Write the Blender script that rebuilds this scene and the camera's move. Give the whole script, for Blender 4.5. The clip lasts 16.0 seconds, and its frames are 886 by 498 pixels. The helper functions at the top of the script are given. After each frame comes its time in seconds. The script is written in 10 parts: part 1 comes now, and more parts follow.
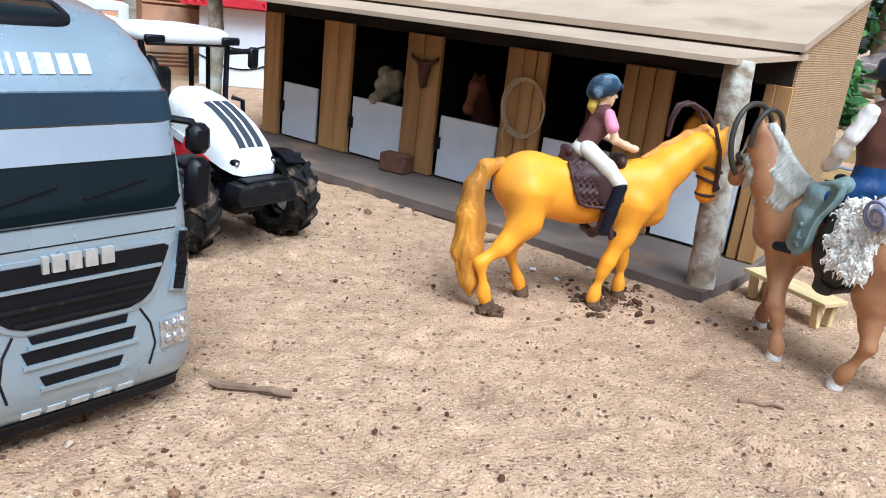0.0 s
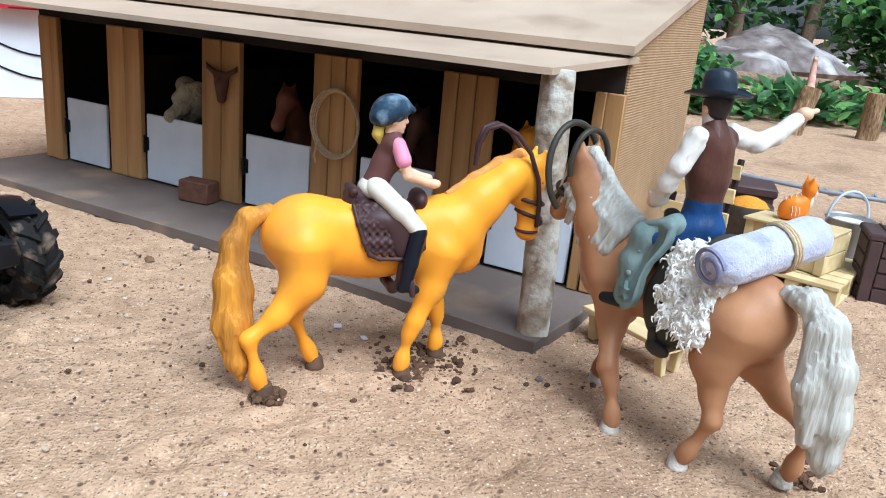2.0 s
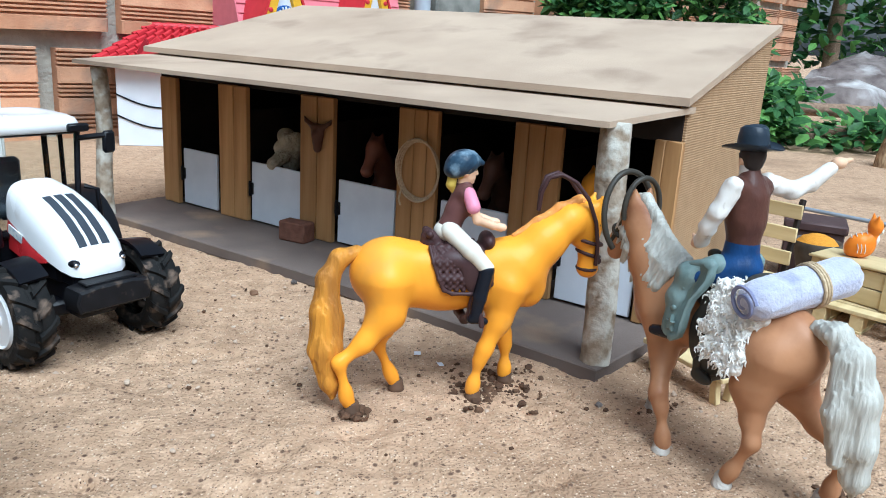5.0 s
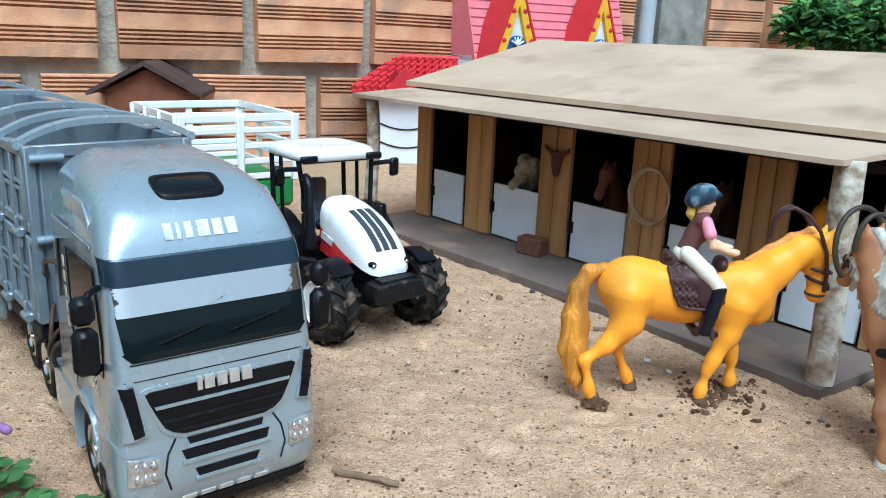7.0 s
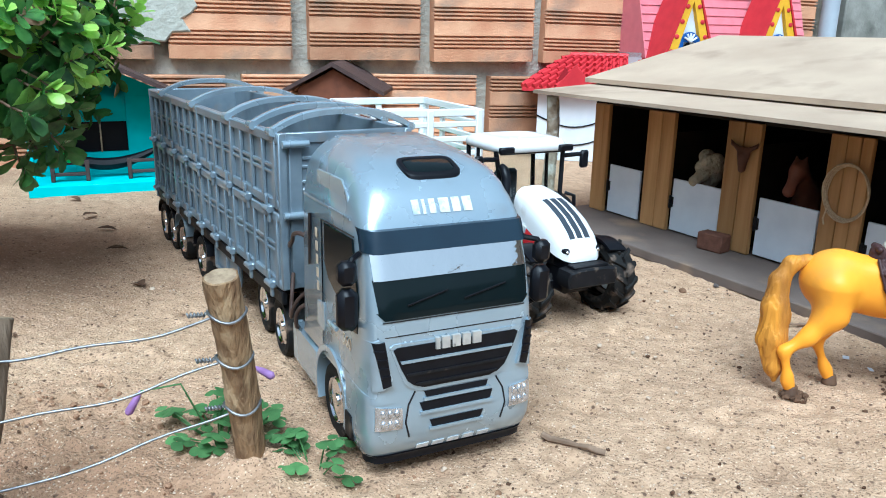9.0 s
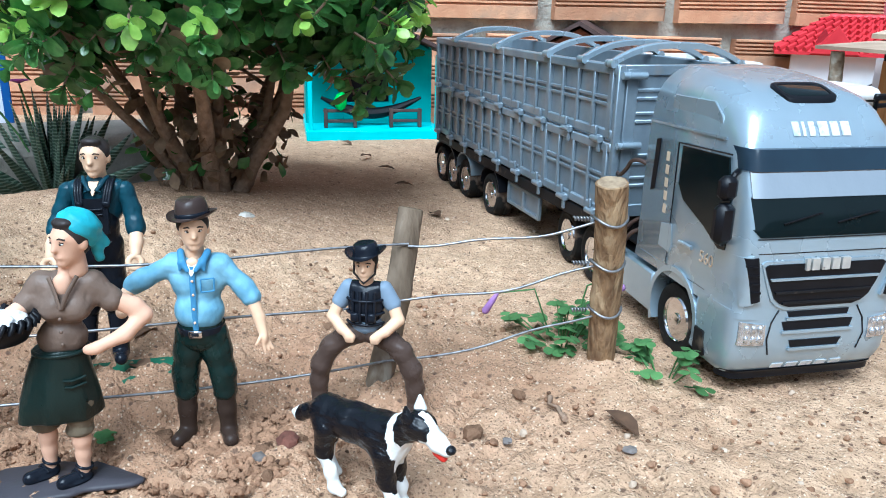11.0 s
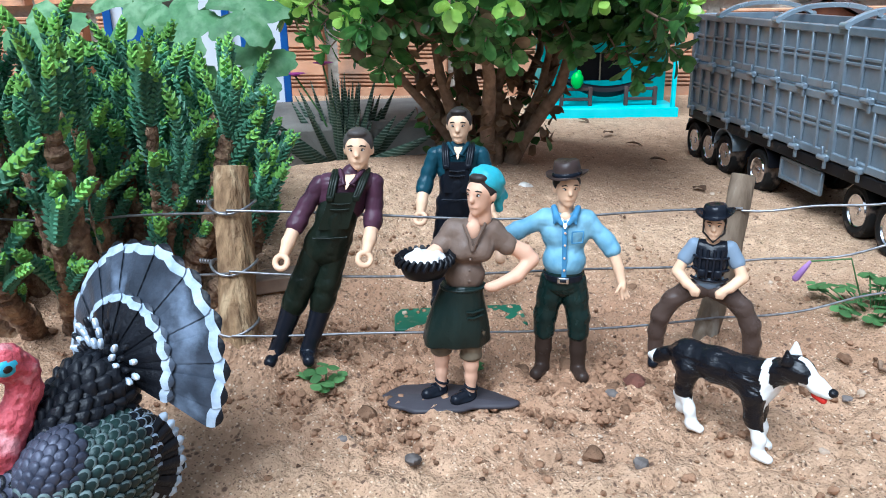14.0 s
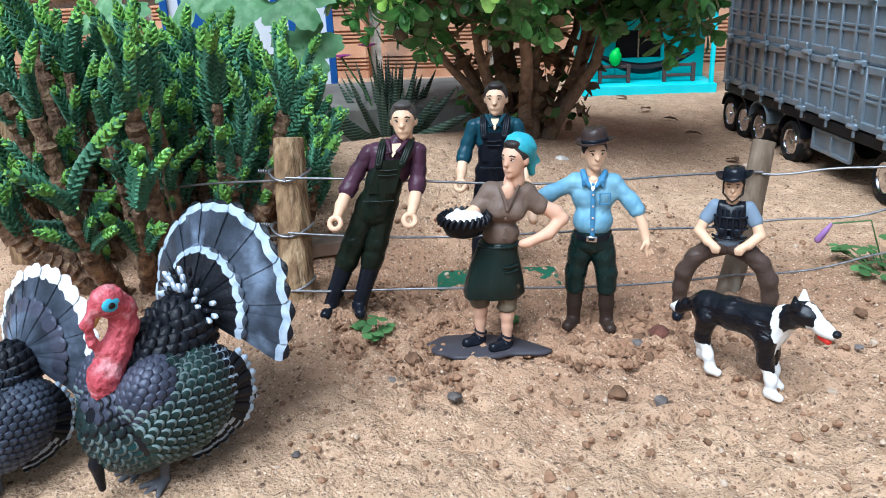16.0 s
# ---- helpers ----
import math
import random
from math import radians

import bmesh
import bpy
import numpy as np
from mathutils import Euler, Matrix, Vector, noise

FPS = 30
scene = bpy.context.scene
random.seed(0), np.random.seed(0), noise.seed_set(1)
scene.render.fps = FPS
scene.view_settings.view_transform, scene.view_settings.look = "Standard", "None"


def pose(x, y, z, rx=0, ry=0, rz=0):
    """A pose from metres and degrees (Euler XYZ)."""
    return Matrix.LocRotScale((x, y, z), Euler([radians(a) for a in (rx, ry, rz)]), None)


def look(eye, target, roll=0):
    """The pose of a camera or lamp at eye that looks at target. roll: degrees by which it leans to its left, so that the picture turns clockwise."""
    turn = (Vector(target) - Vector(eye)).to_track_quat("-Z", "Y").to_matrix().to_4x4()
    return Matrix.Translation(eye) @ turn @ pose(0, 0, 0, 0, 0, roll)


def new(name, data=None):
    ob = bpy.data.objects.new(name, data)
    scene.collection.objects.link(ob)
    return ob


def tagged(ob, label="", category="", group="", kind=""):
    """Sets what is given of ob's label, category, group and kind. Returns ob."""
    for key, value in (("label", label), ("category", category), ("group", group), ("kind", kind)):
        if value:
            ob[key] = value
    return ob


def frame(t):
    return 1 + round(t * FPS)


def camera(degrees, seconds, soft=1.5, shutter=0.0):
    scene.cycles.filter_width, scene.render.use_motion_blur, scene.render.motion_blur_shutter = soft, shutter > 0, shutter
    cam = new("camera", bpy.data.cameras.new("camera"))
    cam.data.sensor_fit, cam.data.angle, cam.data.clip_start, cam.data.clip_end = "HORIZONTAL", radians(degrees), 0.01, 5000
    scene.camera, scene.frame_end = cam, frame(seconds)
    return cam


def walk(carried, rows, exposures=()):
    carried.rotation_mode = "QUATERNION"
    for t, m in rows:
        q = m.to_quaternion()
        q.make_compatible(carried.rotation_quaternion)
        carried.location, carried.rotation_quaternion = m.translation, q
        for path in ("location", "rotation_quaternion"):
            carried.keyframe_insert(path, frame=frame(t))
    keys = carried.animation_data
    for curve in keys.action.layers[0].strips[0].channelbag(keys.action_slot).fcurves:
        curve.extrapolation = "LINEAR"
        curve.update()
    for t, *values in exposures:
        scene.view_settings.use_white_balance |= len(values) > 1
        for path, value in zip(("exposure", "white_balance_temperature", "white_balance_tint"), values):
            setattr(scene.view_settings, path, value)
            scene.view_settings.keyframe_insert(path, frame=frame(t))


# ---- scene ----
cam = camera(59.8, 16.0, 1.0)
PATH = [
    (0, (-0.009, 0.023, 0.159), (0.1, 1.925, -0.449), 6.5),
    (0.5, (-0.002, 0.055, 0.16), (0.238, 1.946, -0.443), 6.1),
    (1, (0.005, 0.09, 0.161), (0.343, 1.966, -0.442), 5.7),
    (1.5, (0.024, 0.104, 0.171), (0.395, 1.968, -0.451), 5.4),
    (2, (0.052, 0.108, 0.171), (0.435, 1.975, -0.434), 5.4),
    (2.5, (0.066, 0.103, 0.175), (0.466, 1.972, -0.414), 5.6),
    (3, (0.072, 0.094, 0.179), (0.481, 1.966, -0.394), 5.7),
    (3.2, (0.071, 0.091, 0.182), (0.479, 1.964, -0.389), 5.7),
    (5.3, (0.054, 0.056, 0.189), (0.134, 1.981, -0.347), 3.3),
    (5.5, (0.054, 0.049, 0.191), (0.083, 1.975, -0.345), 3.3),
    (6, (0.05, 0.026, 0.193), (-0.053, 1.948, -0.35), 3.0),
    (6.5, (0.039, 0.005, 0.196), (-0.194, 1.916, -0.344), 2.7),
    (7, (0.029, -0.01, 0.206), (-0.331, 1.885, -0.322), 2.3),
    (7.5, (0.028, -0.026, 0.208), (-0.435, 1.849, -0.314), 1.8),
    (8, (0.019, -0.037, 0.207), (-0.527, 1.814, -0.314), 1.4),
    (8.2, (0.017, -0.039, 0.207), (-0.56, 1.803, -0.316), 1.3),
    (10.3, (-0.034, -0.09, 0.189), (-0.992, 1.568, -0.388), 1.6),
    (10.5, (-0.04, -0.1, 0.187), (-1.037, 1.533, -0.397), 1.6),
    (11, (-0.063, -0.119, 0.178), (-1.156, 1.443, -0.427), 1.3),
    (11.5, (-0.078, -0.132, 0.177), (-1.256, 1.361, -0.442), 0.7),
    (12, (-0.085, -0.147, 0.179), (-1.341, 1.278, -0.447), 0.1),
    (12.5, (-0.087, -0.162, 0.178), (-1.401, 1.207, -0.454), -0.2),
    (13, (-0.089, -0.175, 0.177), (-1.454, 1.142, -0.458), -0.5),
    (13.5, (-0.093, -0.187, 0.178), (-1.496, 1.087, -0.462), -0.8),
    (14, (-0.097, -0.199, 0.178), (-1.515, 1.054, -0.471), -1.0),
    (14.5, (-0.089, -0.196, 0.176), (-1.513, 1.044, -0.486), -1.3),
    (15, (-0.084, -0.203, 0.175), (-1.524, 1.009, -0.502), -1.6),
    (15.5, (-0.078, -0.212, 0.179), (-1.539, 0.971, -0.503), -2.1),
    (16, (-0.069, -0.221, 0.179), (-1.548, 0.937, -0.507), -2.5),
]
walk(cam, [(t, look(eye, target, roll)) for t, eye, target, roll in PATH], [(0, 0.70, 5250, 4), (0.5, 0.57, 5250, 4), (1, 0.60, 5250, 4), (2.5, 0.70, 5200, 4), (3, 0.72, 5150, 4), (6, 0.52, 5100, -2), (8, 0.62, 5000, -4), (10.5, 0.86, 4950, -2), (13, 0.80, 5000, 2), (16, 0.65, 5200, 4)])

# ---- light: a bright overcast day ----
world = bpy.data.worlds.new("overcast_sky")
world.use_nodes = True
scene.world = world
wn, wl = world.node_tree.nodes, world.node_tree.links
sky = wn.new("ShaderNodeTexSky")
sky.sky_type = "NISHITA"
sky.sun_disc = False
sky.sun_elevation, sky.sun_rotation = radians(56), radians(159)
sky.air_density, sky.dust_density, sky.ozone_density = 1.0, 4.0, 1.0
pale = wn.new("ShaderNodeHueSaturation")
pale.inputs["Saturation"].default_value = 0.3
wl.new(sky.outputs["Color"], pale.inputs["Color"])
wl.new(pale.outputs["Color"], wn["Background"].inputs["Color"])
wn["Background"].inputs["Strength"].default_value = 0.085
sun = new("sun", bpy.data.lights.new("sun", "SUN"))
sun.data.energy, sun.data.angle, sun.data.color = 2.9, radians(40), (1.0, 0.98, 0.95)
sun.matrix_world = look((0.5, -1.3, 2.1), (0, 0, 0))
scene.view_settings.exposure = 0.65
scene.view_settings.use_white_balance = True
scene.view_settings.white_balance_temperature, scene.view_settings.white_balance_tint = 5250, 4


# ---- materials ----
def ramp(nodes, stops):
    r = nodes.new("ShaderNodeValToRGB")
    while len(r.color_ramp.elements) < len(stops):
        r.color_ramp.elements.new(0.5)
    for e, (p, c) in zip(r.color_ramp.elements, stops):
        e.position, e.color = p, (*c, 1)
    return r


def surface(name, base, other=None, rough=0.5, scale=60, bump=0.0, bscale=400, metal=0.0, spec=0.18, coat=0.0,
            stain=None, stain_scale=15, stain_at=0.6, stretch=(1, 1, 1), vary=0.0, sheen=0.0, rough_vary=0.08):
    """A surface with grain between two colours, stains of a third, fine relief and uneven gloss."""
    m = bpy.data.materials.new(name)
    m.use_nodes = True
    n, l = m.node_tree.nodes, m.node_tree.links
    b = n["Principled BSDF"]
    other = other or tuple(c * 0.8 for c in base)
    tc = n.new("ShaderNodeTexCoord")
    mp = n.new("ShaderNodeMapping")
    mp.inputs["Scale"].default_value = stretch
    l.new(tc.outputs["Object"], mp.inputs["Vector"])
    g = n.new("ShaderNodeTexNoise")
    g.inputs["Scale"].default_value, g.inputs["Detail"].default_value = scale, 6
    l.new(mp.outputs["Vector"], g.inputs["Vector"])
    cr = ramp(n, [(0.3, other), (0.7, base)])
    l.new(g.outputs["Fac"], cr.inputs["Fac"])
    colour = cr.outputs["Color"]
    if stain:
        sn = n.new("ShaderNodeTexNoise")
        sn.inputs["Scale"].default_value, sn.inputs["Detail"].default_value = stain_scale, 8
        l.new(mp.outputs["Vector"], sn.inputs["Vector"])
        sr = ramp(n, [(stain_at - 0.06, (0, 0, 0)), (stain_at + 0.1, (1, 1, 1))])
        l.new(sn.outputs["Fac"], sr.inputs["Fac"])
        mx = n.new("ShaderNodeMix")
        mx.data_type = "RGBA"
        l.new(sr.outputs["Color"], mx.inputs["Factor"])
        l.new(colour, mx.inputs["A"])
        mx.inputs["B"].default_value = (*stain, 1)
        colour = mx.outputs["Result"]
    if vary:
        oi = n.new("ShaderNodeObjectInfo")
        hs = n.new("ShaderNodeHueSaturation")
        mr = n.new("ShaderNodeMapRange")
        mr.inputs["To Min"].default_value, mr.inputs["To Max"].default_value = 1 - vary, 1 + vary
        l.new(oi.outputs["Random"], mr.inputs["Value"])
        l.new(mr.outputs["Result"], hs.inputs["Value"])
        l.new(colour, hs.inputs["Color"])
        colour = hs.outputs["Color"]
    l.new(colour, b.inputs["Base Color"])
    rr = n.new("ShaderNodeMapRange")
    rr.inputs["To Min"].default_value, rr.inputs["To Max"].default_value = max(0.02, rough - rough_vary), min(1, rough + rough_vary)
    l.new(g.outputs["Fac"], rr.inputs["Value"])
    l.new(rr.outputs["Result"], b.inputs["Roughness"])
    b.inputs["Metallic"].default_value, b.inputs["Specular IOR Level"].default_value = metal, spec
    b.inputs["Coat Weight"].default_value = coat
    b.inputs["Sheen Weight"].default_value = sheen
    if bump:
        bn = n.new("ShaderNodeTexNoise")
        bn.inputs["Scale"].default_value, bn.inputs["Detail"].default_value = bscale, 5
        l.new(mp.outputs["Vector"], bn.inputs["Vector"])
        bp = n.new("ShaderNodeBump")
        bp.inputs["Strength"].default_value, bp.inputs["Distance"].default_value = 1.0, bump
        l.new(bn.outputs["Fac"], bp.inputs["Height"])
        l.new(bp.outputs["Normal"], b.inputs["Normal"])
    return m


def pane_glass(name, tint, rough=0.03):
    m = bpy.data.materials.new(name)
    m.use_nodes = True
    n, l = m.node_tree.nodes, m.node_tree.links
    b = n["Principled BSDF"]
    b.inputs["Base Color"].default_value = (*tint, 1)
    b.inputs["Roughness"].default_value = rough
    b.inputs["Transmission Weight"].default_value = 1.0
    b.inputs["IOR"].default_value = 1.3
    return m


def grooved(name, base, other, rough, freq, axis="z", bump=0.0004, spec=0.4, dark=None):
    """Plastic or clay with fine parallel grooves across one axis, bent by noise."""
    m = surface(name, base, other, rough, 90)
    n, l = m.node_tree.nodes, m.node_tree.links
    b = n["Principled BSDF"]
    tc = n.new("ShaderNodeTexCoord")
    w = n.new("ShaderNodeTexWave")
    w.bands_direction = axis.upper()
    w.inputs["Scale"].default_value, w.inputs["Distortion"].default_value = freq, 1.3
    w.inputs["Detail"].default_value, w.inputs["Detail Scale"].default_value = 2.0, 0.6
    l.new(tc.outputs["Object"], w.inputs["Vector"])
    bp = n.new("ShaderNodeBump")
    bp.inputs["Distance"].default_value = bump
    l.new(w.outputs["Fac"], bp.inputs["Height"])
    l.new(bp.outputs["Normal"], b.inputs["Normal"])
    b.inputs["Specular IOR Level"].default_value = spec
    if dark:
        old = b.inputs["Base Color"].links[0].from_socket
        mx = n.new("ShaderNodeMix")
        mx.data_type = "RGBA"
        r = ramp(n, [(0.1, (1, 1, 1)), (0.45, (0, 0, 0))])
        l.new(w.outputs["Fac"], r.inputs["Fac"])
        l.new(r.outputs["Color"], mx.inputs["Factor"])
        l.new(old, mx.inputs["A"])
        mx.inputs["B"].default_value = (*dark, 1)
        l.new(mx.outputs["Result"], b.inputs["Base Color"])
    return m


SAND = surface("dry_sand", (0.60, 0.405, 0.26), (0.43, 0.28, 0.17), 0.95, 90, 0.0024, 600, stain=(0.35, 0.225, 0.14), stain_scale=9, stain_at=0.6, spec=0.15)


def speckle(m, scale, lo, hi, c):
    """Strews grains of another colour over a surface: single cells of a fine mosaic."""
    n, l = m.node_tree.nodes, m.node_tree.links
    b = n["Principled BSDF"]
    tc = n.new("ShaderNodeTexCoord")
    v = n.new("ShaderNodeTexVoronoi")
    v.inputs["Scale"].default_value = scale
    l.new(tc.outputs["Object"], v.inputs["Vector"])
    sep = n.new("ShaderNodeSeparateColor")
    l.new(v.outputs["Color"], sep.inputs["Color"])
    r = ramp(n, [(lo, (0, 0, 0)), (hi, (1, 1, 1))])
    l.new(sep.outputs["Red"], r.inputs["Fac"])
    near = ramp(n, [(0.25, (1, 1, 1)), (0.5, (0, 0, 0))])
    l.new(v.outputs["Distance"], near.inputs["Fac"])
    mul = n.new("ShaderNodeMath")
    mul.operation = "MULTIPLY"
    l.new(r.outputs["Color"], mul.inputs[0])
    l.new(near.outputs["Color"], mul.inputs[1])
    mx = n.new("ShaderNodeMix")
    mx.data_type = "RGBA"
    l.new(mul.outputs["Value"], mx.inputs["Factor"])
    l.new(b.inputs["Base Color"].links[0].from_socket, mx.inputs["A"])
    mx.inputs["B"].default_value = (*c, 1)
    l.new(mx.outputs["Result"], b.inputs["Base Color"])


def damp(m, scale, lo, hi, c, stretch):
    """Broad uneven patches of damper, darker earth."""
    n, l = m.node_tree.nodes, m.node_tree.links
    b = n["Principled BSDF"]
    tc, mp, t = n.new("ShaderNodeTexCoord"), n.new("ShaderNodeMapping"), n.new("ShaderNodeTexNoise")
    mp.inputs["Scale"].default_value, mp.inputs["Rotation"].default_value = stretch, (0, 0, 0.7)
    t.inputs["Scale"].default_value, t.inputs["Detail"].default_value, t.inputs["Roughness"].default_value = scale, 9, 0.7
    l.new(tc.outputs["Object"], mp.inputs["Vector"])
    l.new(mp.outputs["Vector"], t.inputs["Vector"])
    r = ramp(n, [(lo, (0, 0, 0)), (hi, (0.75, 0.75, 0.75))])
    l.new(t.outputs["Fac"], r.inputs["Fac"])
    mx = n.new("ShaderNodeMix")
    mx.data_type = "RGBA"
    l.new(r.outputs["Color"], mx.inputs["Factor"])
    l.new(b.inputs["Base Color"].links[0].from_socket, mx.inputs["A"])
    mx.inputs["B"].default_value = (*c, 1)
    l.new(mx.outputs["Result"], b.inputs["Base Color"])


def soil_patch(m, centre, turn, size, c):
    """Loose reddish soil dug over along a line, fading unevenly into the sand."""
    n, l = m.node_tree.nodes, m.node_tree.links
    b = n["Principled BSDF"]
    tc, mp, ln, t = n.new("ShaderNodeTexCoord"), n.new("ShaderNodeMapping"), n.new("ShaderNodeVectorMath"), n.new("ShaderNodeTexNoise")
    mp.vector_type = "TEXTURE"
    mp.inputs["Location"].default_value, mp.inputs["Rotation"].default_value, mp.inputs["Scale"].default_value = centre, (0, 0, radians(turn)), size
    ln.operation = "LENGTH"
    t.inputs["Scale"].default_value, t.inputs["Detail"].default_value, t.inputs["Roughness"].default_value = 30, 9, 0.7
    l.new(tc.outputs["Object"], mp.inputs["Vector"])
    l.new(mp.outputs["Vector"], ln.inputs[0])
    l.new(tc.outputs["Object"], t.inputs["Vector"])
    add = n.new("ShaderNodeMath")
    add.operation = "MULTIPLY_ADD"
    l.new(t.outputs["Fac"], add.inputs[0])
    add.inputs[1].default_value = 1.6
    l.new(ln.outputs["Value"], add.inputs[2])
    r = ramp(n, [(0.55, (0.85, 0.85, 0.85)), (1.0, (0, 0, 0))])
    half = n.new("ShaderNodeMath")
    half.operation = "MULTIPLY"
    half.inputs[1].default_value = 0.5
    l.new(add.outputs["Value"], half.inputs[0])
    l.new(half.outputs["Value"], r.inputs["Fac"])
    mx = n.new("ShaderNodeMix")
    mx.data_type = "RGBA"
    l.new(r.outputs["Color"], mx.inputs["Factor"])
    l.new(b.inputs["Base Color"].links[0].from_socket, mx.inputs["A"])
    mx.inputs["B"].default_value = (*c, 1)
    l.new(mx.outputs["Result"], b.inputs["Base Color"])


soil_patch(SAND, (-0.36, 0.06, 0), 52, (0.30, 0.13, 1), (0.39, 0.22, 0.13))
soil_patch(SAND, (-0.62, 0.30, 0), 48, (0.30, 0.17, 1), (0.33, 0.20, 0.125))
damp(SAND, 5, 0.52, 0.72, (0.30, 0.185, 0.105), (1, 1.6, 1))
damp(SAND, 26, 0.56, 0.74, (0.27, 0.165, 0.095), (1, 2.4, 1))
speckle(SAND, 900, 0.72, 0.80, (0.20, 0.125, 0.08))
speckle(SAND, 520, 0.84, 0.90, (0.25, 0.155, 0.095))
speckle(SAND, 760, 0.80, 0.88, (0.68, 0.52, 0.37))
speckle(SAND, 330, 0.90, 0.93, (0.15, 0.09, 0.06))
SOIL = surface("damp_soil", (0.15, 0.085, 0.05), (0.07, 0.04, 0.026), 0.95, 150, 0.001, 900, spec=0.1, vary=0.3)
CLOD = surface("dry_soil_clod", (0.30, 0.175, 0.105), (0.15, 0.085, 0.05), 0.95, 150, 0.001, 900, spec=0.1, vary=0.35)
PEBBLE = surface("grey_pebble", (0.22, 0.19, 0.17), (0.1, 0.085, 0.08), 0.7, 200, 0.0004, 700, vary=0.4)
BOARD = surface("roof_fibreboard", (0.50, 0.385, 0.28), (0.40, 0.30, 0.215), 0.75, 14, 0.00025, 900, stain=(0.29, 0.21, 0.15), stain_scale=11, stain_at=0.6)
BOARD_EDGE = surface("board_edge", (0.2, 0.135, 0.09), (0.1, 0.07, 0.05), 0.85, 300, 0.0003, 900)
DECK = surface("dusty_grey_board", (0.17, 0.135, 0.115), (0.115, 0.09, 0.078), 0.8, 20, 0.0003, 900, stain=(0.27, 0.19, 0.13), stain_scale=16, stain_at=0.6)
PINE = surface("pine_strip", (0.50, 0.29, 0.12), (0.30, 0.15, 0.055), 0.55, 120, 0.0002, 500, stretch=(1, 1, 0.06), vary=0.22, stain=(0.16, 0.075, 0.03), stain_scale=50, stain_at=0.68)
PALE_WOOD = surface("pale_toy_wood", (0.68, 0.55, 0.30), (0.52, 0.39, 0.19), 0.55, 120, 0.00012, 600, stretch=(0.1, 1, 1), vary=0.12)
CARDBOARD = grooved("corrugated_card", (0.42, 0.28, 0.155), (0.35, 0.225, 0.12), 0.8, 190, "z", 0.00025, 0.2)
# near-black board for stall insides, lintel, door stops and chair uprights
DARK_BOARD = surface("near_black_board", (0.03, 0.022, 0.018), (0.015, 0.012, 0.01), 0.8, 40)
WHITE_PANEL = surface("white_painted_panel", (0.72, 0.76, 0.82), (0.62, 0.66, 0.73), 0.5, 40, 0.0001, 500, stain=(0.5, 0.47, 0.43), stain_scale=40, stain_at=0.7)
BARK = surface("pale_lichened_bark", (0.40, 0.34, 0.26), (0.20, 0.145, 0.095), 0.9, 130, 0.0012, 260, stain=(0.56, 0.54, 0.47), stain_scale=70, stain_at=0.52)
FENCE_BARK = surface("brown_stick_bark", (0.36, 0.235, 0.125), (0.13, 0.075, 0.04), 0.9, 260, 0.004, 320, stain=(0.46, 0.33, 0.19), stain_scale=140, stain_at=0.58, stretch=(1, 1, 0.25))
CUT_WOOD = surface("sawn_stick_end", (0.40, 0.30, 0.19), (0.20, 0.14, 0.09), 0.85, 220, 0.0005, 500)
WIRE = surface("galvanised_wire", (0.36, 0.36, 0.37), (0.2, 0.2, 0.21), 0.4, 300, metal=0.85)
BLACK = surface("black_plastic", (0.007, 0.0075, 0.010), (0.004, 0.004, 0.006), 0.35, 80)
BLACK_DUSTY = surface("dusty_black_plastic", (0.012, 0.012, 0.014), (0.006, 0.006, 0.007), 0.5, 80, stain=(0.1, 0.075, 0.055), stain_scale=120, stain_at=0.66)
RUBBER = surface("toy_tyre_rubber", (0.017, 0.016, 0.015), (0.008, 0.008, 0.008), 0.75, 120, 0.0002, 600, stain=(0.16, 0.115, 0.085), stain_scale=90, stain_at=0.6)
CHROME = surface("chromed_plastic", (0.8, 0.8, 0.82), (0.7, 0.7, 0.72), 0.12, 100, metal=1.0, rough_vary=0.05)
ROPE = surface("cotton_cord", (0.60, 0.48, 0.31), (0.42, 0.31, 0.19), 0.9, 600, 0.0004, 1200)
CLAY = surface("fired_clay_brick", (0.60, 0.34, 0.20), (0.46, 0.22, 0.12), 0.9, 22, 0.0012, 260, stain=(0.30, 0.20, 0.14), stain_scale=14, stain_at=0.58, vary=0.24, spec=0.2)
MORTAR = surface("grey_mortar", (0.42, 0.40, 0.34), (0.29, 0.27, 0.23), 0.95, 40, 0.004, 120, spec=0.15)


# ---- mesh helpers ----
UNIT = [1.0]  # metres per unit of the meshes that are being built


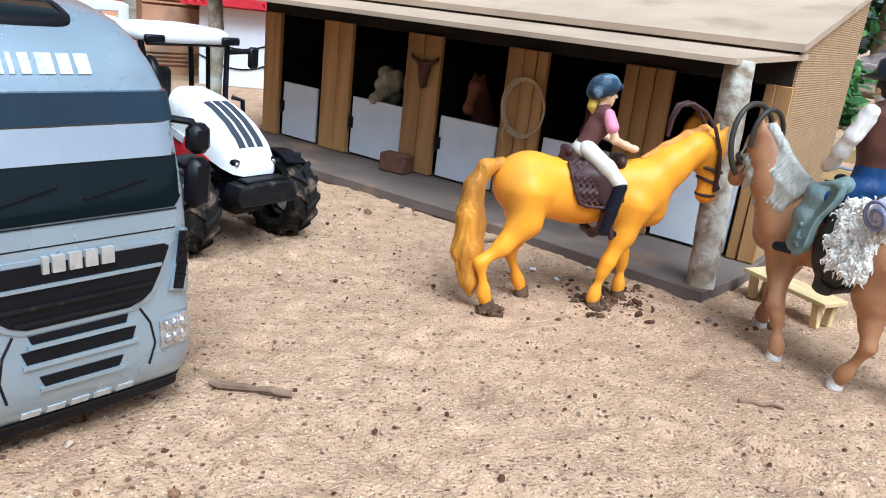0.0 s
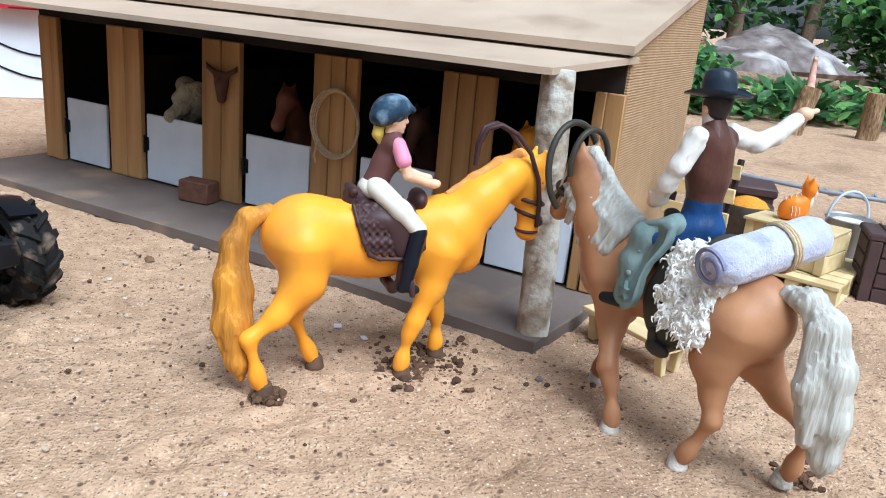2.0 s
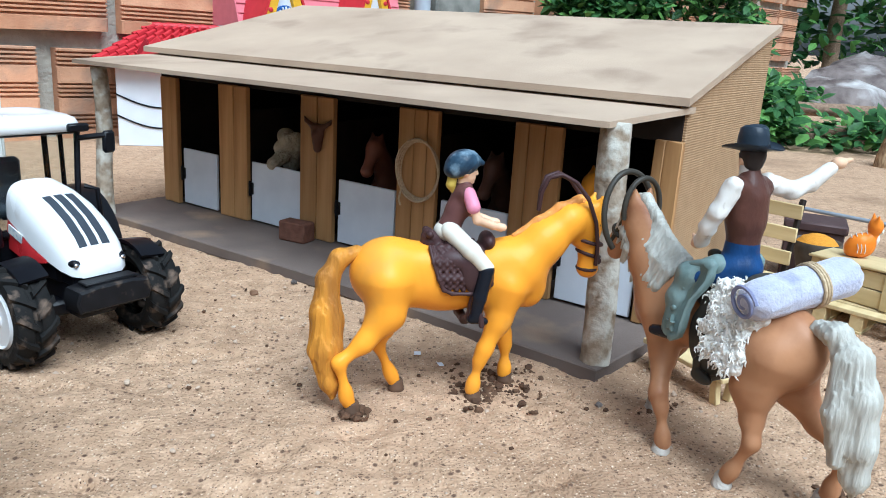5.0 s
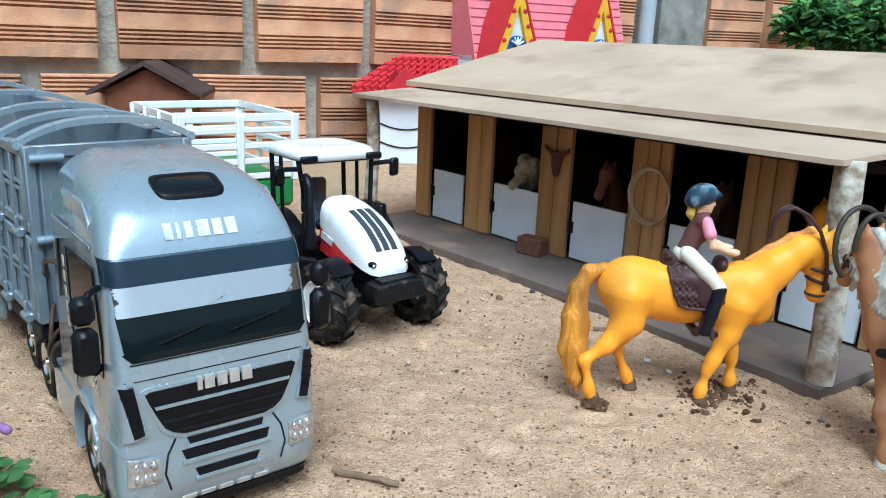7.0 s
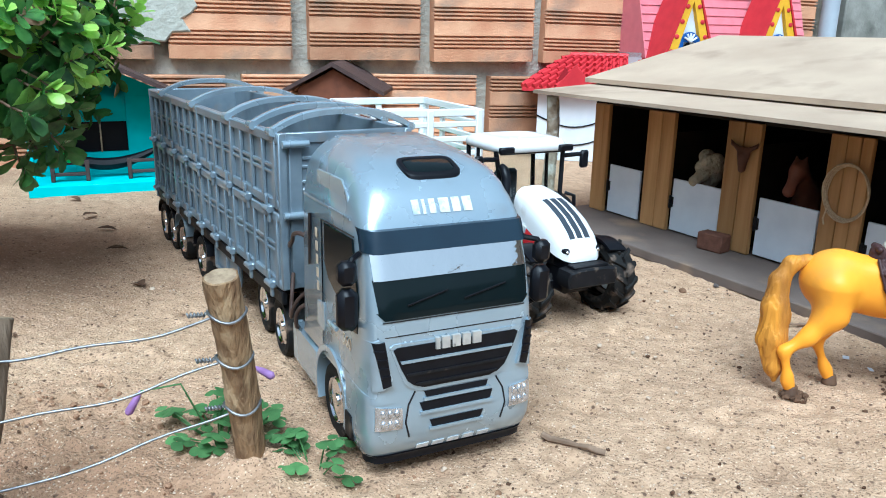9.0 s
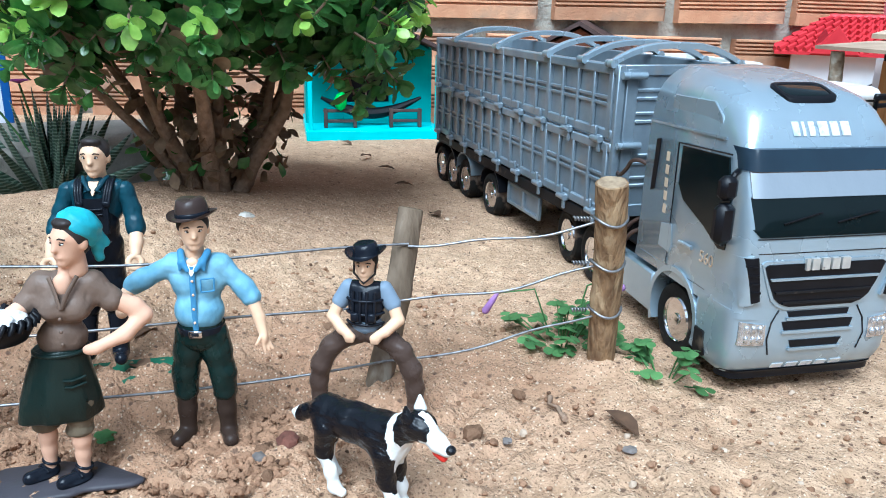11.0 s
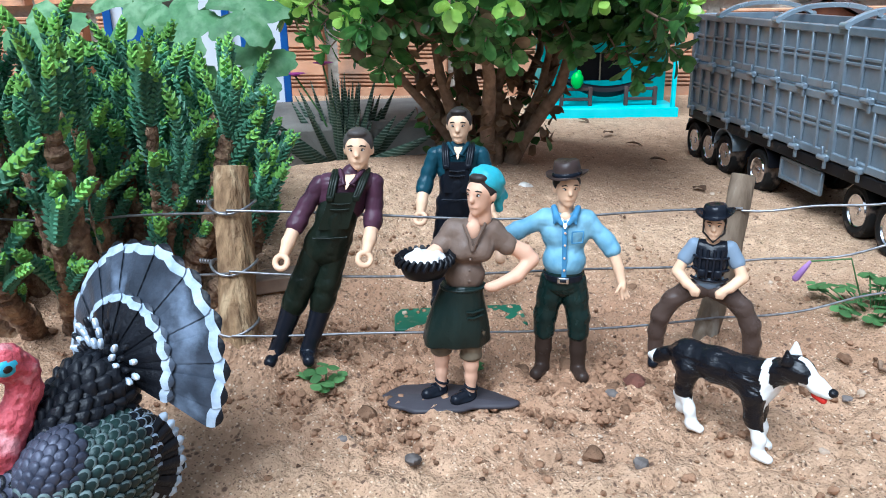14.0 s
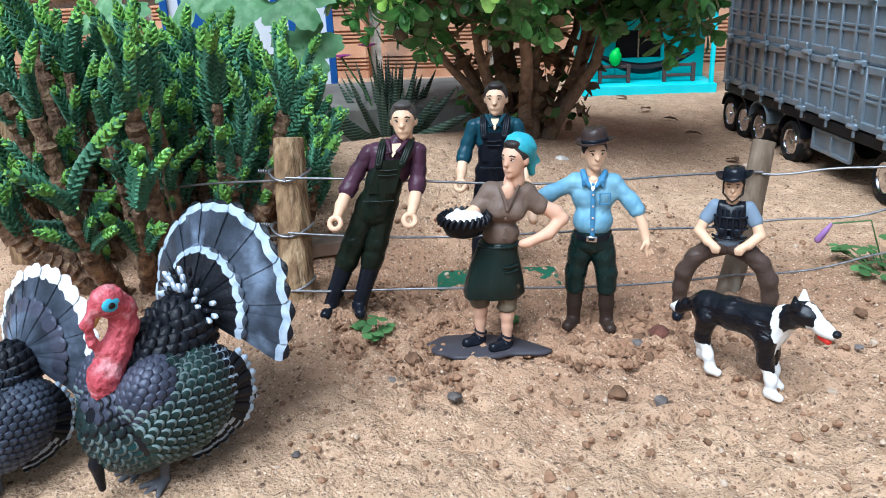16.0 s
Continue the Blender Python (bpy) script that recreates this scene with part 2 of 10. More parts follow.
class Mesh:
    """Collects faces, each with a material slot, under a running transform."""

    def __init__(self, m=None):
        self.v, self.f, self.s, self.m = [], [], [], m or Matrix()

    def add(self, verts, faces, slot=0):
        k = len(self.v)
        self.v += [tuple(self.m @ Vector(p)) for p in verts]
        self.f += [tuple(k + i for i in f) for f in faces]
        self.s += [slot] * len(faces)
        return self

    def box(self, c, size, bevel=0.0005, slot=0, rot=None):
        """A box with chamfered edges."""
        h = [d / 2 for d in size]
        b = min(bevel, min(h) * 0.9)
        verts, idx = [], {}
        for sx in (-1, 1):
            for sy in (-1, 1):
                for sz in (-1, 1):
                    for a in range(3):
                        p = [sx * h[0], sy * h[1], sz * h[2]]
                        for o in range(3):
                            if o != a:
                                p[o] -= (sx, sy, sz)[o] * b
                        idx[(sx, sy, sz, a)] = len(verts)
                        verts.append(Vector(p))
        faces = []
        for a in range(3):
            o1, o2 = (a + 1) % 3, (a + 2) % 3
            for sg in (-1, 1):
                q = []
                for s1, s2 in ((-1, -1), (1, -1), (1, 1), (-1, 1)):
                    k = [0, 0, 0]
                    k[a], k[o1], k[o2] = sg, s1, s2
                    q.append(idx[(*k, a)])
                faces.append(q if sg > 0 else q[::-1])
            for s1 in (-1, 1):
                for s2 in (-1, 1):
                    k0, k1 = [0, 0, 0], [0, 0, 0]
                    k0[a], k1[a] = -1, 1
                    k0[o1] = k1[o1] = s1
                    k0[o2] = k1[o2] = s2
                    q = [idx[(*k0, o1)], idx[(*k1, o1)], idx[(*k1, o2)], idx[(*k0, o2)]]
                    faces.append(q if s1 * s2 < 0 else q[::-1])
        for sx in (-1, 1):
            for sy in (-1, 1):
                for sz in (-1, 1):
                    q = [idx[(sx, sy, sz, a)] for a in range(3)]
                    faces.append(q if sx * sy * sz > 0 else q[::-1])
        t = Matrix.Translation(c) @ (rot or Matrix())
        return self.add([t @ p for p in verts], faces, slot)

    def rings(self, rings, slot=0, caps=True, closed=True):
        """Skins a list of rings that have the same number of points."""
        n = len(rings[0])
        verts = [p for r in rings for p in r]
        faces = []
        for i in range(len(rings) - 1):
            for j in range(n if closed else n - 1):
                k = (j + 1) % n
                faces.append((i * n + j, i * n + k, (i + 1) * n + k, (i + 1) * n + j))
        if caps and closed:
            faces.append(tuple(range(n))[::-1])
            faces.append(tuple((len(rings) - 1) * n + j for j in range(n)))
        return self.add(verts, faces, slot)

    def tube(self, pts, radii, seg=8, slot=0, caps=True, flat=1.0, twist=None):
        """A tube along points; radii is one number or one per point."""
        pts = [Vector(p) for p in pts]
        if not hasattr(radii, "__len__"):
            radii = [radii] * len(pts)
        rings, ref = [], None
        for i, p in enumerate(pts):
            d = (pts[min(i + 1, len(pts) - 1)] - pts[max(i - 1, 0)])
            d = d.normalized() if d.length > 1e-9 else Vector((0, 0, 1))
            if ref is None:
                ref = Vector((0, 0, 1)) if abs(d.z) < 0.9 else Vector((1, 0, 0))
            a = (ref - d * ref.dot(d)).normalized()
            b = d.cross(a)
            ref = a
            rings.append([p + (a * math.cos(t) + b * math.sin(t) * flat) * radii[i] for t in (2 * math.pi * j / seg for j in range(seg))])
        return self.rings(rings, slot, caps)

    def lathe(self, profile, seg=24, slot=0, axis="z", c=(0, 0, 0), caps=True):
        """Turns (radius, height) pairs round an axis through c."""
        out = []
        for r, h in profile:
            ring = []
            for j in range(seg):
                t = 2 * math.pi * j / seg
                x, y = r * math.cos(t), r * math.sin(t)
                ring.append(Vector(c) + Vector({"z": (x, y, h), "x": (h, x, y), "y": (y, h, x)}[axis]))
            out.append(ring)
        return self.rings(out, slot, caps)

    def prism(self, poly, depth, plane="xz", at=0.0, slot=0, bevel=0.0):
        """Extrudes a polygon in a plane along the third axis from at to at+depth."""
        area = sum(p[0] * q[1] - q[0] * p[1] for p, q in zip(poly, poly[1:] + poly[:1]))
        if area < 0:
            poly = poly[::-1]

        def place(p, h):
            return {"xz": (p[0], h, p[1]), "yz": (h, p[0], p[1]), "xy": (p[0], p[1], h)}[plane]

        def inset(d):
            out = []
            n = len(poly)
            for i in range(n):
                a, p, c = Vector(poly[i - 1]), Vector(poly[i]), Vector(poly[(i + 1) % n])
                d1, d2 = (p - a).normalized(), (c - p).normalized()
                n1, n2 = Vector((-d1.y, d1.x)), Vector((-d2.y, d2.x))
                k = (n1 + n2)
                k = k / max(0.3, k.length_squared) * 2 if k.length > 1e-6 else n1
                out.append(p + k * d)
            return out
        if bevel:
            levels = [(inset(bevel), 0), (poly, bevel), (poly, depth - bevel), (inset(bevel), depth)]
        else:
            levels = [(poly, 0), (poly, depth)]
        rings = [[Vector(place(p, at + h)) for p in q] for q, h in levels]
        if plane == "xz":
            rings = rings[::-1]
        return self.rings(rings, slot)

    def ball(self, c, r, seg=12, slot=0, rot=None):
        """An ellipsoid."""
        r = r if hasattr(r, "__len__") else (r, r, r)
        rings = []
        k = max(4, seg // 2)
        t = Matrix.Translation(c) @ (rot or Matrix())
        for i in range(k + 1):
            a = math.pi * (i / k) - math.pi / 2
            a = max(-1.45, min(1.45, a))
            rings.append([t @ Vector((r[0] * math.cos(a) * math.cos(b), r[1] * math.cos(a) * math.sin(b), r[2] * math.sin(a)))
                          for b in (2 * math.pi * j / seg for j in range(seg))])
        return self.rings(rings, slot)

    def data(self, name, mats, smooth=40):
        me = bpy.data.meshes.new(name)
        me.from_pydata([(x * UNIT[0], y * UNIT[0], z * UNIT[0]) for x, y, z in self.v], [], self.f)
        for m in (mats if hasattr(mats, "__len__") else [mats]):
            me.materials.append(m)
        me.polygons.foreach_set("material_index", self.s)
        if smooth:
            me.shade_smooth()
            me.set_sharp_from_angle(angle=radians(smooth))
        me.update()
        return me


def part(name, mesh, mats, parent, label="", smooth=40):
    """One mesh object under a thing or under a part."""
    ob = new(name, mesh.data(name, mats, smooth) if isinstance(mesh, Mesh) else mesh)
    ob.parent = parent
    return tagged(ob, label)


def thing(name, m, label, category, group="", kind=""):
    """An Empty at the base of a thing that has parts."""
    ob = new(name)
    ob.empty_display_size = 0.01
    ob.matrix_basis = m
    return tagged(ob, label, category, group, kind)


def single(name, mesh, mats, m, label, category, group="", kind="", smooth=40):
    """A thing of one mesh."""
    ob = new(name, mesh.data(name, mats, smooth) if isinstance(mesh, Mesh) else mesh)
    ob.matrix_basis = m
    return tagged(ob, label, category, group, kind)


def child_at(name, data, parent, m, label=""):
    ob = new(name, data)
    ob.parent = parent
    ob.matrix_basis = Matrix.Translation(m.translation * (UNIT[0] - 1)) @ m
    return tagged(ob, label)


def lift(x, y):
    """The height of the ground: flat in the yard, rising to the planted bed."""
    return 0.045 * math.exp(-((x + 0.6) / 0.13) ** 2 - ((y - 0.1) / 0.25) ** 2) + 0.014 * math.exp(-((x + 0.408) ** 2 + (y + 0.045) ** 2) / 0.04 ** 2)

# ---- ground ----
def spaced(lo, hi, step, far, grow):
    """Even steps from lo to hi, then growing steps out to far."""
    mid = list(np.arange(lo, hi, step))
    up, d, x = [], step, mid[-1]
    while x < far:
        d *= grow
        x += d
        up.append(x)
    dn, d, x = [], step, mid[0]
    while x > -far:
        d *= grow
        x -= d
        dn.append(x)
    return np.array(dn[::-1] + mid + up)


def fbm(x, y, scale, seed, octaves=4):
    """Value noise on arrays."""
    rng = np.random.RandomState(seed)
    table = rng.rand(256, 256)
    out, amp, tot = np.zeros_like(x), 1.0, 0.0
    for o in range(octaves):
        px, py = x * scale + 37.1 * o, y * scale + 11.7 * o
        ix, iy = np.floor(px).astype(int), np.floor(py).astype(int)
        fx, fy = px - ix, py - iy
        fx, fy = fx * fx * (3 - 2 * fx), fy * fy * (3 - 2 * fy)
        a, b = table[ix % 256, iy % 256], table[(ix + 1) % 256, iy % 256]
        c, d = table[ix % 256, (iy + 1) % 256], table[(ix + 1) % 256, (iy + 1) % 256]
        out += amp * ((a * (1 - fx) + b * fx) * (1 - fy) + (c * (1 - fx) + d * fx) * fy - 0.5)
        tot += amp
        amp, scale = amp * 0.55, scale * 2.1
    return out / tot


def build_ground():
    xs, ys = spaced(-0.62, 0.42, 0.0019, 400, 1.09), spaced(-0.26, 0.64, 0.0019, 400, 1.09)
    X, Y = np.meshgrid(xs, ys, indexing="ij")
    Z = 0.045 * np.exp(-((X + 0.6) / 0.13) ** 2 - ((Y - 0.1) / 0.25) ** 2) + 0.014 * np.exp(-((X + 0.408) ** 2 + (Y + 0.045) ** 2) / 0.04 ** 2)
    near = np.exp(-np.maximum(0, np.hypot(X + 0.1, Y - 0.25) - 0.7) * 6)
    lumpy = 0.15 + 2.4 * np.exp(-((X + 0.36) ** 2 + (Y - 0.06) ** 2) / 0.03) + 0.4 * np.exp(-((X + 0.15) ** 2 + (Y - 0.12) ** 2) / 0.01)
    Z += near * (fbm(X, Y, 9, 1) * 0.006 + fbm(X, Y, 55, 2) * (0.0018 + 0.0036 * lumpy) + fbm(X, Y, 190, 3, 2) * (0.0016 + 0.0034 * lumpy))
    # dents of feet and fingers in the loose sand
    rng = random.Random(5)
    for _ in range(170):
        cx, cy = rng.uniform(-0.45, 0.35), rng.uniform(0.0, 0.5)
        r, a, k = rng.uniform(0.004, 0.011), rng.uniform(0, 3.14), rng.uniform(1.2, 2.6)
        u, w = (X - cx) * math.cos(a) + (Y - cy) * math.sin(a), -(X - cx) * math.sin(a) + (Y - cy) * math.cos(a)
        q = (u / (r * k)) ** 2 + (w / r) ** 2
        Z += rng.uniform(0.001, 0.0028) * (-np.exp(-q * 1.5) + 0.5 * np.exp(-(np.sqrt(q) - 1.3) ** 2 * 6))
    # wheel ruts
    for (x0, y0, x1, y1) in ((-0.08, 0.30, 0.35, 0.10), (-0.03, 0.36, 0.40, 0.16), (-0.2, -0.05, 0.1, 0.1)):
        L = math.hypot(x1 - x0, y1 - y0)
        u, w = ((X - x0) * (x1 - x0) + (Y - y0) * (y1 - y0)) / L, (-(X - x0) * (y1 - y0) + (Y - y0) * (x1 - x0)) / L
        on = np.clip(u / 0.05, 0, 1) * np.clip((L - u) / 0.05, 0, 1)
        Z += on * (-0.0012 * np.exp(-(w / 0.008) ** 2) + 0.0006 * np.sin(u * 900) * np.exp(-(w / 0.007) ** 4))
    # soil heaped round the posts
    for px, py, h in ((-0.41, -0.055, 0.008), (-0.264, 0.132, 0.010), (-0.198, 0.226, 0.009), (-0.352, 0.045, 0.008), (-0.60, -0.14, 0.008)):
        Z += h * np.exp(-((X - px) ** 2 + (Y - py) ** 2) / 0.022 ** 2) * (1 + fbm(X, Y, 150, 8, 2))
    nx, ny = len(xs), len(ys)
    me = bpy.data.meshes.new("ground")
    co = np.stack([X, Y, Z], -1).reshape(-1, 3)
    i = np.arange(nx * ny).reshape(nx, ny)
    quads = np.stack([i[:-1, :-1], i[1:, :-1], i[1:, 1:], i[:-1, 1:]], -1).reshape(-1, 4)
    me.vertices.add(len(co))
    me.vertices.foreach_set("co", co.ravel())
    me.loops.add(quads.size)
    me.loops.foreach_set("vertex_index", quads.ravel())
    me.polygons.add(len(quads))
    me.polygons.foreach_set("loop_start", np.arange(len(quads)) * 4)
    me.update(calc_edges=True)
    me.shade_smooth()
    me.materials.append(SAND)
    ob = new("ground", me)
    return tagged(ob, "bare trampled sandy earth of a small garden yard", "ground", kind="structure")


ground = build_ground()

# ---- brick garden wall ----
WALL = pose(-0.377, 1.335, 0, 0, 0, 42)


def brick_mesh(w, h, d, seed):
    """A hollow clay brick laid on its side: bands of fine grooves between smooth ribs."""
    rng = random.Random(seed)
    pts = []
    z = 0.0
    rows = 4
    band = h / rows
    for r in range(rows):
        z0 = r * band
        pts += [(z0 + 0.001, 0.0), (z0 + band * 0.42, 0.0)]
        for g in range(4):
            a = z0 + band * (0.45 + g * 0.135)
            pts += [(a, 0.0046), (a + band * 0.05, 0.0050), (a + band * 0.065, -0.0006), (a + band * 0.12, -0.0006)]
    pts[0], = [(0.0, 0.002)]
    pts.append((h, 0.002))
    xs = [-w / 2, -w / 2 + 0.003, -w / 6, w / 6, w / 2 - 0.003, w / 2]
    m = Mesh()
    rings = []
    for i, x in enumerate(xs):
        e = 0.003 if i in (0, len(xs) - 1) else 0.0
        wob = rng.uniform(-0.0012, 0.0012)
        rings.append([Vector((x, -d / 2 + y + e + wob, zz)) for zz, y in pts] + [Vector((x, d / 2, h)), Vector((x, d / 2, 0))])
    m.rings(rings)
    return m.data("brick", CLAY, 25)


def build_wall():
    w = Mesh(WALL)
    w.box((0.15, 0.075, 0.20), (5.2, 0.13, 1.0), 0.002)
    wall = single("wall_garden", w, MORTAR, Matrix(), "garden wall of orange hollow clay bricks in rough grey mortar", "wall", kind="structure")
    forms = [brick_mesh(0.186, 0.186, 0.03, k) for k in range(4)]
    rng = random.Random(3)
    for row, z0 in enumerate((-0.052, 0.156, 0.364, 0.572)):
        for i in range(-12, 13):
            x = -0.003 + 0.21 * (i + 0.5) + (0.105 if row == 0 else 0.0 if row % 2 else 0.06)
            if 0.57 < x < 0.86:
                continue
            child_at("brick", rng.choice(forms), wall, WALL @ pose(x + rng.uniform(-0.004, 0.004), rng.uniform(-0.003, 0.002), z0 + rng.uniform(-0.003, 0.003), 0, rng.uniform(-0.7, 0.7), 0))
    return wall


build_wall()
# walls added out of view to block low sky and darken reflections
PLASTER = surface("weathered_plaster", (0.34, 0.31, 0.27), (0.25, 0.225, 0.19), 0.9, 4, 0.002, 40, stain=(0.17, 0.15, 0.13), stain_scale=2.5, stain_at=0.58)
for name, c, size in (("unseen_wall_south", (0.6, -2.86, 0.5), (6.6, 0.12, 1.0)), ("unseen_wall_east", (3.9, -0.4, 0.5), (0.12, 5.04, 1.0)), ("unseen_wall_west", (-2.7, -1.6, 0.5), (0.12, 2.4, 1.0))):
    w = Mesh()
    w.box(c, size, 0.004)
    single(name, w, PLASTER, Matrix(), "plain plaster wall out of view, added to darken reflections", "wall", kind="structure")
smear = Mesh(WALL)
rng = random.Random(9)
pts = []
for k in range(26):
    a = 2 * math.pi * k / 26
    r = 1 + rng.uniform(-0.25, 0.25)
    pts.append((-0.66 + 0.085 * r * math.cos(a), 0.235 + 0.05 * r * math.sin(a)))
smear.prism(pts, 0.007, "xz", -0.018, bevel=0.0025)
single("mortar_smear", smear, surface("pale_mortar_smear", (0.5, 0.49, 0.42), (0.38, 0.36, 0.3), 0.9, 60, 0.002, 160), Matrix(), "pale grey mortar smeared over the brick wall", "mortar")
col = Mesh(WALL)
col.box((0.75, -0.002, 0.25), (0.14, 0.05, 0.9), 0.004)
single("concrete_pillar", col, surface("grey_concrete", (0.30, 0.30, 0.27), (0.18, 0.18, 0.16), 0.9, 30, 0.001, 200, stain=(0.1, 0.1, 0.09), stain_scale=12), Matrix(), "stained grey concrete pillar in the brick wall", "pillar", kind="structure")
pipe = Mesh(WALL)
pipe.lathe([(0.017, -0.05), (0.017, 0.7)], 20, 0, "z", (0.635, -0.03, 0))
single("drain_pipe", pipe, surface("grey_pvc", (0.42, 0.47, 0.52), (0.34, 0.38, 0.43), 0.35, 30), Matrix(), "grey plastic drain pipe fixed upright to the garden wall", "pipe")

# ---- stable ----
STABLE = pose(0.178, 0.455, 0, 0, 0, -38.35)
stable = thing("toy_stable", STABLE, "toy horse stable of pine strips with fibreboard roof and white half-doors", "toy stable")
m = Mesh()
m.prism([(-0.528, 0.018), (-0.21, 0.0165), (-0.0035, 0.0032), (0.003, 0.06), (0.004, 0.297), (-0.528, 0.297)], 0.009, "xy", -0.001, bevel=0.0008)
part("platform", m, DECK, stable, "dusty grey board platform")
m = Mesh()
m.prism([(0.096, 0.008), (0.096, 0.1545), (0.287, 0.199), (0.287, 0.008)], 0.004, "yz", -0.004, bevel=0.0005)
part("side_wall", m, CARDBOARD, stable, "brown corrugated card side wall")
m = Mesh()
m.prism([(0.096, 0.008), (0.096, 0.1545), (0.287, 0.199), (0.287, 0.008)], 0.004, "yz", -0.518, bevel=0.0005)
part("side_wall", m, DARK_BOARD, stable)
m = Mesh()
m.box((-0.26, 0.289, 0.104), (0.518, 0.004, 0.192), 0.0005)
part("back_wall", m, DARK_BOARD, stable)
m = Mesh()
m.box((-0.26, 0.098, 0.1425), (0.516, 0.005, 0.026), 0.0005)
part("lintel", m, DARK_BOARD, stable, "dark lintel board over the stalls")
# mono-pitch roof and the lower awning in front of it
m = Mesh(pose(-0.259, 0.0, 0))
m.rings([[Vector((x, 0.085, 0.153)), Vector((x, 0.298, 0.2035)), Vector((x, 0.298, 0.2085)), Vector((x, 0.085, 0.158))] for x in (-0.27, -0.26, 0.0, 0.252, 0.262)])
roof = part("roof", m, [BOARD], stable, "sloping roof of brown fibreboard", 30)
m = Mesh()
m.rings([[Vector((x - k, 0.0115 + d, 0.1425)), Vector((x, 0.099, 0.1485)), Vector((x, 0.099, 0.152)), Vector((x - k, 0.0115 + d, 0.146))] for x, d, k in ((-0.522, -0.004, 0), (-0.4, -0.002, 0), (-0.26, 0.001, 0), (-0.12, 0.0, 0.003), (-0.012, 0.001, 0.012), (0.003, 0.003, 0.020))])
part("awning", m, [BOARD], stable, "thin fibreboard awning over the stalls", 30)
m = Mesh()
m.box((-0.26, 0.0935, 0.1522), (0.512, 0.004, 0.004), 0.0005)
part("roof_batten", m, BOARD_EDGE, stable)
COLUMNS = ((-0.515, -0.490, 2), (-0.430, -0.392, 2), (-0.325, -0.287, 2), (-0.220, -0.182, 3), (-0.118, -0.080, 3), (-0.018, 0.001, 2))
rng = random.Random(2)
for a, b, k in COLUMNS:
    cuts = [a + (b - a) * j / k + (rng.uniform(-0.003, 0.003) if 0 < j < k else 0) for j in range(k + 1)]
    for x0, x1 in zip(cuts, cuts[1:]):
        m = Mesh()
        m.box((0, 0, 0.0), (x1 - x0 - 0.0005, 0.005, 0.122), 0.0006)
        child_at("plank", m.data("plank", PINE), stable, pose((x0 + x1) / 2, 0.094 + rng.uniform(-0.0006, 0.0006), 0.0695, 0, rng.uniform(-0.4, 0.4), 0))
for a, b in ((-0.487, -0.436), (-0.390, -0.326), (-0.284, -0.222), (-0.180, -0.119), (-0.078, -0.020)):
    m = Mesh()
    m.box((0, 0, 0.0275), (b - a - 0.002, 0.003, 0.054), 0.0006)
    d = child_at("door", m.data("door", WHITE_PANEL), stable, pose((a + b) / 2, 0.0955, 0.0095, 0, rng.uniform(-0.8, 0.8), 0), "white half-height stall door")
    h = Mesh()
    h.box((-(b - a) / 2 + 0.001, -0.002, 0.030), (0.006, 0.002, 0.011), 0.0006)
    h.lathe([(0.0012, 0.023), (0.0012, 0.037)], 8, 0, "z", (-(b - a) / 2 + 0.001, -0.0034, 0))
    part("hinge", h, BLACK, d, "black hinge")
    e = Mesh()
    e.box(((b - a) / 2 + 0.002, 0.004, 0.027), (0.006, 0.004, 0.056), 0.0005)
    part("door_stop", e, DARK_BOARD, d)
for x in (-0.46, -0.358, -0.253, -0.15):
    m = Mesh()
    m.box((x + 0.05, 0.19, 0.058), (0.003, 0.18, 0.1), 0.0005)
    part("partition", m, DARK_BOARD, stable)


def log(name, p0, p1, r0, r1, mats, seed, seg=20, knots=3, bend=0.02):
    """A natural stick with an uneven, slightly bent stem and a cut end."""
    rng = random.Random(seed)
    p0, p1 = Vector(p0), Vector(p1)
    L = (p1 - p0).length
    n = 26
    ax = (p1 - p0).normalized()
    a = ax.orthogonal().normalized()
    b = ax.cross(a)
    ph = [rng.uniform(0, 6.28) for _ in range(6)]
    kn = [(rng.uniform(0.1, 0.9), rng.uniform(0, 6.28), rng.uniform(0.06, 0.16)) for _ in range(knots)]
    rings = []
    for i in range(n + 1):
        t = i / n
        r = r0 + (r1 - r0) * t
        c = p0 + ax * L * t + a * math.sin(t * 3 + ph[0]) * L * bend * (t * (1 - t) * 4) + b * math.sin(t * 4 + ph[1]) * L * bend * (t * (1 - t) * 4)
        ring = []
        for j in range(seg):
            th = 2 * math.pi * j / seg
            k = 1 + 0.05 * math.sin(2 * th + ph[2] + t * 2) + 0.04 * math.sin(5 * th + ph[3] + t * 5) + rng.uniform(-0.025, 0.025)
            for kt, ka, kh in kn:
                k += kh * math.exp(-((t - kt) * L / (r * 0.8)) ** 2 - ((th - ka + math.pi) % (2 * math.pi) - math.pi) ** 2 / 0.35)
            ring.append(c + (a * math.cos(th) + b * math.sin(th)) * r * k)
        rings.append(ring)
    rings.append([p1 + (q - p1) * 0.88 + ax * r1 * 0.05 for q in rings[-1]])
    m = Mesh()
    m.rings(rings, 0, True)
    m.s[-1] = 1
    return m.data(name, mats, 50)


child_at("post", log("post", (-0.0095, 0.0150, 0.007), (-0.0190, 0.0295, 0.1440), 0.0083, 0.0088, [BARK, CUT_WOOD], 4), stable, Matrix(), "pale lichened round stick post")
child_at("post", log("post", (-0.50, 0.02, 0.0), (-0.503, 0.02, 0.1405), 0.0075, 0.007, [BARK, CUT_WOOD], 6), stable, Matrix(), "thin round stick post")

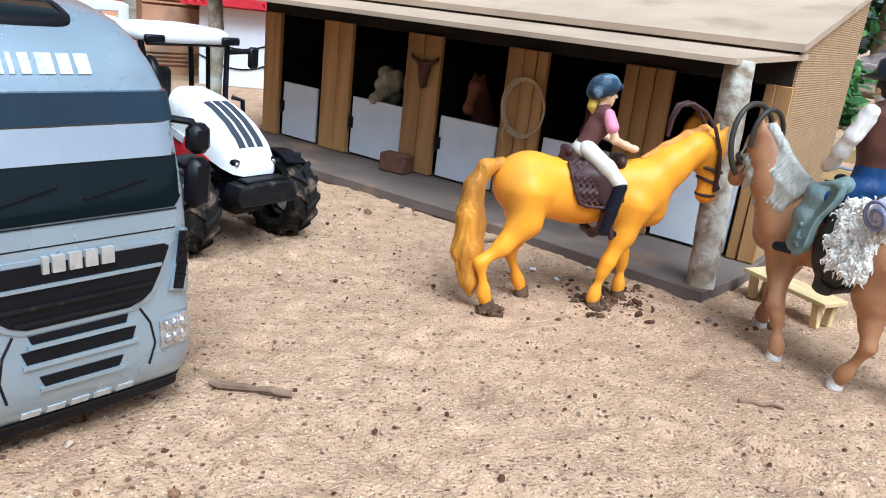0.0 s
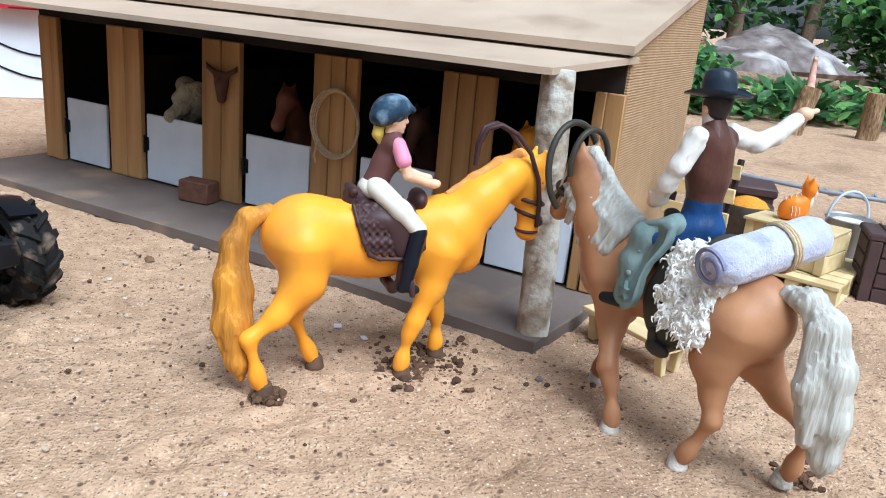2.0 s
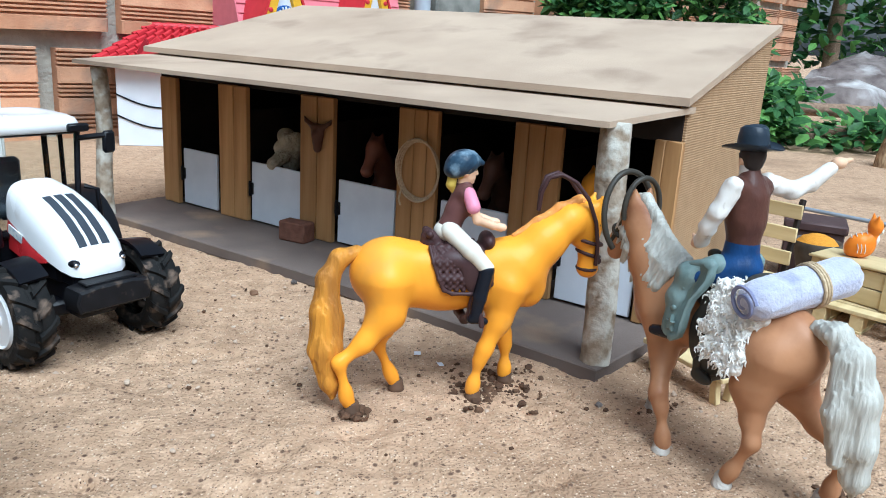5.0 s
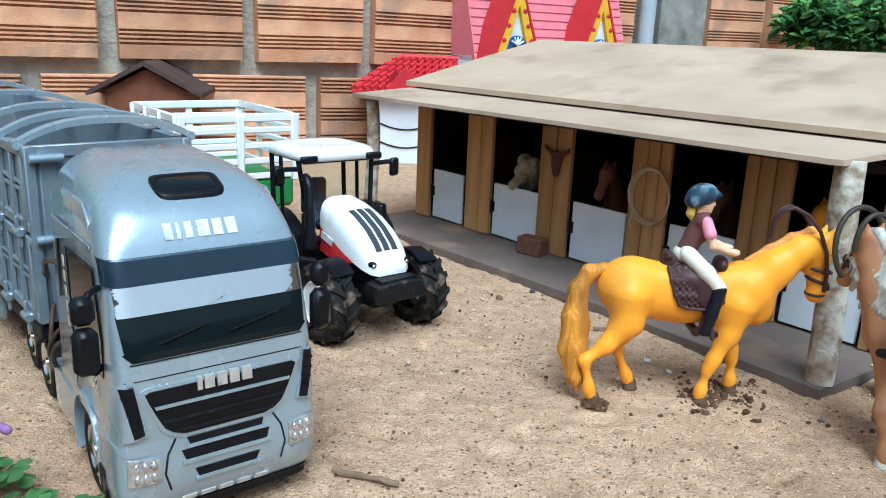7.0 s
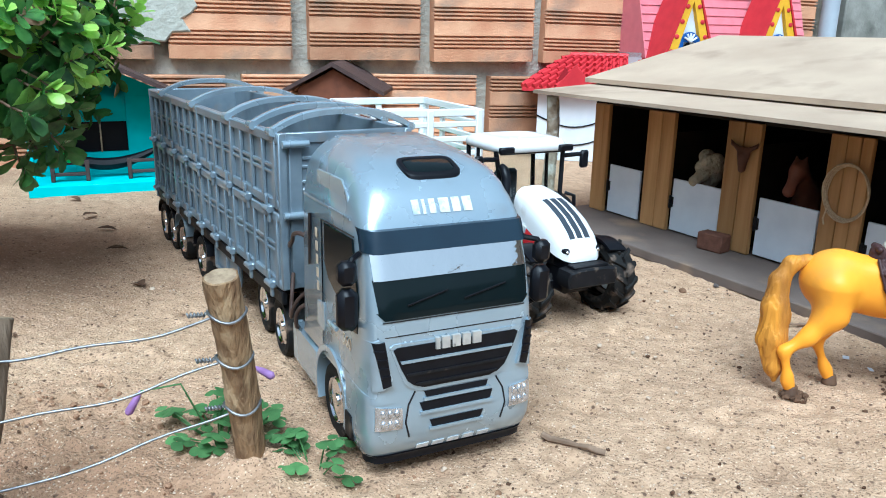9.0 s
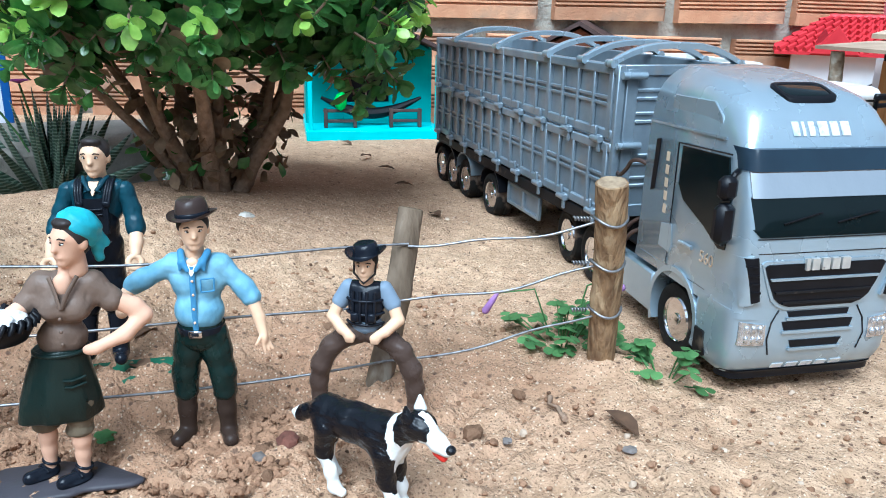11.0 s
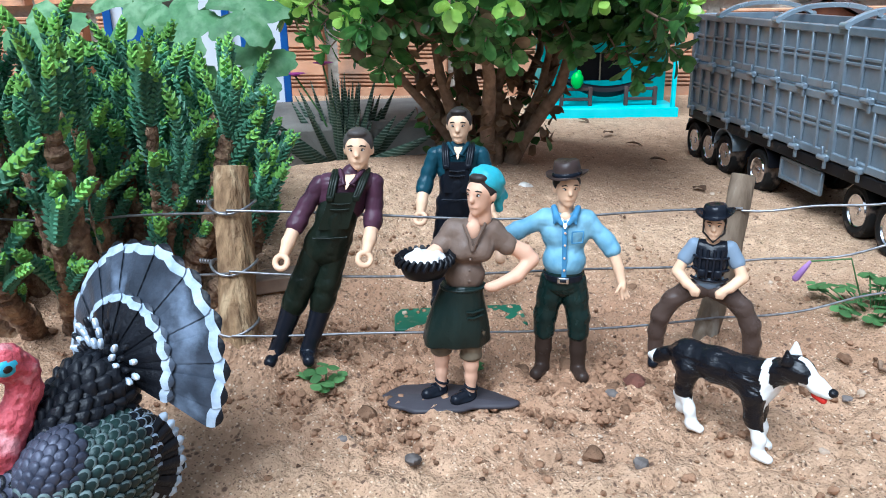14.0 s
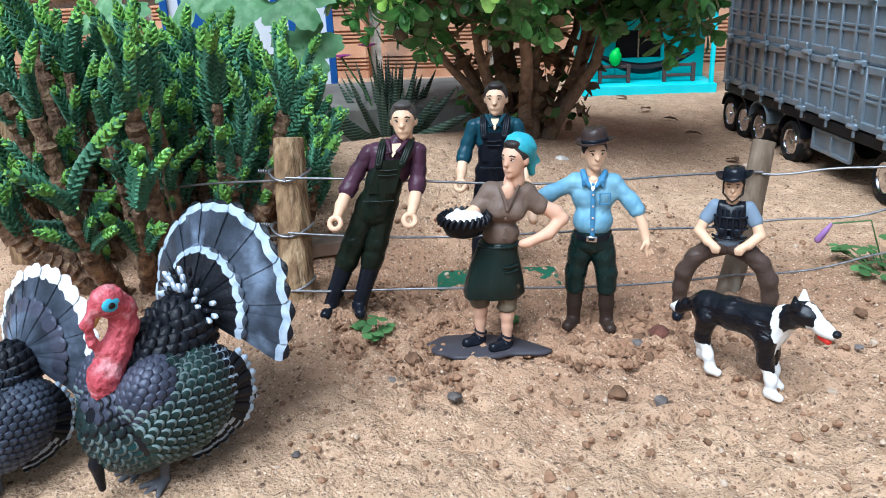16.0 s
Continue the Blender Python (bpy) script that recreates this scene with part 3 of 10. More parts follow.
# ---- toy truck and trailer ----
SILVER = surface("silver_blue_plastic", (0.37, 0.45, 0.515), (0.32, 0.395, 0.455), 0.27, 30, 0.00005, 900, metal=0.5, coat=0.5, spec=0.3, stain=(0.29, 0.33, 0.37), stain_scale=34, stain_at=0.68)
SILVER_DARK = surface("grey_trailer_plastic", (0.25, 0.30, 0.345), (0.17, 0.21, 0.25), 0.33, 60, 0.00006, 700, metal=0.35, coat=0.25, stain=(0.27, 0.25, 0.23), stain_scale=45, stain_at=0.64)
DARK_GLASS = surface("dark_window_plastic", (0.006, 0.011, 0.012), (0.004, 0.007, 0.008), 0.07, 20, spec=0.22, rough_vary=0.03)
VISOR_BLUE = surface("dark_blue_visor_plastic", (0.014, 0.028, 0.045), (0.01, 0.018, 0.03), 0.14, 30, spec=0.4)
MIRROR_FOIL = surface("mirror_foil", (0.86, 0.87, 0.88), (0.8, 0.81, 0.82), 0.05, 12, 0.0004, 45, metal=1.0, rough_vary=0.03)
LAMP_CHROME = surface("chromed_headlamp", (0.72, 0.72, 0.73), (0.35, 0.35, 0.36), 0.2, 260, 0.0008, 300, metal=0.75)
BADGE = surface("dull_silver_badge", (0.60, 0.59, 0.56), (0.45, 0.44, 0.42), 0.3, 200, metal=0.5)
PALE_PRINT = surface("pale_print", (0.70, 0.70, 0.68), (0.50, 0.53, 0.55), 0.5, 220, stain=(0.36, 0.43, 0.50), stain_scale=300, stain_at=0.56)
GOLD_PRINT = surface("copper_print", (0.60, 0.47, 0.34), (0.50, 0.38, 0.27), 0.45, 80)
HOSE_BROWN = surface("brown_plastic_hose", (0.07, 0.045, 0.035), (0.05, 0.03, 0.025), 0.4, 80)
MM = Matrix()
UNIT[0] = 0.001


def lerp_table(table, z):
    for (z0, a), (z1, b) in zip(table, table[1:]):
        if z <= z1:
            k = max(0.0, min(1.0, (z - z0) / (z1 - z0)))
            return a + (b - a) * k
    return table[-1][1]


FRONT = ((12.5, -7), (15.5, -4.5), (19, -2.8), (23, -1.2), (33, -0.6), (44, -1.6), (47, -2), (60, -2), (68, -2.2), (80, -3.2), (86, -4.3), (98, -8.2), (110, -12), (118, -14.8), (126, -18), (134, -23.5), (140, -31.5), (145, -46.5), (148, -64), (150, -82))
WIDE = ((12.5, 42), (15.5, 43), (23, 44), (44, 43.5), (47, 43), (86, 42.4), (110, 41.9), (118, 41.4), (128, 40.3), (135, 38.9), (141, 35.8), (146, 30), (150, 22))
CORNER = ((46, 18), (118, 18), (130, 9), (150, 5))


def front_x(y, z):
    """The cab's front surface."""
    rear, n = (-34, 9) if z < 46.5 else (-106, lerp_table(CORNER, z))
    t = min(0.995, abs(y) / lerp_table(WIDE, z))
    return rear + (lerp_table(FRONT, z) - rear) * (1 - t ** n) ** (1 / n)


def front_patch(m, quad, off0, off1, slot=0, nu=10, nv=3):
    """A slab that follows the cab's front between four (y, z) corners."""
    (a, b, c, d) = [Vector(q) for q in quad]
    layers = []
    for off in (off0, off1):
        layers.append([[None] * (nv + 1) for _ in range(nu + 1)])
        for i in range(nu + 1):
            for j in range(nv + 1):
                u, w = i / nu, j / nv
                p = (a * (1 - u) + b * u) * (1 - w) + (d * (1 - u) + c * u) * w
                layers[-1][i][j] = Vector((front_x(p.x, p.y) + off, p.x, p.y))
    rows = []
    for j in range(nv + 1):
        rows.append([layers[1][i][j] for i in range(nu + 1)] + [layers[0][i][j] for i in range(nu, -1, -1)])
    m.rings(rows, slot)


def cab_loft(zs, rear, corner, seg=48):
    rings = []
    for z in zs:
        n = corner or lerp_table(CORNER, z)
        xf, hw = lerp_table(FRONT, z), lerp_table(WIDE, z)
        ring = []
        for i in range(seg + 1):
            t = math.pi * i / seg
            ring.append(Vector((rear + (xf - rear) * abs(math.sin(t)) ** (2 / n), -hw * (1 if math.cos(t) > 0 else -1) * abs(math.cos(t)) ** (2 / n), z)))
        ring += [Vector((rear - 1.5, hw - 2, z)), Vector((rear - 1.5, -hw + 2, z))]
        rings.append(ring)
    return rings


def wheel(parent, x, y, z, r, width, out, mat_rim, name="wheel", rim_r=0.62, lugs=0):
    """A toy wheel: tyre and rim under a hub, its outer side towards out."""
    hub = Mesh(pose(0, 0, 0))
    w = width / 2
    tyre = Mesh()
    tyre.lathe([(r * rim_r, -w * 0.8), (r * 0.8, -w), (r * 0.95, -w * 0.92), (r, -w * 0.6), (r, -w * 0.2), (r * 0.975, -w * 0.15), (r * 0.975, w * 0.15), (r, w * 0.2), (r, w * 0.6), (r * 0.95, w * 0.92), (r * 0.8, w), (r * rim_r, w * 0.8), (r * rim_r * 0.97, 0)], 36, 0, "y", caps=False)
    wo = child_at(name, tyre.data("tyre", RUBBER, 35), parent, pose(x, y, z))
    if lugs:
        for i in range(lugs):
            for sd in (-1, 1):
                a = 2 * math.pi * (i + (0.5 if sd > 0 else 0)) / lugs
                rings = []
                for k, (u, da, lw) in enumerate(((0.02, 0.0, 0.085), (0.5, 0.13, 0.085), (1.02, 0.30, 0.10))):
                    rr = r * (1.0 if k < 2 else 0.95)
                    ring = []
                    for dd, hh in ((-lw, 0.96), (-lw * 0.6, 1.075), (lw * 0.6, 1.075), (lw, 0.96)):
                        aa = a + da + dd
                        ring.append(Vector((rr * hh * math.cos(aa), sd * w * u, rr * hh * math.sin(aa))))
                    rings.append(ring)
                lug = Mesh()
                lug.rings(rings if sd > 0 else [q[::-1] for q in rings])
                part("lug", lug, RUBBER, wo)
    rim = Mesh(pose(0, 0, 0, 0, 0, 0 if out > 0 else 180))
    q = r * rim_r
    rim.lathe([(q * 1.02, w * 0.82), (q * 0.96, w * 0.95), (q * 0.86, w * 0.75), (q * 0.8, w * 0.35), (q * 0.5, w * 0.3), (q * 0.46, w * 0.62), (q * 0.3, w * 0.7), (q * 0.26, w * 0.95), (q * 0.05, w * 1.0)], 28, 0, "y")
    for i in range(8):
        a = 2 * math.pi * i / 8
        rim.lathe([(q * 0.07, w * 0.3), (q * 0.07, w * 0.62), (q * 0.02, w * 0.66)], 7, 0, "y", (q * 0.64 * math.cos(a), 0, q * 0.64 * math.sin(a)))
    part("rim", rim, mat_rim, wo, "shiny rim" if mat_rim is CHROME else "")
    return wo


TRUCK = pose(-0.1105, 0.2585, 0, 0, 0, -42.3) @ MM
truck = thing("toy_truck", TRUCK, "silver-blue plastic toy truck with mirror strip across its windscreen", "toy truck")
m = Mesh()
m.rings(cab_loft([42, 46.6, 47, 53, 60, 68, 76, 86, 98, 110, 116, 122, 128, 131, 134, 137, 140, 142.5, 145, 146.5, 148, 149, 149.8], -104.5, 0))
part("cab", m, SILVER, truck, "", 60)
m = Mesh()
m.rings(cab_loft([12.5, 14, 15.5, 17, 19, 22, 27, 33, 37, 37.8, 38.6, 42, 44, 45.5], -33, 9))
m.box((-30, -40.5, 29), (12, 5, 30), 1)
part("bumper", m, SILVER, truck, "", 50)
m = Mesh()
front_patch(m, ((-41.6, 9.5), (41.6, 9.5), (41.6, 14), (-41.6, 14)), -2, 1.2, nu=24)
part("bumper_lip", m, BLACK, truck, "black lower lip")
m = Mesh()
for y in (-16, -8, 0, 8, 16):
    front_patch(m, ((y - 3, 15), (y + 3, 15), (y + 3, 17.8), (y - 3, 17.8)), 0, 0.5, nu=2, nv=1)
part("lower_lamps", m, PALE_PRINT, truck)
m = Mesh()
front_patch(m, ((-37.5, 84), (37.5, 84), (38.8, 98.5), (-38.8, 98.5)), -2, 0.35, nu=24)
front_patch(m, ((-35, 81), (35, 81), (38.5, 84.5), (-38.5, 84.5)), -2, 0.3, nu=20)
wind = part("windscreen", m, DARK_GLASS, truck, "dark glossy windscreen", 60)
m = Mesh()
for sd in (-1, 1):
    y0, y1 = (-24, -4) if sd < 0 else (4, 26)
    zs = (87, 91.5)
    pts = [Vector((front_x(y0 + (y1 - y0) * k / 6, zs[0] + (zs[1] - zs[0]) * k / 6) + 1.0, y0 + (y1 - y0) * k / 6, zs[0] + (zs[1] - zs[0]) * k / 6)) for k in range(7)]
    m.tube(pts, 0.45, 6)
part("wiper", m, BLACK, wind)
m = Mesh()
front_patch(m, ((-38.4, 98.2), (38.4, 98.2), (38.9, 110.5), (-38.9, 110.5)), -1, 0.9, nu=28, nv=4)
part("mirror_strip", m, MIRROR_FOIL, truck, "mirrored foil strip across the windscreen", 60)
m = Mesh()
front_patch(m, ((-41.2, 110), (41.2, 110), (40.8, 119.5), (-40.8, 119.5)), -2, 3.4, nu=28, nv=4)
part("sun_visor", m, VISOR_BLUE, truck, "dark blue glossy sun visor", 60)
GRILLE = [(47.6, 17.0), (49.5, 22.0), (52.0, 25.0), (58.0, 28.0), (64.0, 30.5), (67.6, 31.8), (68.6, 30.0)]


def grille_rows(grow, off0, off1, m, slot):
    """The grille's smile-shaped opening as a slab over the cab's front."""
    for (z0, h0), (z1, h1) in zip(GRILLE, GRILLE[1:]):
        mid = 58.0
        e0, e1 = mid + (z0 - mid) * (1 + grow / 10), mid + (z1 - mid) * (1 + grow / 10)
        front_patch(m, ((-h0 - grow, e0), (h0 + grow, e0), (h1 + grow, e1), (-h1 - grow, e1)), off0, off1, slot, 18, 1)


m = Mesh()
grille_rows(1.5, -1, 0.7, m, 0)
part("grille_frame", m, SILVER, truck)
m = Mesh()
grille_rows(0, -1, 1.05, m, 0)
for z0, z1, h0, h1 in ((42.4, 45.2, 15.5, 16.5), (36.0, 40.2, 17.5, 19), (27.0, 30.8, 12.5, 14.0)):
    front_patch(m, ((-h0, z0), (h0, z0), (h1, z1), (-h1, z1)), -1, 0.5, 0, 12, 2)
gr = part("grille", m, BLACK, truck, "black slatted grille openings")
for z, h in ((61.5, 28.2), (55.0, 25.0), (49.8, 20.5)):
    m = Mesh()
    front_patch(m, ((-h, z - 0.6), (h, z - 0.6), (h + 0.5, z + 0.6), (-h - 0.5, z + 0.6)), 0.8, 1.9, 0, 14, 1)
    part("slat", m, SILVER if z > 60 else BLACK_DUSTY, gr)
for z0, z1, h0, h1 in ((42.4, 45.2, 15.5, 16.5), (36.0, 40.2, 17.5, 19), (27.0, 30.8, 12.5, 14.0)):
    m = Mesh()
    front_patch(m, ((-h0 - 1.5, z0 - 1.4), (h0 + 1.5, z0 - 1.4), (h0 + 1.5, z0), (-h0 - 1.5, z0)), -1, 1.3, 0, 12, 1)
    part("bumper_lip", m, SILVER, truck)
for z, h in ((73.5, 38.5), (80.2, 36.0)):
    m = Mesh()
    front_patch(m, ((-h, z - 0.22), (h, z - 0.22), (h, z + 0.22), (-h, z + 0.22)), -0.6, 0.12, 0, 18, 1)
    part("panel_seam", m, BLACK_DUSTY, truck)
for sd in (-1, 1):
    m = Mesh()
    m.tube([Vector((front_x(y, z) + 0.1, y, z)) for y, z in ((sd * 21, 46), (sd * 24.5, 40), (sd * 26, 32), (sd * 24, 24))], 0.45, 5)
    part("panel_seam", m, BLACK_DUSTY, truck)
m = Mesh()
for k, (y0, y1) in enumerate(((-11.5, -9.5), (-8.5, -4.5), (-3.2, 0.8), (2.0, 6.0), (7.2, 11.5))):
    front_patch(m, ((y0, 65.6), (y1, 65.6), (y1, 71.0), (y0, 71.0)), 0.4, 2.3, 0, 2, 1)
part("badge", m, BADGE, truck, "row of raised silver badge blocks")
m = Mesh()
for y0, y1 in ((-16, -12.5), (-11, -9.5), (-7.5, -4.5), (-2.5, 2.5), (4, 8), (9.5, 14)):
    front_patch(m, ((y0, 124.5), (y1, 124.5), (y1, 130.5), (y0, 130.5)), 0, 0.3, 0, 2, 2)
part("roof_print", m, PALE_PRINT, truck, "row of worn pale printed blocks")
for sd in (-1, 1):
    m = Mesh()
    q = ((27.8, 29.5), (40.4, 29.5), (40, 41), (27.8, 39.5))
    q = q if sd > 0 else tuple((-y, z) for y, z in (q[1], q[0], q[3], q[2]))
    front_patch(m, q, -1, 1.0, 0, 6, 4)
    lamp = part("headlamp", m, LAMP_CHROME, truck, "square chromed headlamp")
    for j in range(3):
        for k in range(2):
            m = Mesh()
            y, z = sd * (30.5 + 3.2 * j), 32.5 + 5 * k
            m.ball((front_x(y, z) + 1.0, y, z), (1.2, 1.4, 2.0), 8)
            part("bulb", m, LAMP_CHROME, lamp)
    m = Mesh()
    q = ((31.5, 51), (41, 48.5), (42.3, 71), (38, 73))
    q = q if sd > 0 else tuple((-y, z) for y, z in (q[1], q[0], q[3], q[2]))
    front_patch(m, q, -2, 1.6, 0, 5, 6)
    cheek = part("air_deflector", m, SILVER, truck)
    m = Mesh()
    q = ((33.0, 51.5), (37.0, 50.5), (41.0, 71.5), (36.0, 72.3))
    q = q if sd > 0 else tuple((-y, z) for y, z in (q[1], q[0], q[3], q[2]))
    front_patch(m, q, 1, 2.0, 0, 4, 6)
    for z in (56, 60, 64, 68):
        front_patch(m, ((sd * (22.5 + z * 0.235) - 2.0, z - 0.5), (sd * (22.5 + z * 0.235) + 2.0, z - 0.5), (sd * (22.5 + z * 0.235) + 2.0, z + 0.5), (sd * (22.5 + z * 0.235) - 2.0, z + 0.5)), 1.5, 2.8, 0, 2, 1)
    part("vent", m, BLACK, cheek, "black vent")
    # side window, air slot, mirrors, step
    m = Mesh()
    m.prism([(-66, 112), (-24, 114), (-16.5, 86), (-18, 71), (-24, 70), (-38, 77), (-60, 85), (-66, 92)], 1.0, "xz", 41.9 if sd > 0 else -42.9, bevel=0.3)
    part("side_window", m, DARK_GLASS, truck, "dark side window")
    m = Mesh()
    m.prism([(-94, 111), (-89.5, 112), (-91, 84), (-96, 82)], 0.8, "xz", 41.9 if sd > 0 else -42.7, bevel=0.2)
    part("air_slot", m, BLACK, truck)
    m = Mesh()
    m.prism([(-79, 68), (-68, 70), (-66, 58), (-68, 54), (-80, 55)], 0.8, "xz", 42.3 if sd > 0 else -43.1, bevel=0.3)
    part("side_panel", m, SILVER, truck)
    m = Mesh()
    m.tube([(-57, sd * 43.8, 63.5), (-50, sd * 44.6, 64.5), (-44, sd * 44, 64)], 1.1, 6)
    part("door_handle", m, SILVER, truck)
    m = Mesh()
    m.prism([(-104, 119), (-30, 121), (-30, 122.2), (-104, 120.2)], 0.7, "xz", 41.2 if sd > 0 else -41.9)
    part("side_trim", m, SILVER, truck)
    m = Mesh()
    m.prism([(-88, 121), (-34, 122.5), (-38, 131), (-46, 137), (-84, 136)], 1.2, "xz", 38.9 if sd > 0 else -40.1, bevel=0.4)
    part("roof_fairing", m, SILVER, truck)
    for pts in ([(-70, 47), (-70, 113)], [(-70, 113), (-22, 115.5)], [(-70, 47), (-30, 47)]):
        m = Mesh()
        m.tube([(x, sd * 42.75, z) for x, z in pts], 0.4, 5)
        part("door_seam", m, BLACK, truck)
    m = Mesh()
    m.tube([(-17, sd * 42, 109), (-12, sd * 47, 108.5), (-11, sd * 49, 104)], 1.4, 8)
    m.box((-12, sd * 49.5, 102.5), (7, 8.5, 11), 2.2)
    m.box((-12, sd * 49.5, 86), (7.5, 9.5, 19), 2.6)
    m.tube([(-13, sd * 49, 78), (-16, sd * 46, 75), (-20, sd * 42, 76)], 1.4, 8)
    part("mirror", m, BLACK, truck, "black double wing mirror")
    m = Mesh()
    pts = [(-57 + 25.5 * math.cos(a), 24 + 25.5 * math.sin(a)) for a in np.linspace(-0.35, math.pi + 0.5, 18)]
    inn = [(-57 + 22.5 * math.cos(a), 24 + 22.5 * math.sin(a)) for a in np.linspace(math.pi + 0.5, -0.35, 18)]
    m.rings([[Vector((a[0], sd * 27, a[1])), Vector((a[0], sd * 44.2, a[1])), Vector((b[0], sd * 44.2, b[1])), Vector((b[0], sd * 27, b[1]))] for a, b in zip(pts, inn[::-1])])
    part("mudguard", m, SILVER, truck)
    m = Mesh()
    m.box((-28, sd * 43, 21), (10, 3, 14), 1)
    part("step", m, BLACK_DUSTY, truck)
    m = Mesh()
    m.box((-107, sd * 39.5, 26), (50, 7, 24), 1.5)
    m.box((-94, sd * 41.8, 30), (5, 1, 6), 0.4)
    m.box((-94, sd * 41.8, 20), (5, 1, 6), 0.4)
    part("side_tank", m, SILVER, truck)
    wheel(truck, -57, sd * 34, 20, 20, 15, sd, CHROME)
    wheel(truck, -170, sd * 33, 20, 20, 17, sd, CHROME)
    wheel(truck, -216, sd * 33, 20, 20, 17, sd, CHROME)


def roof_z(x):
    """The cab roof's height over its centre line."""
    back = sorted((b, z) for z, b in FRONT if z >= 118)
    return lerp_table(back, x)


def hatch_ring(grow, up):
    c, hx, hy = -37.0, 8.0 + grow, 14.0 + grow
    ring = []
    for k in range(28):
        a = 2 * math.pi * k / 28
        ca, sa = math.cos(a), math.sin(a)
        x = c + hx * math.copysign(abs(ca) ** 0.4, ca)
        ring.append(Vector((x, hy * math.copysign(abs(sa) ** 0.4, sa), roof_z(x) + up)))
    return ring


m = Mesh()
m.rings([hatch_ring(0.6, -1.5), hatch_ring(0.4, 1.3), hatch_ring(-0.4, 1.7), hatch_ring(-1.8, 1.5), hatch_ring(-2.0, 0.8)])
hatch = part("roof_hatch", m, BLACK, truck, "dark tinted roof hatch")
m = Mesh()
m.rings([hatch_ring(-2.2, 0.3), hatch_ring(-2.2, 1.2), hatch_ring(-3.0, 1.5)])
part("glass", m, DARK_GLASS, hatch)
m = Mesh()
m.box((-130, 0, 33), (190, 30, 9), 1)
m.box((-100, 0, 20), (150, 50, 16), 1)
m.box((-128, 0, 39.5), (40, 60, 1.6), 0.4)
m.box((-175, 0, 42), (36, 34, 5), 1.5)
part("chassis", m, BLACK_DUSTY, truck)
HOSES = ([(-104, -33, 88), (-110, -41, 95), (-118, -44, 94), (-126, -43, 88), (-136, -42, 82), (-148, -39, 81)],
         [(-104, -30, 66), (-112, -41, 60), (-120, -45, 50), (-126, -45, 42), (-134, -43, 44), (-138, -41, 54), (-146, -38, 62)],
         [(-104, -32, 58), (-110, -42, 54), (-115, -45, 47), (-119, -44, 39), (-125, -42, 36)],
         [(-104, 10, 62), (-112, 10, 74), (-116, 7, 70), (-125, 1, 54), (-138, 2, 68)])
for pts in HOSES:
    pts = [Vector(p) for p in pts]
    line = []
    for i in range(len(pts) - 1):
        a, b, c, d = pts[max(0, i - 1)], pts[i], pts[i + 1], pts[min(len(pts) - 1, i + 2)]
        for t in (0, 0.25, 0.5, 0.75):
            line.append(0.5 * (2 * b + (c - a) * t + (2 * a - 5 * b + 4 * c - d) * t * t + (3 * b - a - 3 * c + d) * t ** 3))
    m = Mesh()
    m.tube(line + [pts[-1]], 1.25, 8)
    part("air_hose", m, HOSE_BROWN, truck, "curled brown air hose", 60)


def lettering(text, size, m, mat, parent, name, label=""):
    """Words as a thin solid in the built-in font."""
    cu = bpy.data.curves.new(name, "FONT")
    cu.body, cu.size, cu.extrude, cu.align_x, cu.align_y = text, size, size * 0.02, "CENTER", "CENTER"
    tmp = new(name, cu)
    me = bpy.data.meshes.new_from_object(tmp.evaluated_get(bpy.context.evaluated_depsgraph_get()))
    bpy.data.objects.remove(tmp)
    bpy.data.curves.remove(cu)
    me.transform(Matrix.Scale(UNIT[0], 4))
    me.materials.clear()
    me.materials.append(mat)
    return child_at(name, me, parent, m, label)


lettering("560", 8.5, pose(-32, -43.0, 62, 90, 0, 0), GOLD_PRINT, truck, "model_number", "copper printed number 560")
m = Mesh()
for k, z in enumerate((76, 83, 90, 97, 104)):
    m.box((-78 - k * 0.4, -42.75, z), (3.4, 0.3, 5), 0.1)
part("side_print", m, GOLD_PRINT, truck, "column of faded copper printed blocks")

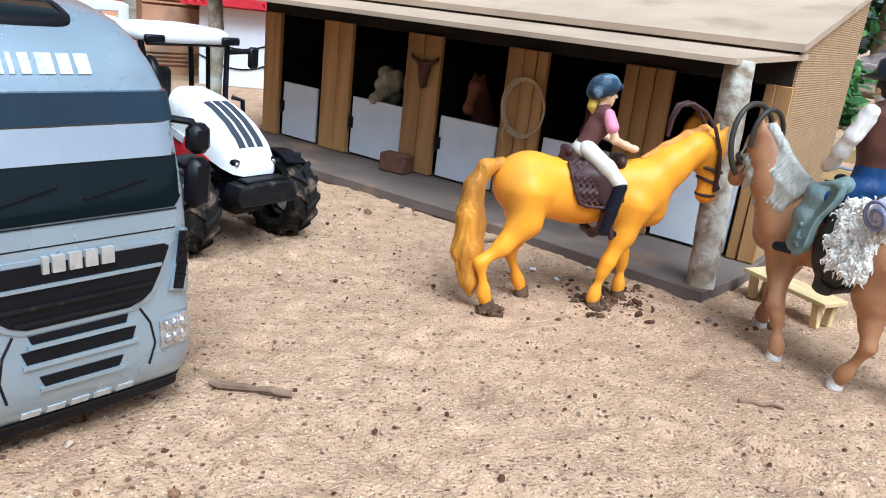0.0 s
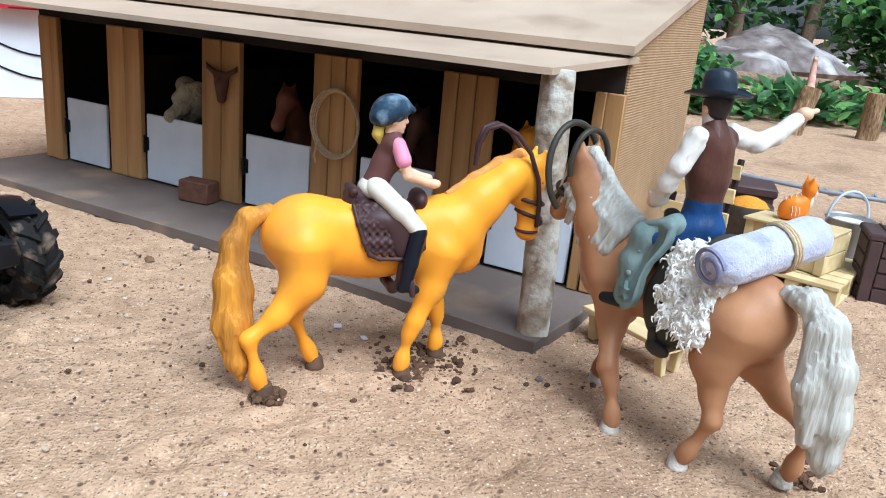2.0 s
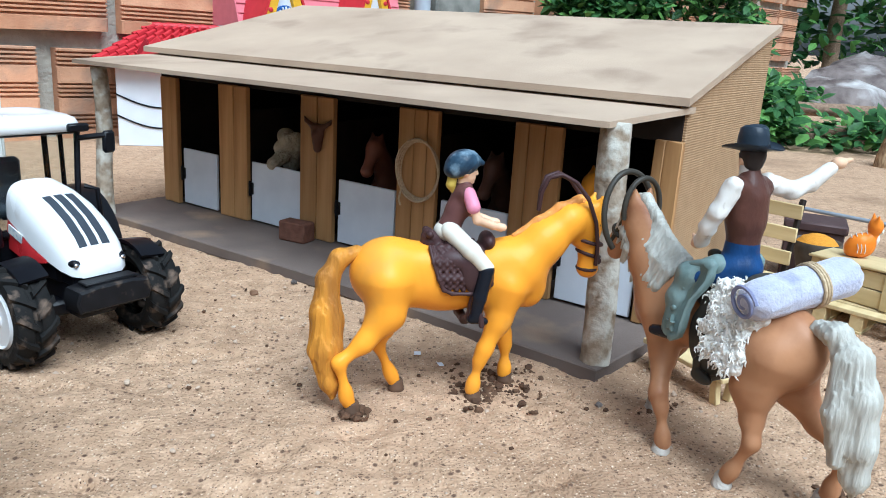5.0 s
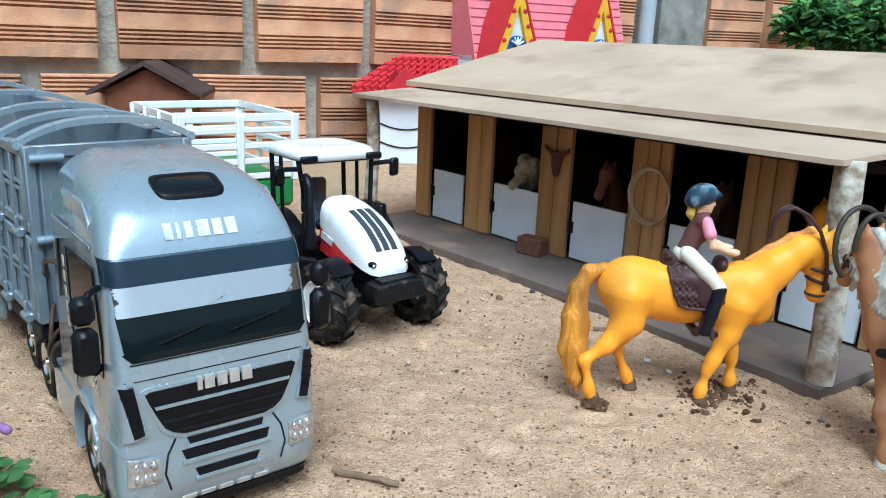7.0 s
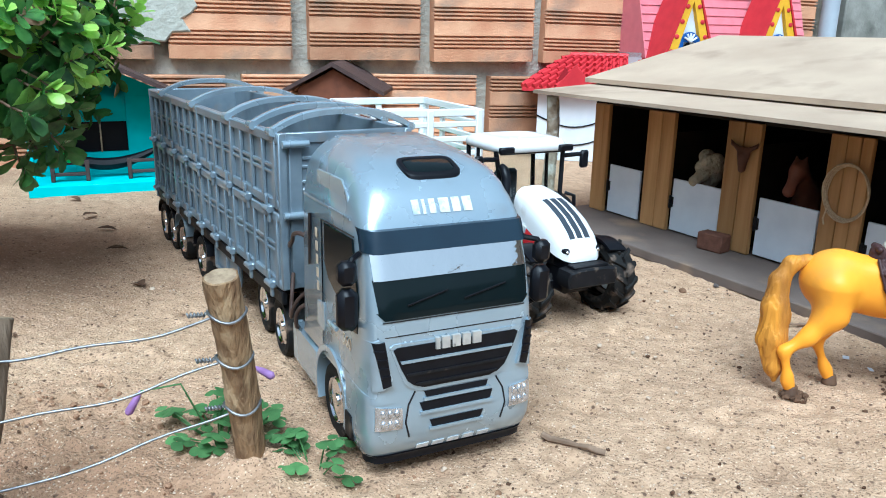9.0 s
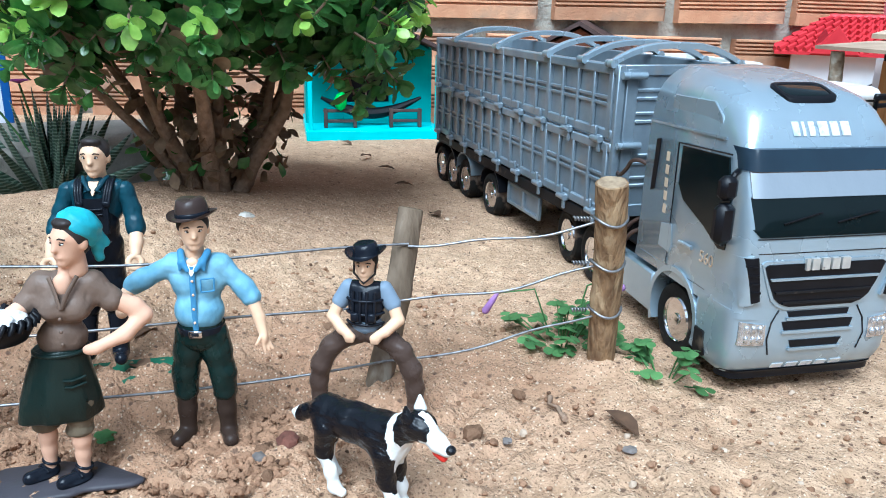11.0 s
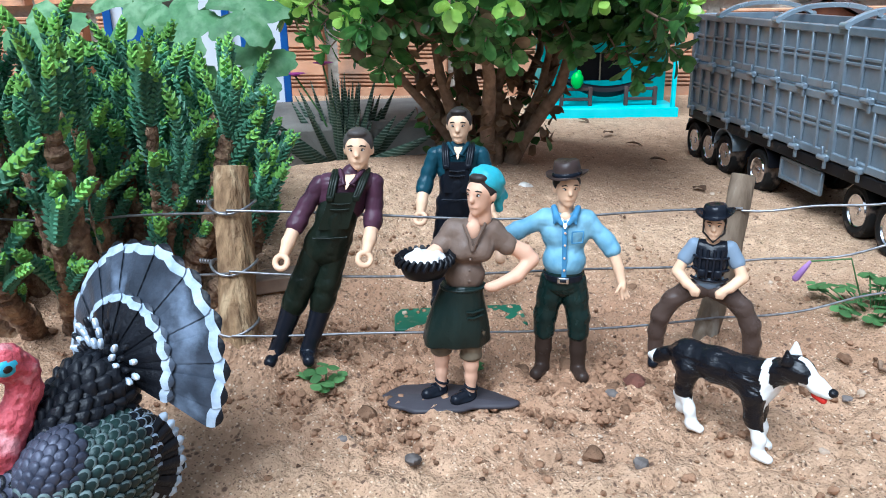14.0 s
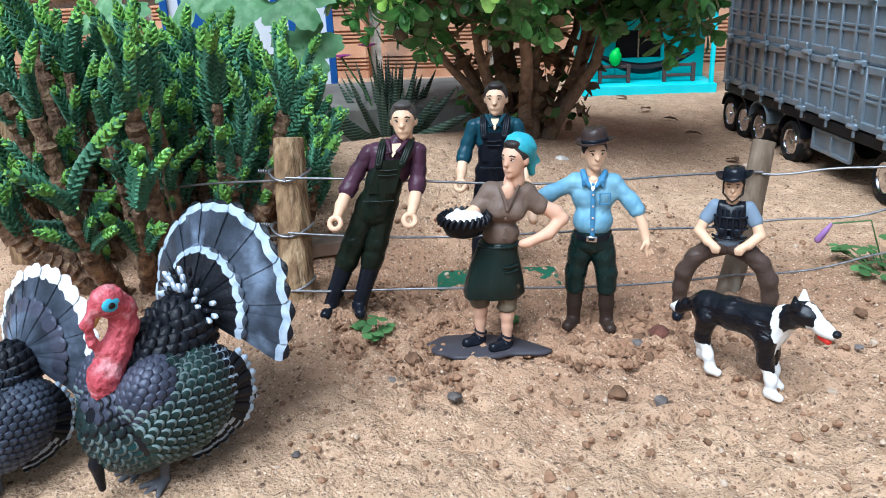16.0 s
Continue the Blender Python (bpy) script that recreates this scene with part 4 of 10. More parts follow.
TRAILER = pose(-0.223, 0.3585, 0, 0, 0, -37) @ MM
trailer = thing("toy_trailer", TRAILER, "grey plastic toy grain trailer with ribbed sides and roof bows", "toy trailer")
LONG, BASE, MID, TOP = 362.0, 52.0, 100.0, 146.0
m = Mesh()
m.box((-LONG / 2, 0, BASE + 2), (LONG, 84, 4), 0.5)
part("floor", m, SILVER_DARK, trailer)
for sd in (-1, 1):
    for lo, hi in ((BASE, MID - 1), (MID + 1, TOP)):
        m = Mesh()
        m.box((-LONG / 2, sd * 40, (lo + hi) / 2), (LONG - 2, 3, hi - lo), 0.5)
        panel = part("side_panel", m, SILVER_DARK, trailer)
        for z, dy, d, h, bv in ((lo + 3.0, 42.6, 3.0, 6, 0.8), (hi - 3.0, 42.6, 3.4, 6, 0.8), (lo + (hi - lo) * 0.46, 42.2, 1.8, 2.2, 0.4), (lo + (hi - lo) * 0.55, 42.2, 1.8, 2.2, 0.4)):
            m = Mesh()
            m.box((-LONG / 2, sd * dy, z), (LONG, d, h), bv)
            part("rail", m, SILVER_DARK, panel)
        for k in range(17):
            x = -5 - (LONG - 10) * k / 16
            wide = 5.0 if k % 4 == 0 else 2.6
            m = Mesh()
            m.box((0, 0, 0), (wide, 3.4 if k % 4 == 0 else 2.6, hi - lo - 2), 0.5)
            child_at("rib", m.data("rib", SILVER_DARK), panel, pose(x, sd * 42.9, (lo + hi) / 2))
    for k in range(9):
        x = -14 - (LONG - 28) * k / 8
        for z in (MID, BASE + 1):
            m = Mesh()
            m.box((0, 0, 0), (9, 4.5, 5), 1.0)
            m.lathe([(2.0, -5.5), (2.0, 5.5)], 10, 0, "x", (0, sd * 2.2, 0))
            m.box((-2.5, sd * 1.5, 5), (3, 2, 6), 0.5)
            m.box((2.5, sd * 1.5, -5), (3, 2, 6), 0.5)
            child_at("hinge", m.data("hinge", SILVER_DARK), trailer, pose(x, sd * 44.2, z))
for x, name in ((-1.5, "front_panel"), (-LONG + 1.5, "rear_panel")):
    fw = 1 if x > -10 else -1
    m = Mesh()
    m.box((x, 0, (BASE + TOP) / 2), (3, 84, TOP - BASE), 0.5)
    pn = part(name, m, SILVER_DARK, trailer)
    bits = [("rail", (x + fw * 1.5, 0, TOP - 3), (3, 88, 6.5)), ("rail", (x + fw * 1.5, 0, BASE + 4), (3, 86, 8))]
    for sd in (-1, 1):
        bits += [("upright", (x + fw * 1.8, sd * 41, (BASE + TOP) / 2), (4, 5, TOP - BASE)), ("upright", (x + fw * 1.8, sd * 33, (BASE + TOP) / 2), (2.6, 8, TOP - BASE - 4))]
    for z in (72, 86, 112, 126):
        bits += [("rib", (x + fw * 1.6, 0, z), (2, 58, 2.5)), ("rib", (x + fw * 1.6, 0, z + 5), (2, 58, 2.5))]
    for kind, c, size in bits:
        m = Mesh()
        m.box(c, size, 0.6)
        part(kind, m, SILVER_DARK, pn)
    for sd in (-1, 1):
        for z in (TOP - 6, MID - 2):
            m = Mesh()
            m.box((x + fw * 4, sd * 34, z), (4, 14, 4), 0.8)
            m.lathe([(2.2, -8), (2.2, 8)], 10, 0, "y", (x + fw * 6, sd * 34, z))
            part("latch", m, SILVER, pn)
for x in (-5, -42, -95, -192, -300):
    m = Mesh()
    arc = [(-45 + 90 * k / 16) for k in range(17)]
    rings = []
    for y in arc:
        z = TOP - 1 + 10.5 * (1 - (abs(y) / 45) ** 2.6)
        rings.append([Vector((x - 3, y, z)), Vector((x + 3, y, z)), Vector((x + 3, y, z + 3.2)), Vector((x + 1.5, y, z + 4)), Vector((x - 1.5, y, z + 4)), Vector((x - 3, y, z + 3.2))])
    m.rings(rings)
    for sd in (-1, 1):
        m.lathe([(2.6, -4), (2.6, 4)], 10, 0, "x", (x, sd * 45, TOP + 0.5))
    part("roof_bow", m, SILVER, trailer, "", 50)
m = Mesh()
for sd in (-1, 1):
    m.box((-LONG / 2, sd * 17, 42), (LONG - 10, 5, 16), 0.8)
    m.box((-LONG / 2, sd * 41, 46), (LONG - 4, 4, 9), 0.8)
for k in range(10):
    m.box((-20 - 36 * k, 0, 46), (4, 80, 6), 0.5)
m.box((-LONG - 4, 0, 34), (8, 78, 8), 1)
part("chassis", m, BLACK_DUSTY, trailer)
for sd in (-1, 1):
    m = Mesh()
    m.box((-138, sd * 38, 38), (62, 3, 3), 0.6)
    m.box((-138, sd * 38, 22), (62, 3, 3), 0.6)
    for x in (-168, -138, -108):
        m.box((x, sd * 38, 30), (3, 3, 18), 0.6)
    m.box((-138, sd * 36, 30), (58, 2, 14), 0.5)
    part("side_guard", m, SILVER_DARK, trailer)
    for x in (-203, -270, -308, -344):
        wheel(trailer, x, sd * 34, 19, 19, 16, sd, CHROME)
    for x0, x1 in ((-224, -180), (-292, -250), (-364, -296)):
        m = Mesh()
        c, r = (x0 + x1) / 2, (x1 - x0) / 2
        pts = [(c + r * math.cos(a), 26 + min(18, r * 0.8) * math.sin(a)) for a in np.linspace(0, math.pi, 14)]
        m.rings([[Vector((x, sd * 26, z)), Vector((x, sd * 43, z)), Vector((x * 1.0, sd * 43, z + 1.4)), Vector((x, sd * 26, z + 1.4))] for x, z in pts])
        part("mudguard", m, BLACK if x0 != -292 else SILVER_DARK, trailer)

# ---- toy farm tractor ----
TRACTOR_WHITE = surface("white_tractor_plastic", (0.80, 0.80, 0.80), (0.74, 0.74, 0.73), 0.25, 40, coat=0.2, stain=(0.62, 0.58, 0.54), stain_scale=50, stain_at=0.7)
TRACTOR_RED = surface("red_tractor_plastic", (0.50, 0.025, 0.03), (0.42, 0.02, 0.025), 0.28, 40, coat=0.2)
CLEAR = pane_glass("clear_cab_glass", (0.86, 0.92, 0.9))
DARK_GREY = surface("dark_grey_plastic", (0.05, 0.06, 0.075), (0.04, 0.047, 0.06), 0.4, 60)
TRACTOR = pose(-0.1165, 0.4945, 0, 0, 0, -40.5) @ MM
tractor = thing("toy_tractor", TRACTOR, "white and red plastic toy farm tractor with chunky tyres", "toy tractor")


def hood_section(x, w, z0, z1, crown=0.25, n=14):
    """A cross section of the bonnet: a rounded arch of width w from z0 to z1."""
    out = []
    for k in range(n + 1):
        t = math.pi * k / n
        out.append(Vector((x, w * math.copysign(abs(math.cos(t)) ** 0.55, math.cos(t)), z0 + (z1 - z0) * abs(math.sin(t)) ** 0.6)))
    return out


m = Mesh()
HOOD = ((-46, 17, 70, 91), (-30, 19, 66, 88.5), (-12, 20, 60, 83), (2, 19.5, 55, 76.5), (13, 18, 51.5, 68.5), (20, 15.5, 49.5, 60.5), (24, 11, 48.5, 53))
m.rings([hood_section(*h) for h in HOOD])
hood = part("bonnet", m, TRACTOR_WHITE, tractor, "white sloping bonnet", 60)
for y in (-6.5, 0, 6.5):
    m = Mesh()
    rows = []
    for x in np.linspace(-20, 17, 12):
        zc = [lerp_table(tuple((h[0], h[k]) for h in HOOD), x) for k in (1, 2, 3)]

        def top(yy):
            c = min(0.99, abs(yy) / zc[0]) ** (1 / 0.55)
            return zc[1] + (zc[2] - zc[1]) * (1 - c * c) ** 0.3
        sp = 2.3
        rows.append([Vector((x, y - sp, top(y - sp) + 0.3)), Vector((x, y + sp, top(y + sp) + 0.3)), Vector((x, y + sp, top(y + sp) - 0.5)), Vector((x, y - sp, top(y - sp) - 0.5))])
    m.rings(rows)
    part("stripe", m, DARK_GREY, hood, "dark grey bonnet stripe")
m = Mesh()
m.rings([hood_section(x, w + 0.7, z0 - k, z0 + j) for (x, w, z0, z1), k, j in zip(HOOD[:4], (18, 15, 9, 1), (10, 9, 6, 2))])
part("bonnet_side", m, TRACTOR_RED, tractor, "red bonnet flank")
for sd in (-1, 1):
    m = Mesh()
    m.box((-31, sd * 19.9, 64), (15, 0.8, 5.5), 0.2, 0, pose(0, 0, 0, 0, 14, 0))
    part("maker_print", m, PALE_PRINT, tractor, "pale printed block on red flank")
for sd in (-1, 1):
    m = Mesh()
    m.ball((18.0, sd * 13.0, 56.0), (4.2, 3.2, 2.6), 12)
    lamp = part("headlamp", m, BLACK, tractor, "dark oval headlamp", 70)
    m = Mesh()
    m.ball((21.4, sd * 13.4, 55.4), (1.2, 1.8, 1.6), 10)
    part("lens", m, CHROME, lamp)
m = Mesh()
m.box((-4, 0, 36), (46, 26, 26), 3)
m.box((-50, 0, 34), (60, 34, 28), 3)
m.box((10, 0, 47), (20, 28, 10), 1.5)
m.box((-18, 0, 50), (48, 32, 16), 2)
m.box((0, 0, 27.5), (12, 66, 9), 2)
m.box((-85, 0, 36), (14, 70, 14), 2)
part("chassis", m, BLACK, tractor)
m = Mesh()
m.prism([(-20, 33), (20, 33), (22, 39), (20, 45), (10, 46.5), (-10, 46.5), (-20, 45), (-22, 39)], 16, "yz", 20, bevel=1.2)
m.box((28, 0, 47), (9, 30, 2), 0.6)
part("front_weight", m, BLACK_DUSTY, tractor, "black front weight block")
for sd in (-1, 1):
    wheel(tractor, 0, sd * 38, 28, 26.5, 21, sd, TRACTOR_WHITE, lugs=14)
    wheel(tractor, -86, sd * 42, 36, 34.5, 26, sd, TRACTOR_WHITE, lugs=16)
    m = Mesh()
    rows = []
    for a in np.linspace(0.95, 2.1, 9):
        rr = 31.5
        rows.append([Vector((rr * math.cos(a), sd * 27, 27 + rr * math.sin(a))), Vector((rr * math.cos(a), sd * 42, 25.5 + rr * math.sin(a))), Vector(((rr - 2) * math.cos(a), sd * 42, 25.5 + (rr - 2) * math.sin(a))), Vector(((rr - 2) * math.cos(a), sd * 27, 27 + (rr - 2) * math.sin(a)))])
    m.rings(rows if sd > 0 else [r[::-1] for r in rows])
    part("front_mudguard", m, BLACK, tractor)
    m = Mesh()
    rows = []
    for a in np.linspace(0.1, 2.9, 14):
        rr = 41
        rows.append([Vector((-86 + rr * math.cos(a), sd * 24, 36 + rr * math.sin(a))), Vector((-86 + rr * math.cos(a), sd * 54, 34 + rr * math.sin(a))), Vector((-86 + (rr - 3) * math.cos(a), sd * 54, 34 + (rr - 3) * math.sin(a))), Vector((-86 + (rr - 3) * math.cos(a), sd * 24, 36 + (rr - 3) * math.sin(a)))])
    m.rings(rows if sd > 0 else [r[::-1] for r in rows])
    part("rear_mudguard", m, BLACK, tractor, "black rear mudguard")
    # cab pillars, door rail and mirror
    m = Mesh()
    m.tube([(-44, sd * 24, 58), (-52, sd * 31, 118)], 1.9, 8)
    m.tube([(-50, sd * 30, 62), (-78, sd * 32, 66), (-92, sd * 31, 80), (-94, sd * 31, 118)], 1.9, 8)
    m.tube([(-74, sd * 32.5, 66), (-76, sd * 32.5, 118)], 1.5, 8)
    m.tube([(-42, sd * 28, 84), (-38, sd * 34, 82), (-38, sd * 36, 60), (-42, sd * 34, 54)], 1.6, 8)
    part("cab_frame", m, BLACK, tractor)
    m = Mesh()
    m.tube([(-50, sd * 30, 112), (-48, sd * 42, 113), (-47, sd * 46, 113)], 1.8, 8)
    m.box((-47, sd * 48.5, 109), (4, 8, 14), 1.5)
    part("mirror", m, BLACK, tractor, "black wing mirror")
for z, r in ((117, 2.0), (60, 2.0)):
    m = Mesh()
    m.tube([(-50 if z > 100 else -44, -28, z), (-50 if z > 100 else -44, 28, z)], r, 8)
    part("cab_crossbar", m, BLACK, tractor)
m = Mesh()
m.rings([[Vector((x, y, z)) for x, y, z in ((-46, -25, 60), (-46, 25, 60), (-51.5, 29, 116), (-51.5, -29, 116))], [Vector((x, y, z)) for x, y, z in ((-45.2, -25, 60), (-45.2, 25, 60), (-50.7, 29, 116), (-50.7, -29, 116))]])
g = part("front_glass", m, CLEAR, tractor, "clear front window")
g.visible_shadow = False
m = Mesh()
top = []
for d, z in ((2, 117), (0, 118.5), (0, 122), (1.5, 124.5), (5, 126.2), (14, 127), (17, 126)):
    ring = []
    for k in range(32):
        t = 2 * math.pi * k / 32
        ring.append(Vector((-74 + (31 - d) * math.copysign(abs(math.cos(t)) ** 0.4, math.cos(t)), (33.5 - d) * math.copysign(abs(math.sin(t)) ** 0.4, math.sin(t)), z)))
    top.append(ring)
m.rings(top)
roof = part("cab_roof", m, TRACTOR_WHITE, tractor, "white cab roof", 60)
for sd in (-1, 1):
    m = Mesh()
    m.box((-43, sd * 27, 119.5), (4, 13, 5), 1)
    part("work_lamp", m, BLACK, roof, "black work lamp")
m = Mesh()
m.tube([(-40, -29, 56), (-40, -29, 66), (-39, -29, 68), (-39, -29, 100), (-43, -29, 106), (-46, -29, 107)], [6, 5.5, 4, 3.6, 3.4, 3], 12)
part("exhaust", m, BLACK, tractor, "tall black exhaust stack")
m = Mesh()
m.box((-76, 0, 68), (22, 24, 10), 3)
m.box((-86, 0, 84), (6, 22, 28), 3)
part("seat", m, DARK_GREY, tractor)
m = Mesh()
m.box((-48, 0, 52), (6, 52, 20), 2)
m.box((-60, 0, 46), (26, 60, 8), 2)
part("cab_floor", m, BLACK, tractor)
m = Mesh()
m.tube([(-56 + 3 * math.cos(a), 9 * math.cos(a + 1.57), 80 + 6 * math.sin(a + 1.57)) for a in np.linspace(0, 6.28, 17)], 1.0, 6)
m.tube([(-50, 0, 68), (-56, 0, 80)], 1.4, 6)
m.box((-48, 0, 70), (8, 26, 12), 3)
part("steering_wheel", m, BLACK, tractor)

# ---- toy livestock cart behind the tractor ----
CART_GREEN = surface("green_cart_plastic", (0.04, 0.20, 0.05), (0.03, 0.16, 0.04), 0.35, 60)
cart = thing("toy_cart", pose(-0.358, 0.728, 0, 0, 0, -43) @ MM, "green toy cart with white slatted plastic sides", "toy cart")
CL, CW, CB, CT = 150, 120, 62, 128
m = Mesh()
m.box((0, 0, CB - 12), (CL, CW - 8, 30), 4)
part("bed", m, CART_GREEN, cart, "green plastic cart bed")
for sd in (-1, 1):
    for z in (CB + 6, CB + 21, CB + 36, CB + 51, CT - 3):
        m = Mesh()
        m.box((0, sd * (CW / 2 - 2), z), (CL, 4, 8 if z > CT - 8 else 6), 1)
        part("slat", m, TRACTOR_WHITE, cart)
        m = Mesh()
        m.box((sd * (CL / 2 - 2), 0, z), (4, CW, 8 if z > CT - 8 else 6), 1)
        part("slat", m, TRACTOR_WHITE, cart)
    for k in range(4):
        m = Mesh()
        m.box((-CL / 2 + 4 + (CL - 8) * k / 3, sd * (CW / 2), (CB + CT) / 2), (7, 5, CT - CB), 1)
        part("upright", m, TRACTOR_WHITE, cart)
    for k in range(3):
        m = Mesh()
        m.box((sd * CL / 2, -CW / 2 + 4 + (CW - 8) * k / 2, (CB + CT) / 2), (5, 7, CT - CB), 1)
        part("upright", m, TRACTOR_WHITE, cart)
    wheel(cart, -20, sd * 50, 22, 22, 18, sd, TRACTOR_WHITE)

# ---- moulded toy figures: blended round forms skinned as one mesh each ----
def cone(a, b, ra, rb=None):
    return ("c", np.array(a, float), np.array(b, float), ra, ra if rb is None else rb)


def egg(c, r, rot=(0, 0, 0)):
    return ("e", np.array(c, float), np.array(r, float), np.array(Euler([radians(q) for q in rot]).to_matrix()))


def chain(pts, radii):
    return [cone(pts[i], pts[i + 1], radii[i], radii[i + 1]) for i in range(len(pts) - 1)]


def sculpt(mesh, prims, slot=0, blend=2.0, step=0.8, relief=None):
    """Adds the skin round the blended prims (millimetres) to the mesh."""
    los, his = [], []
    for p in prims:
        if p[0] == "c":
            r = max(p[3], p[4])
            los.append(np.minimum(p[1], p[2]) - r)
            his.append(np.maximum(p[1], p[2]) + r)
        else:
            r = np.abs(p[3]) @ p[2]
            los.append(p[1] - r)
            his.append(p[1] + r)
    pad = blend * 0.5 + 2 * step
    lo, hi = np.min(los, 0) - pad, np.max(his, 0) + pad
    n = np.ceil((hi - lo) / step).astype(int) + 1
    f = np.full(n, 50.0, np.float32)
    for p, a, b in zip(prims, los, his):
        i0 = np.maximum(0, np.floor((a - pad - blend - lo) / step).astype(int))
        i1 = np.minimum(n, np.ceil((b + pad + blend - lo) / step).astype(int) + 1)
        ax = [(lo[k] + step * np.arange(i0[k], i1[k])).astype(np.float32) for k in range(3)]
        X, Y, Z = np.meshgrid(*ax, indexing="ij")
        if p[0] == "c":
            d = p[2] - p[1]
            L2 = max(1e-9, float(d @ d))
            t = np.clip(((X - p[1][0]) * d[0] + (Y - p[1][1]) * d[1] + (Z - p[1][2]) * d[2]) / L2, 0, 1)
            q = np.sqrt((X - p[1][0] - t * d[0]) ** 2 + (Y - p[1][1] - t * d[1]) ** 2 + (Z - p[1][2] - t * d[2]) ** 2) - (p[3] + (p[4] - p[3]) * t)
        else:
            R = p[3]
            dx, dy, dz = X - p[1][0], Y - p[1][1], Z - p[1][2]
            u = [(R[0, k] * dx + R[1, k] * dy + R[2, k] * dz) / p[2][k] for k in range(3)]
            k0 = np.sqrt(u[0] ** 2 + u[1] ** 2 + u[2] ** 2)
            k1 = np.sqrt((u[0] / p[2][0]) ** 2 + (u[1] / p[2][1]) ** 2 + (u[2] / p[2][2]) ** 2)
            q = k0 * (k0 - 1) / np.maximum(k1, 1e-6)
        s = tuple(slice(i0[k], i1[k]) for k in range(3))
        g = f[s]
        h = np.clip(0.5 + 0.5 * (q - g) / blend, 0, 1)
        f[s] = q * (1 - h) + g * h - blend * h * (1 - h)
    if relief:
        ax = [lo[k] + step * np.arange(n[k]) for k in range(3)]
        X, Y, Z = np.meshgrid(*ax, indexing="ij")
        f = f + relief(X, Y, Z).astype(np.float32)
    sg = f < 0
    cnt = sum(sg[a:n[0] - 1 + a, b:n[1] - 1 + b, c:n[2] - 1 + c].astype(np.int8) for a in (0, 1) for b in (0, 1) for c in (0, 1))
    cells = np.argwhere((cnt > 0) & (cnt < 8))
    ids = np.full(n, -1, int)
    ids[tuple(cells.T)] = np.arange(len(cells))
    acc, num = np.zeros((len(cells), 3)), np.zeros(len(cells))
    cor = [(a, b, c) for a in (0, 1) for b in (0, 1) for c in (0, 1)]
    for a in cor:
        for k in range(3):
            if a[k] == 0:
                b = tuple(a[j] + (j == k) for j in range(3))
                fa, fb = f[tuple((cells + a).T)], f[tuple((cells + b).T)]
                on = (fa < 0) != (fb < 0)
                t = fa / np.where(on, fa - fb, 1)
                pt = cells + np.array(a) + np.where(np.arange(3) == k, 1, 0) * t[:, None]
                acc[on] += pt[on]
                num[on] += 1
    co = lo + step * acc / num[:, None]
    quads = []
    for k in range(3):
        u, w = (k + 1) % 3, (k + 2) % 3
        sl0, sl1 = [slice(None)] * 3, [slice(None)] * 3
        sl0[k], sl1[k] = slice(0, -1), slice(1, None)
        a, b = sg[tuple(sl0)], sg[tuple(sl1)]
        e = np.argwhere(a != b)
        e = e[(e[:, u] > 0) & (e[:, w] > 0)]
        du, dw = np.eye(3, dtype=int)[u], np.eye(3, dtype=int)[w]
        q = np.stack([ids[tuple((e - du - dw).T)], ids[tuple((e - dw).T)], ids[tuple(e.T)], ids[tuple((e - du).T)]], 1)
        flip = ~a[tuple(e.T)]
        q[flip] = q[flip][:, ::-1]
        quads.append(q)
    quads = np.concatenate(quads)
    quads = quads[(quads >= 0).all(1)]
    k = len(mesh.v)
    mesh.v += [tuple(p) for p in co.tolist()]
    mesh.f += [tuple(q) for q in (quads + k).tolist()]
    mesh.s += [slot] * len(quads)
    return mesh


def plastic(name, c, rough=0.38, dark=None, stain=None, at=0.66, ss=140, bump=0.00008, **kw):
    return surface(name, c, dark or tuple(q * 0.86 for q in c), rough, 110, bump, 900, stain=stain, stain_scale=ss, stain_at=at, **kw)


def cloth(name, c, rough=0.38, dark=None, **kw):
    """Painted clothing with moulded creases."""
    return surface(name, c, dark or tuple(q * 0.72 for q in c), rough, 130, 0.0007, 230, stretch=(1, 1, 0.6), **kw)


SKIN = plastic("painted_skin", (0.72, 0.43, 0.29), 0.42)
SKIN_PALE = plastic("painted_pale_skin", (0.78, 0.51, 0.33), 0.35)
EYE = plastic("painted_dark_dots", (0.02, 0.015, 0.012), 0.4)
HAIR = plastic("painted_dark_hair", (0.035, 0.028, 0.026), 0.4)
HAIR_GREY = plastic("painted_grey_brown_hair", (0.07, 0.06, 0.055), 0.45)
OLIVE = cloth("dark_green_overalls", (0.010, 0.015, 0.010), 0.3)
NAVY = cloth("dark_navy_overalls", (0.007, 0.009, 0.014), 0.3)
PLUM = cloth("plum_shirt", (0.075, 0.03, 0.05), 0.3, (0.04, 0.018, 0.03))
TEAL_SHIRT = cloth("dark_teal_shirt", (0.015, 0.065, 0.09), 0.3, (0.01, 0.03, 0.045))
SKY_SHIRT = cloth("light_blue_shirt", (0.24, 0.43, 0.54), 0.42, (0.13, 0.29, 0.42))
SHIRT_BAND = cloth("blue_shirt_front", (0.09, 0.26, 0.46), 0.4)
TROUSER = cloth("dark_green_trousers", (0.008, 0.026, 0.023), 0.26, (0.005, 0.014, 0.013), spec=0.3)
BOOT = plastic("brown_rubber_boot", (0.04, 0.026, 0.02), 0.25)
BOOT_BLACK = plastic("black_boot", (0.010, 0.012, 0.018), 0.2)
BLOUSE = cloth("taupe_blouse", (0.18, 0.125, 0.095), 0.4, (0.12, 0.085, 0.065))
SCARF = cloth("turquoise_headscarf", (0.08, 0.42, 0.50), 0.42)
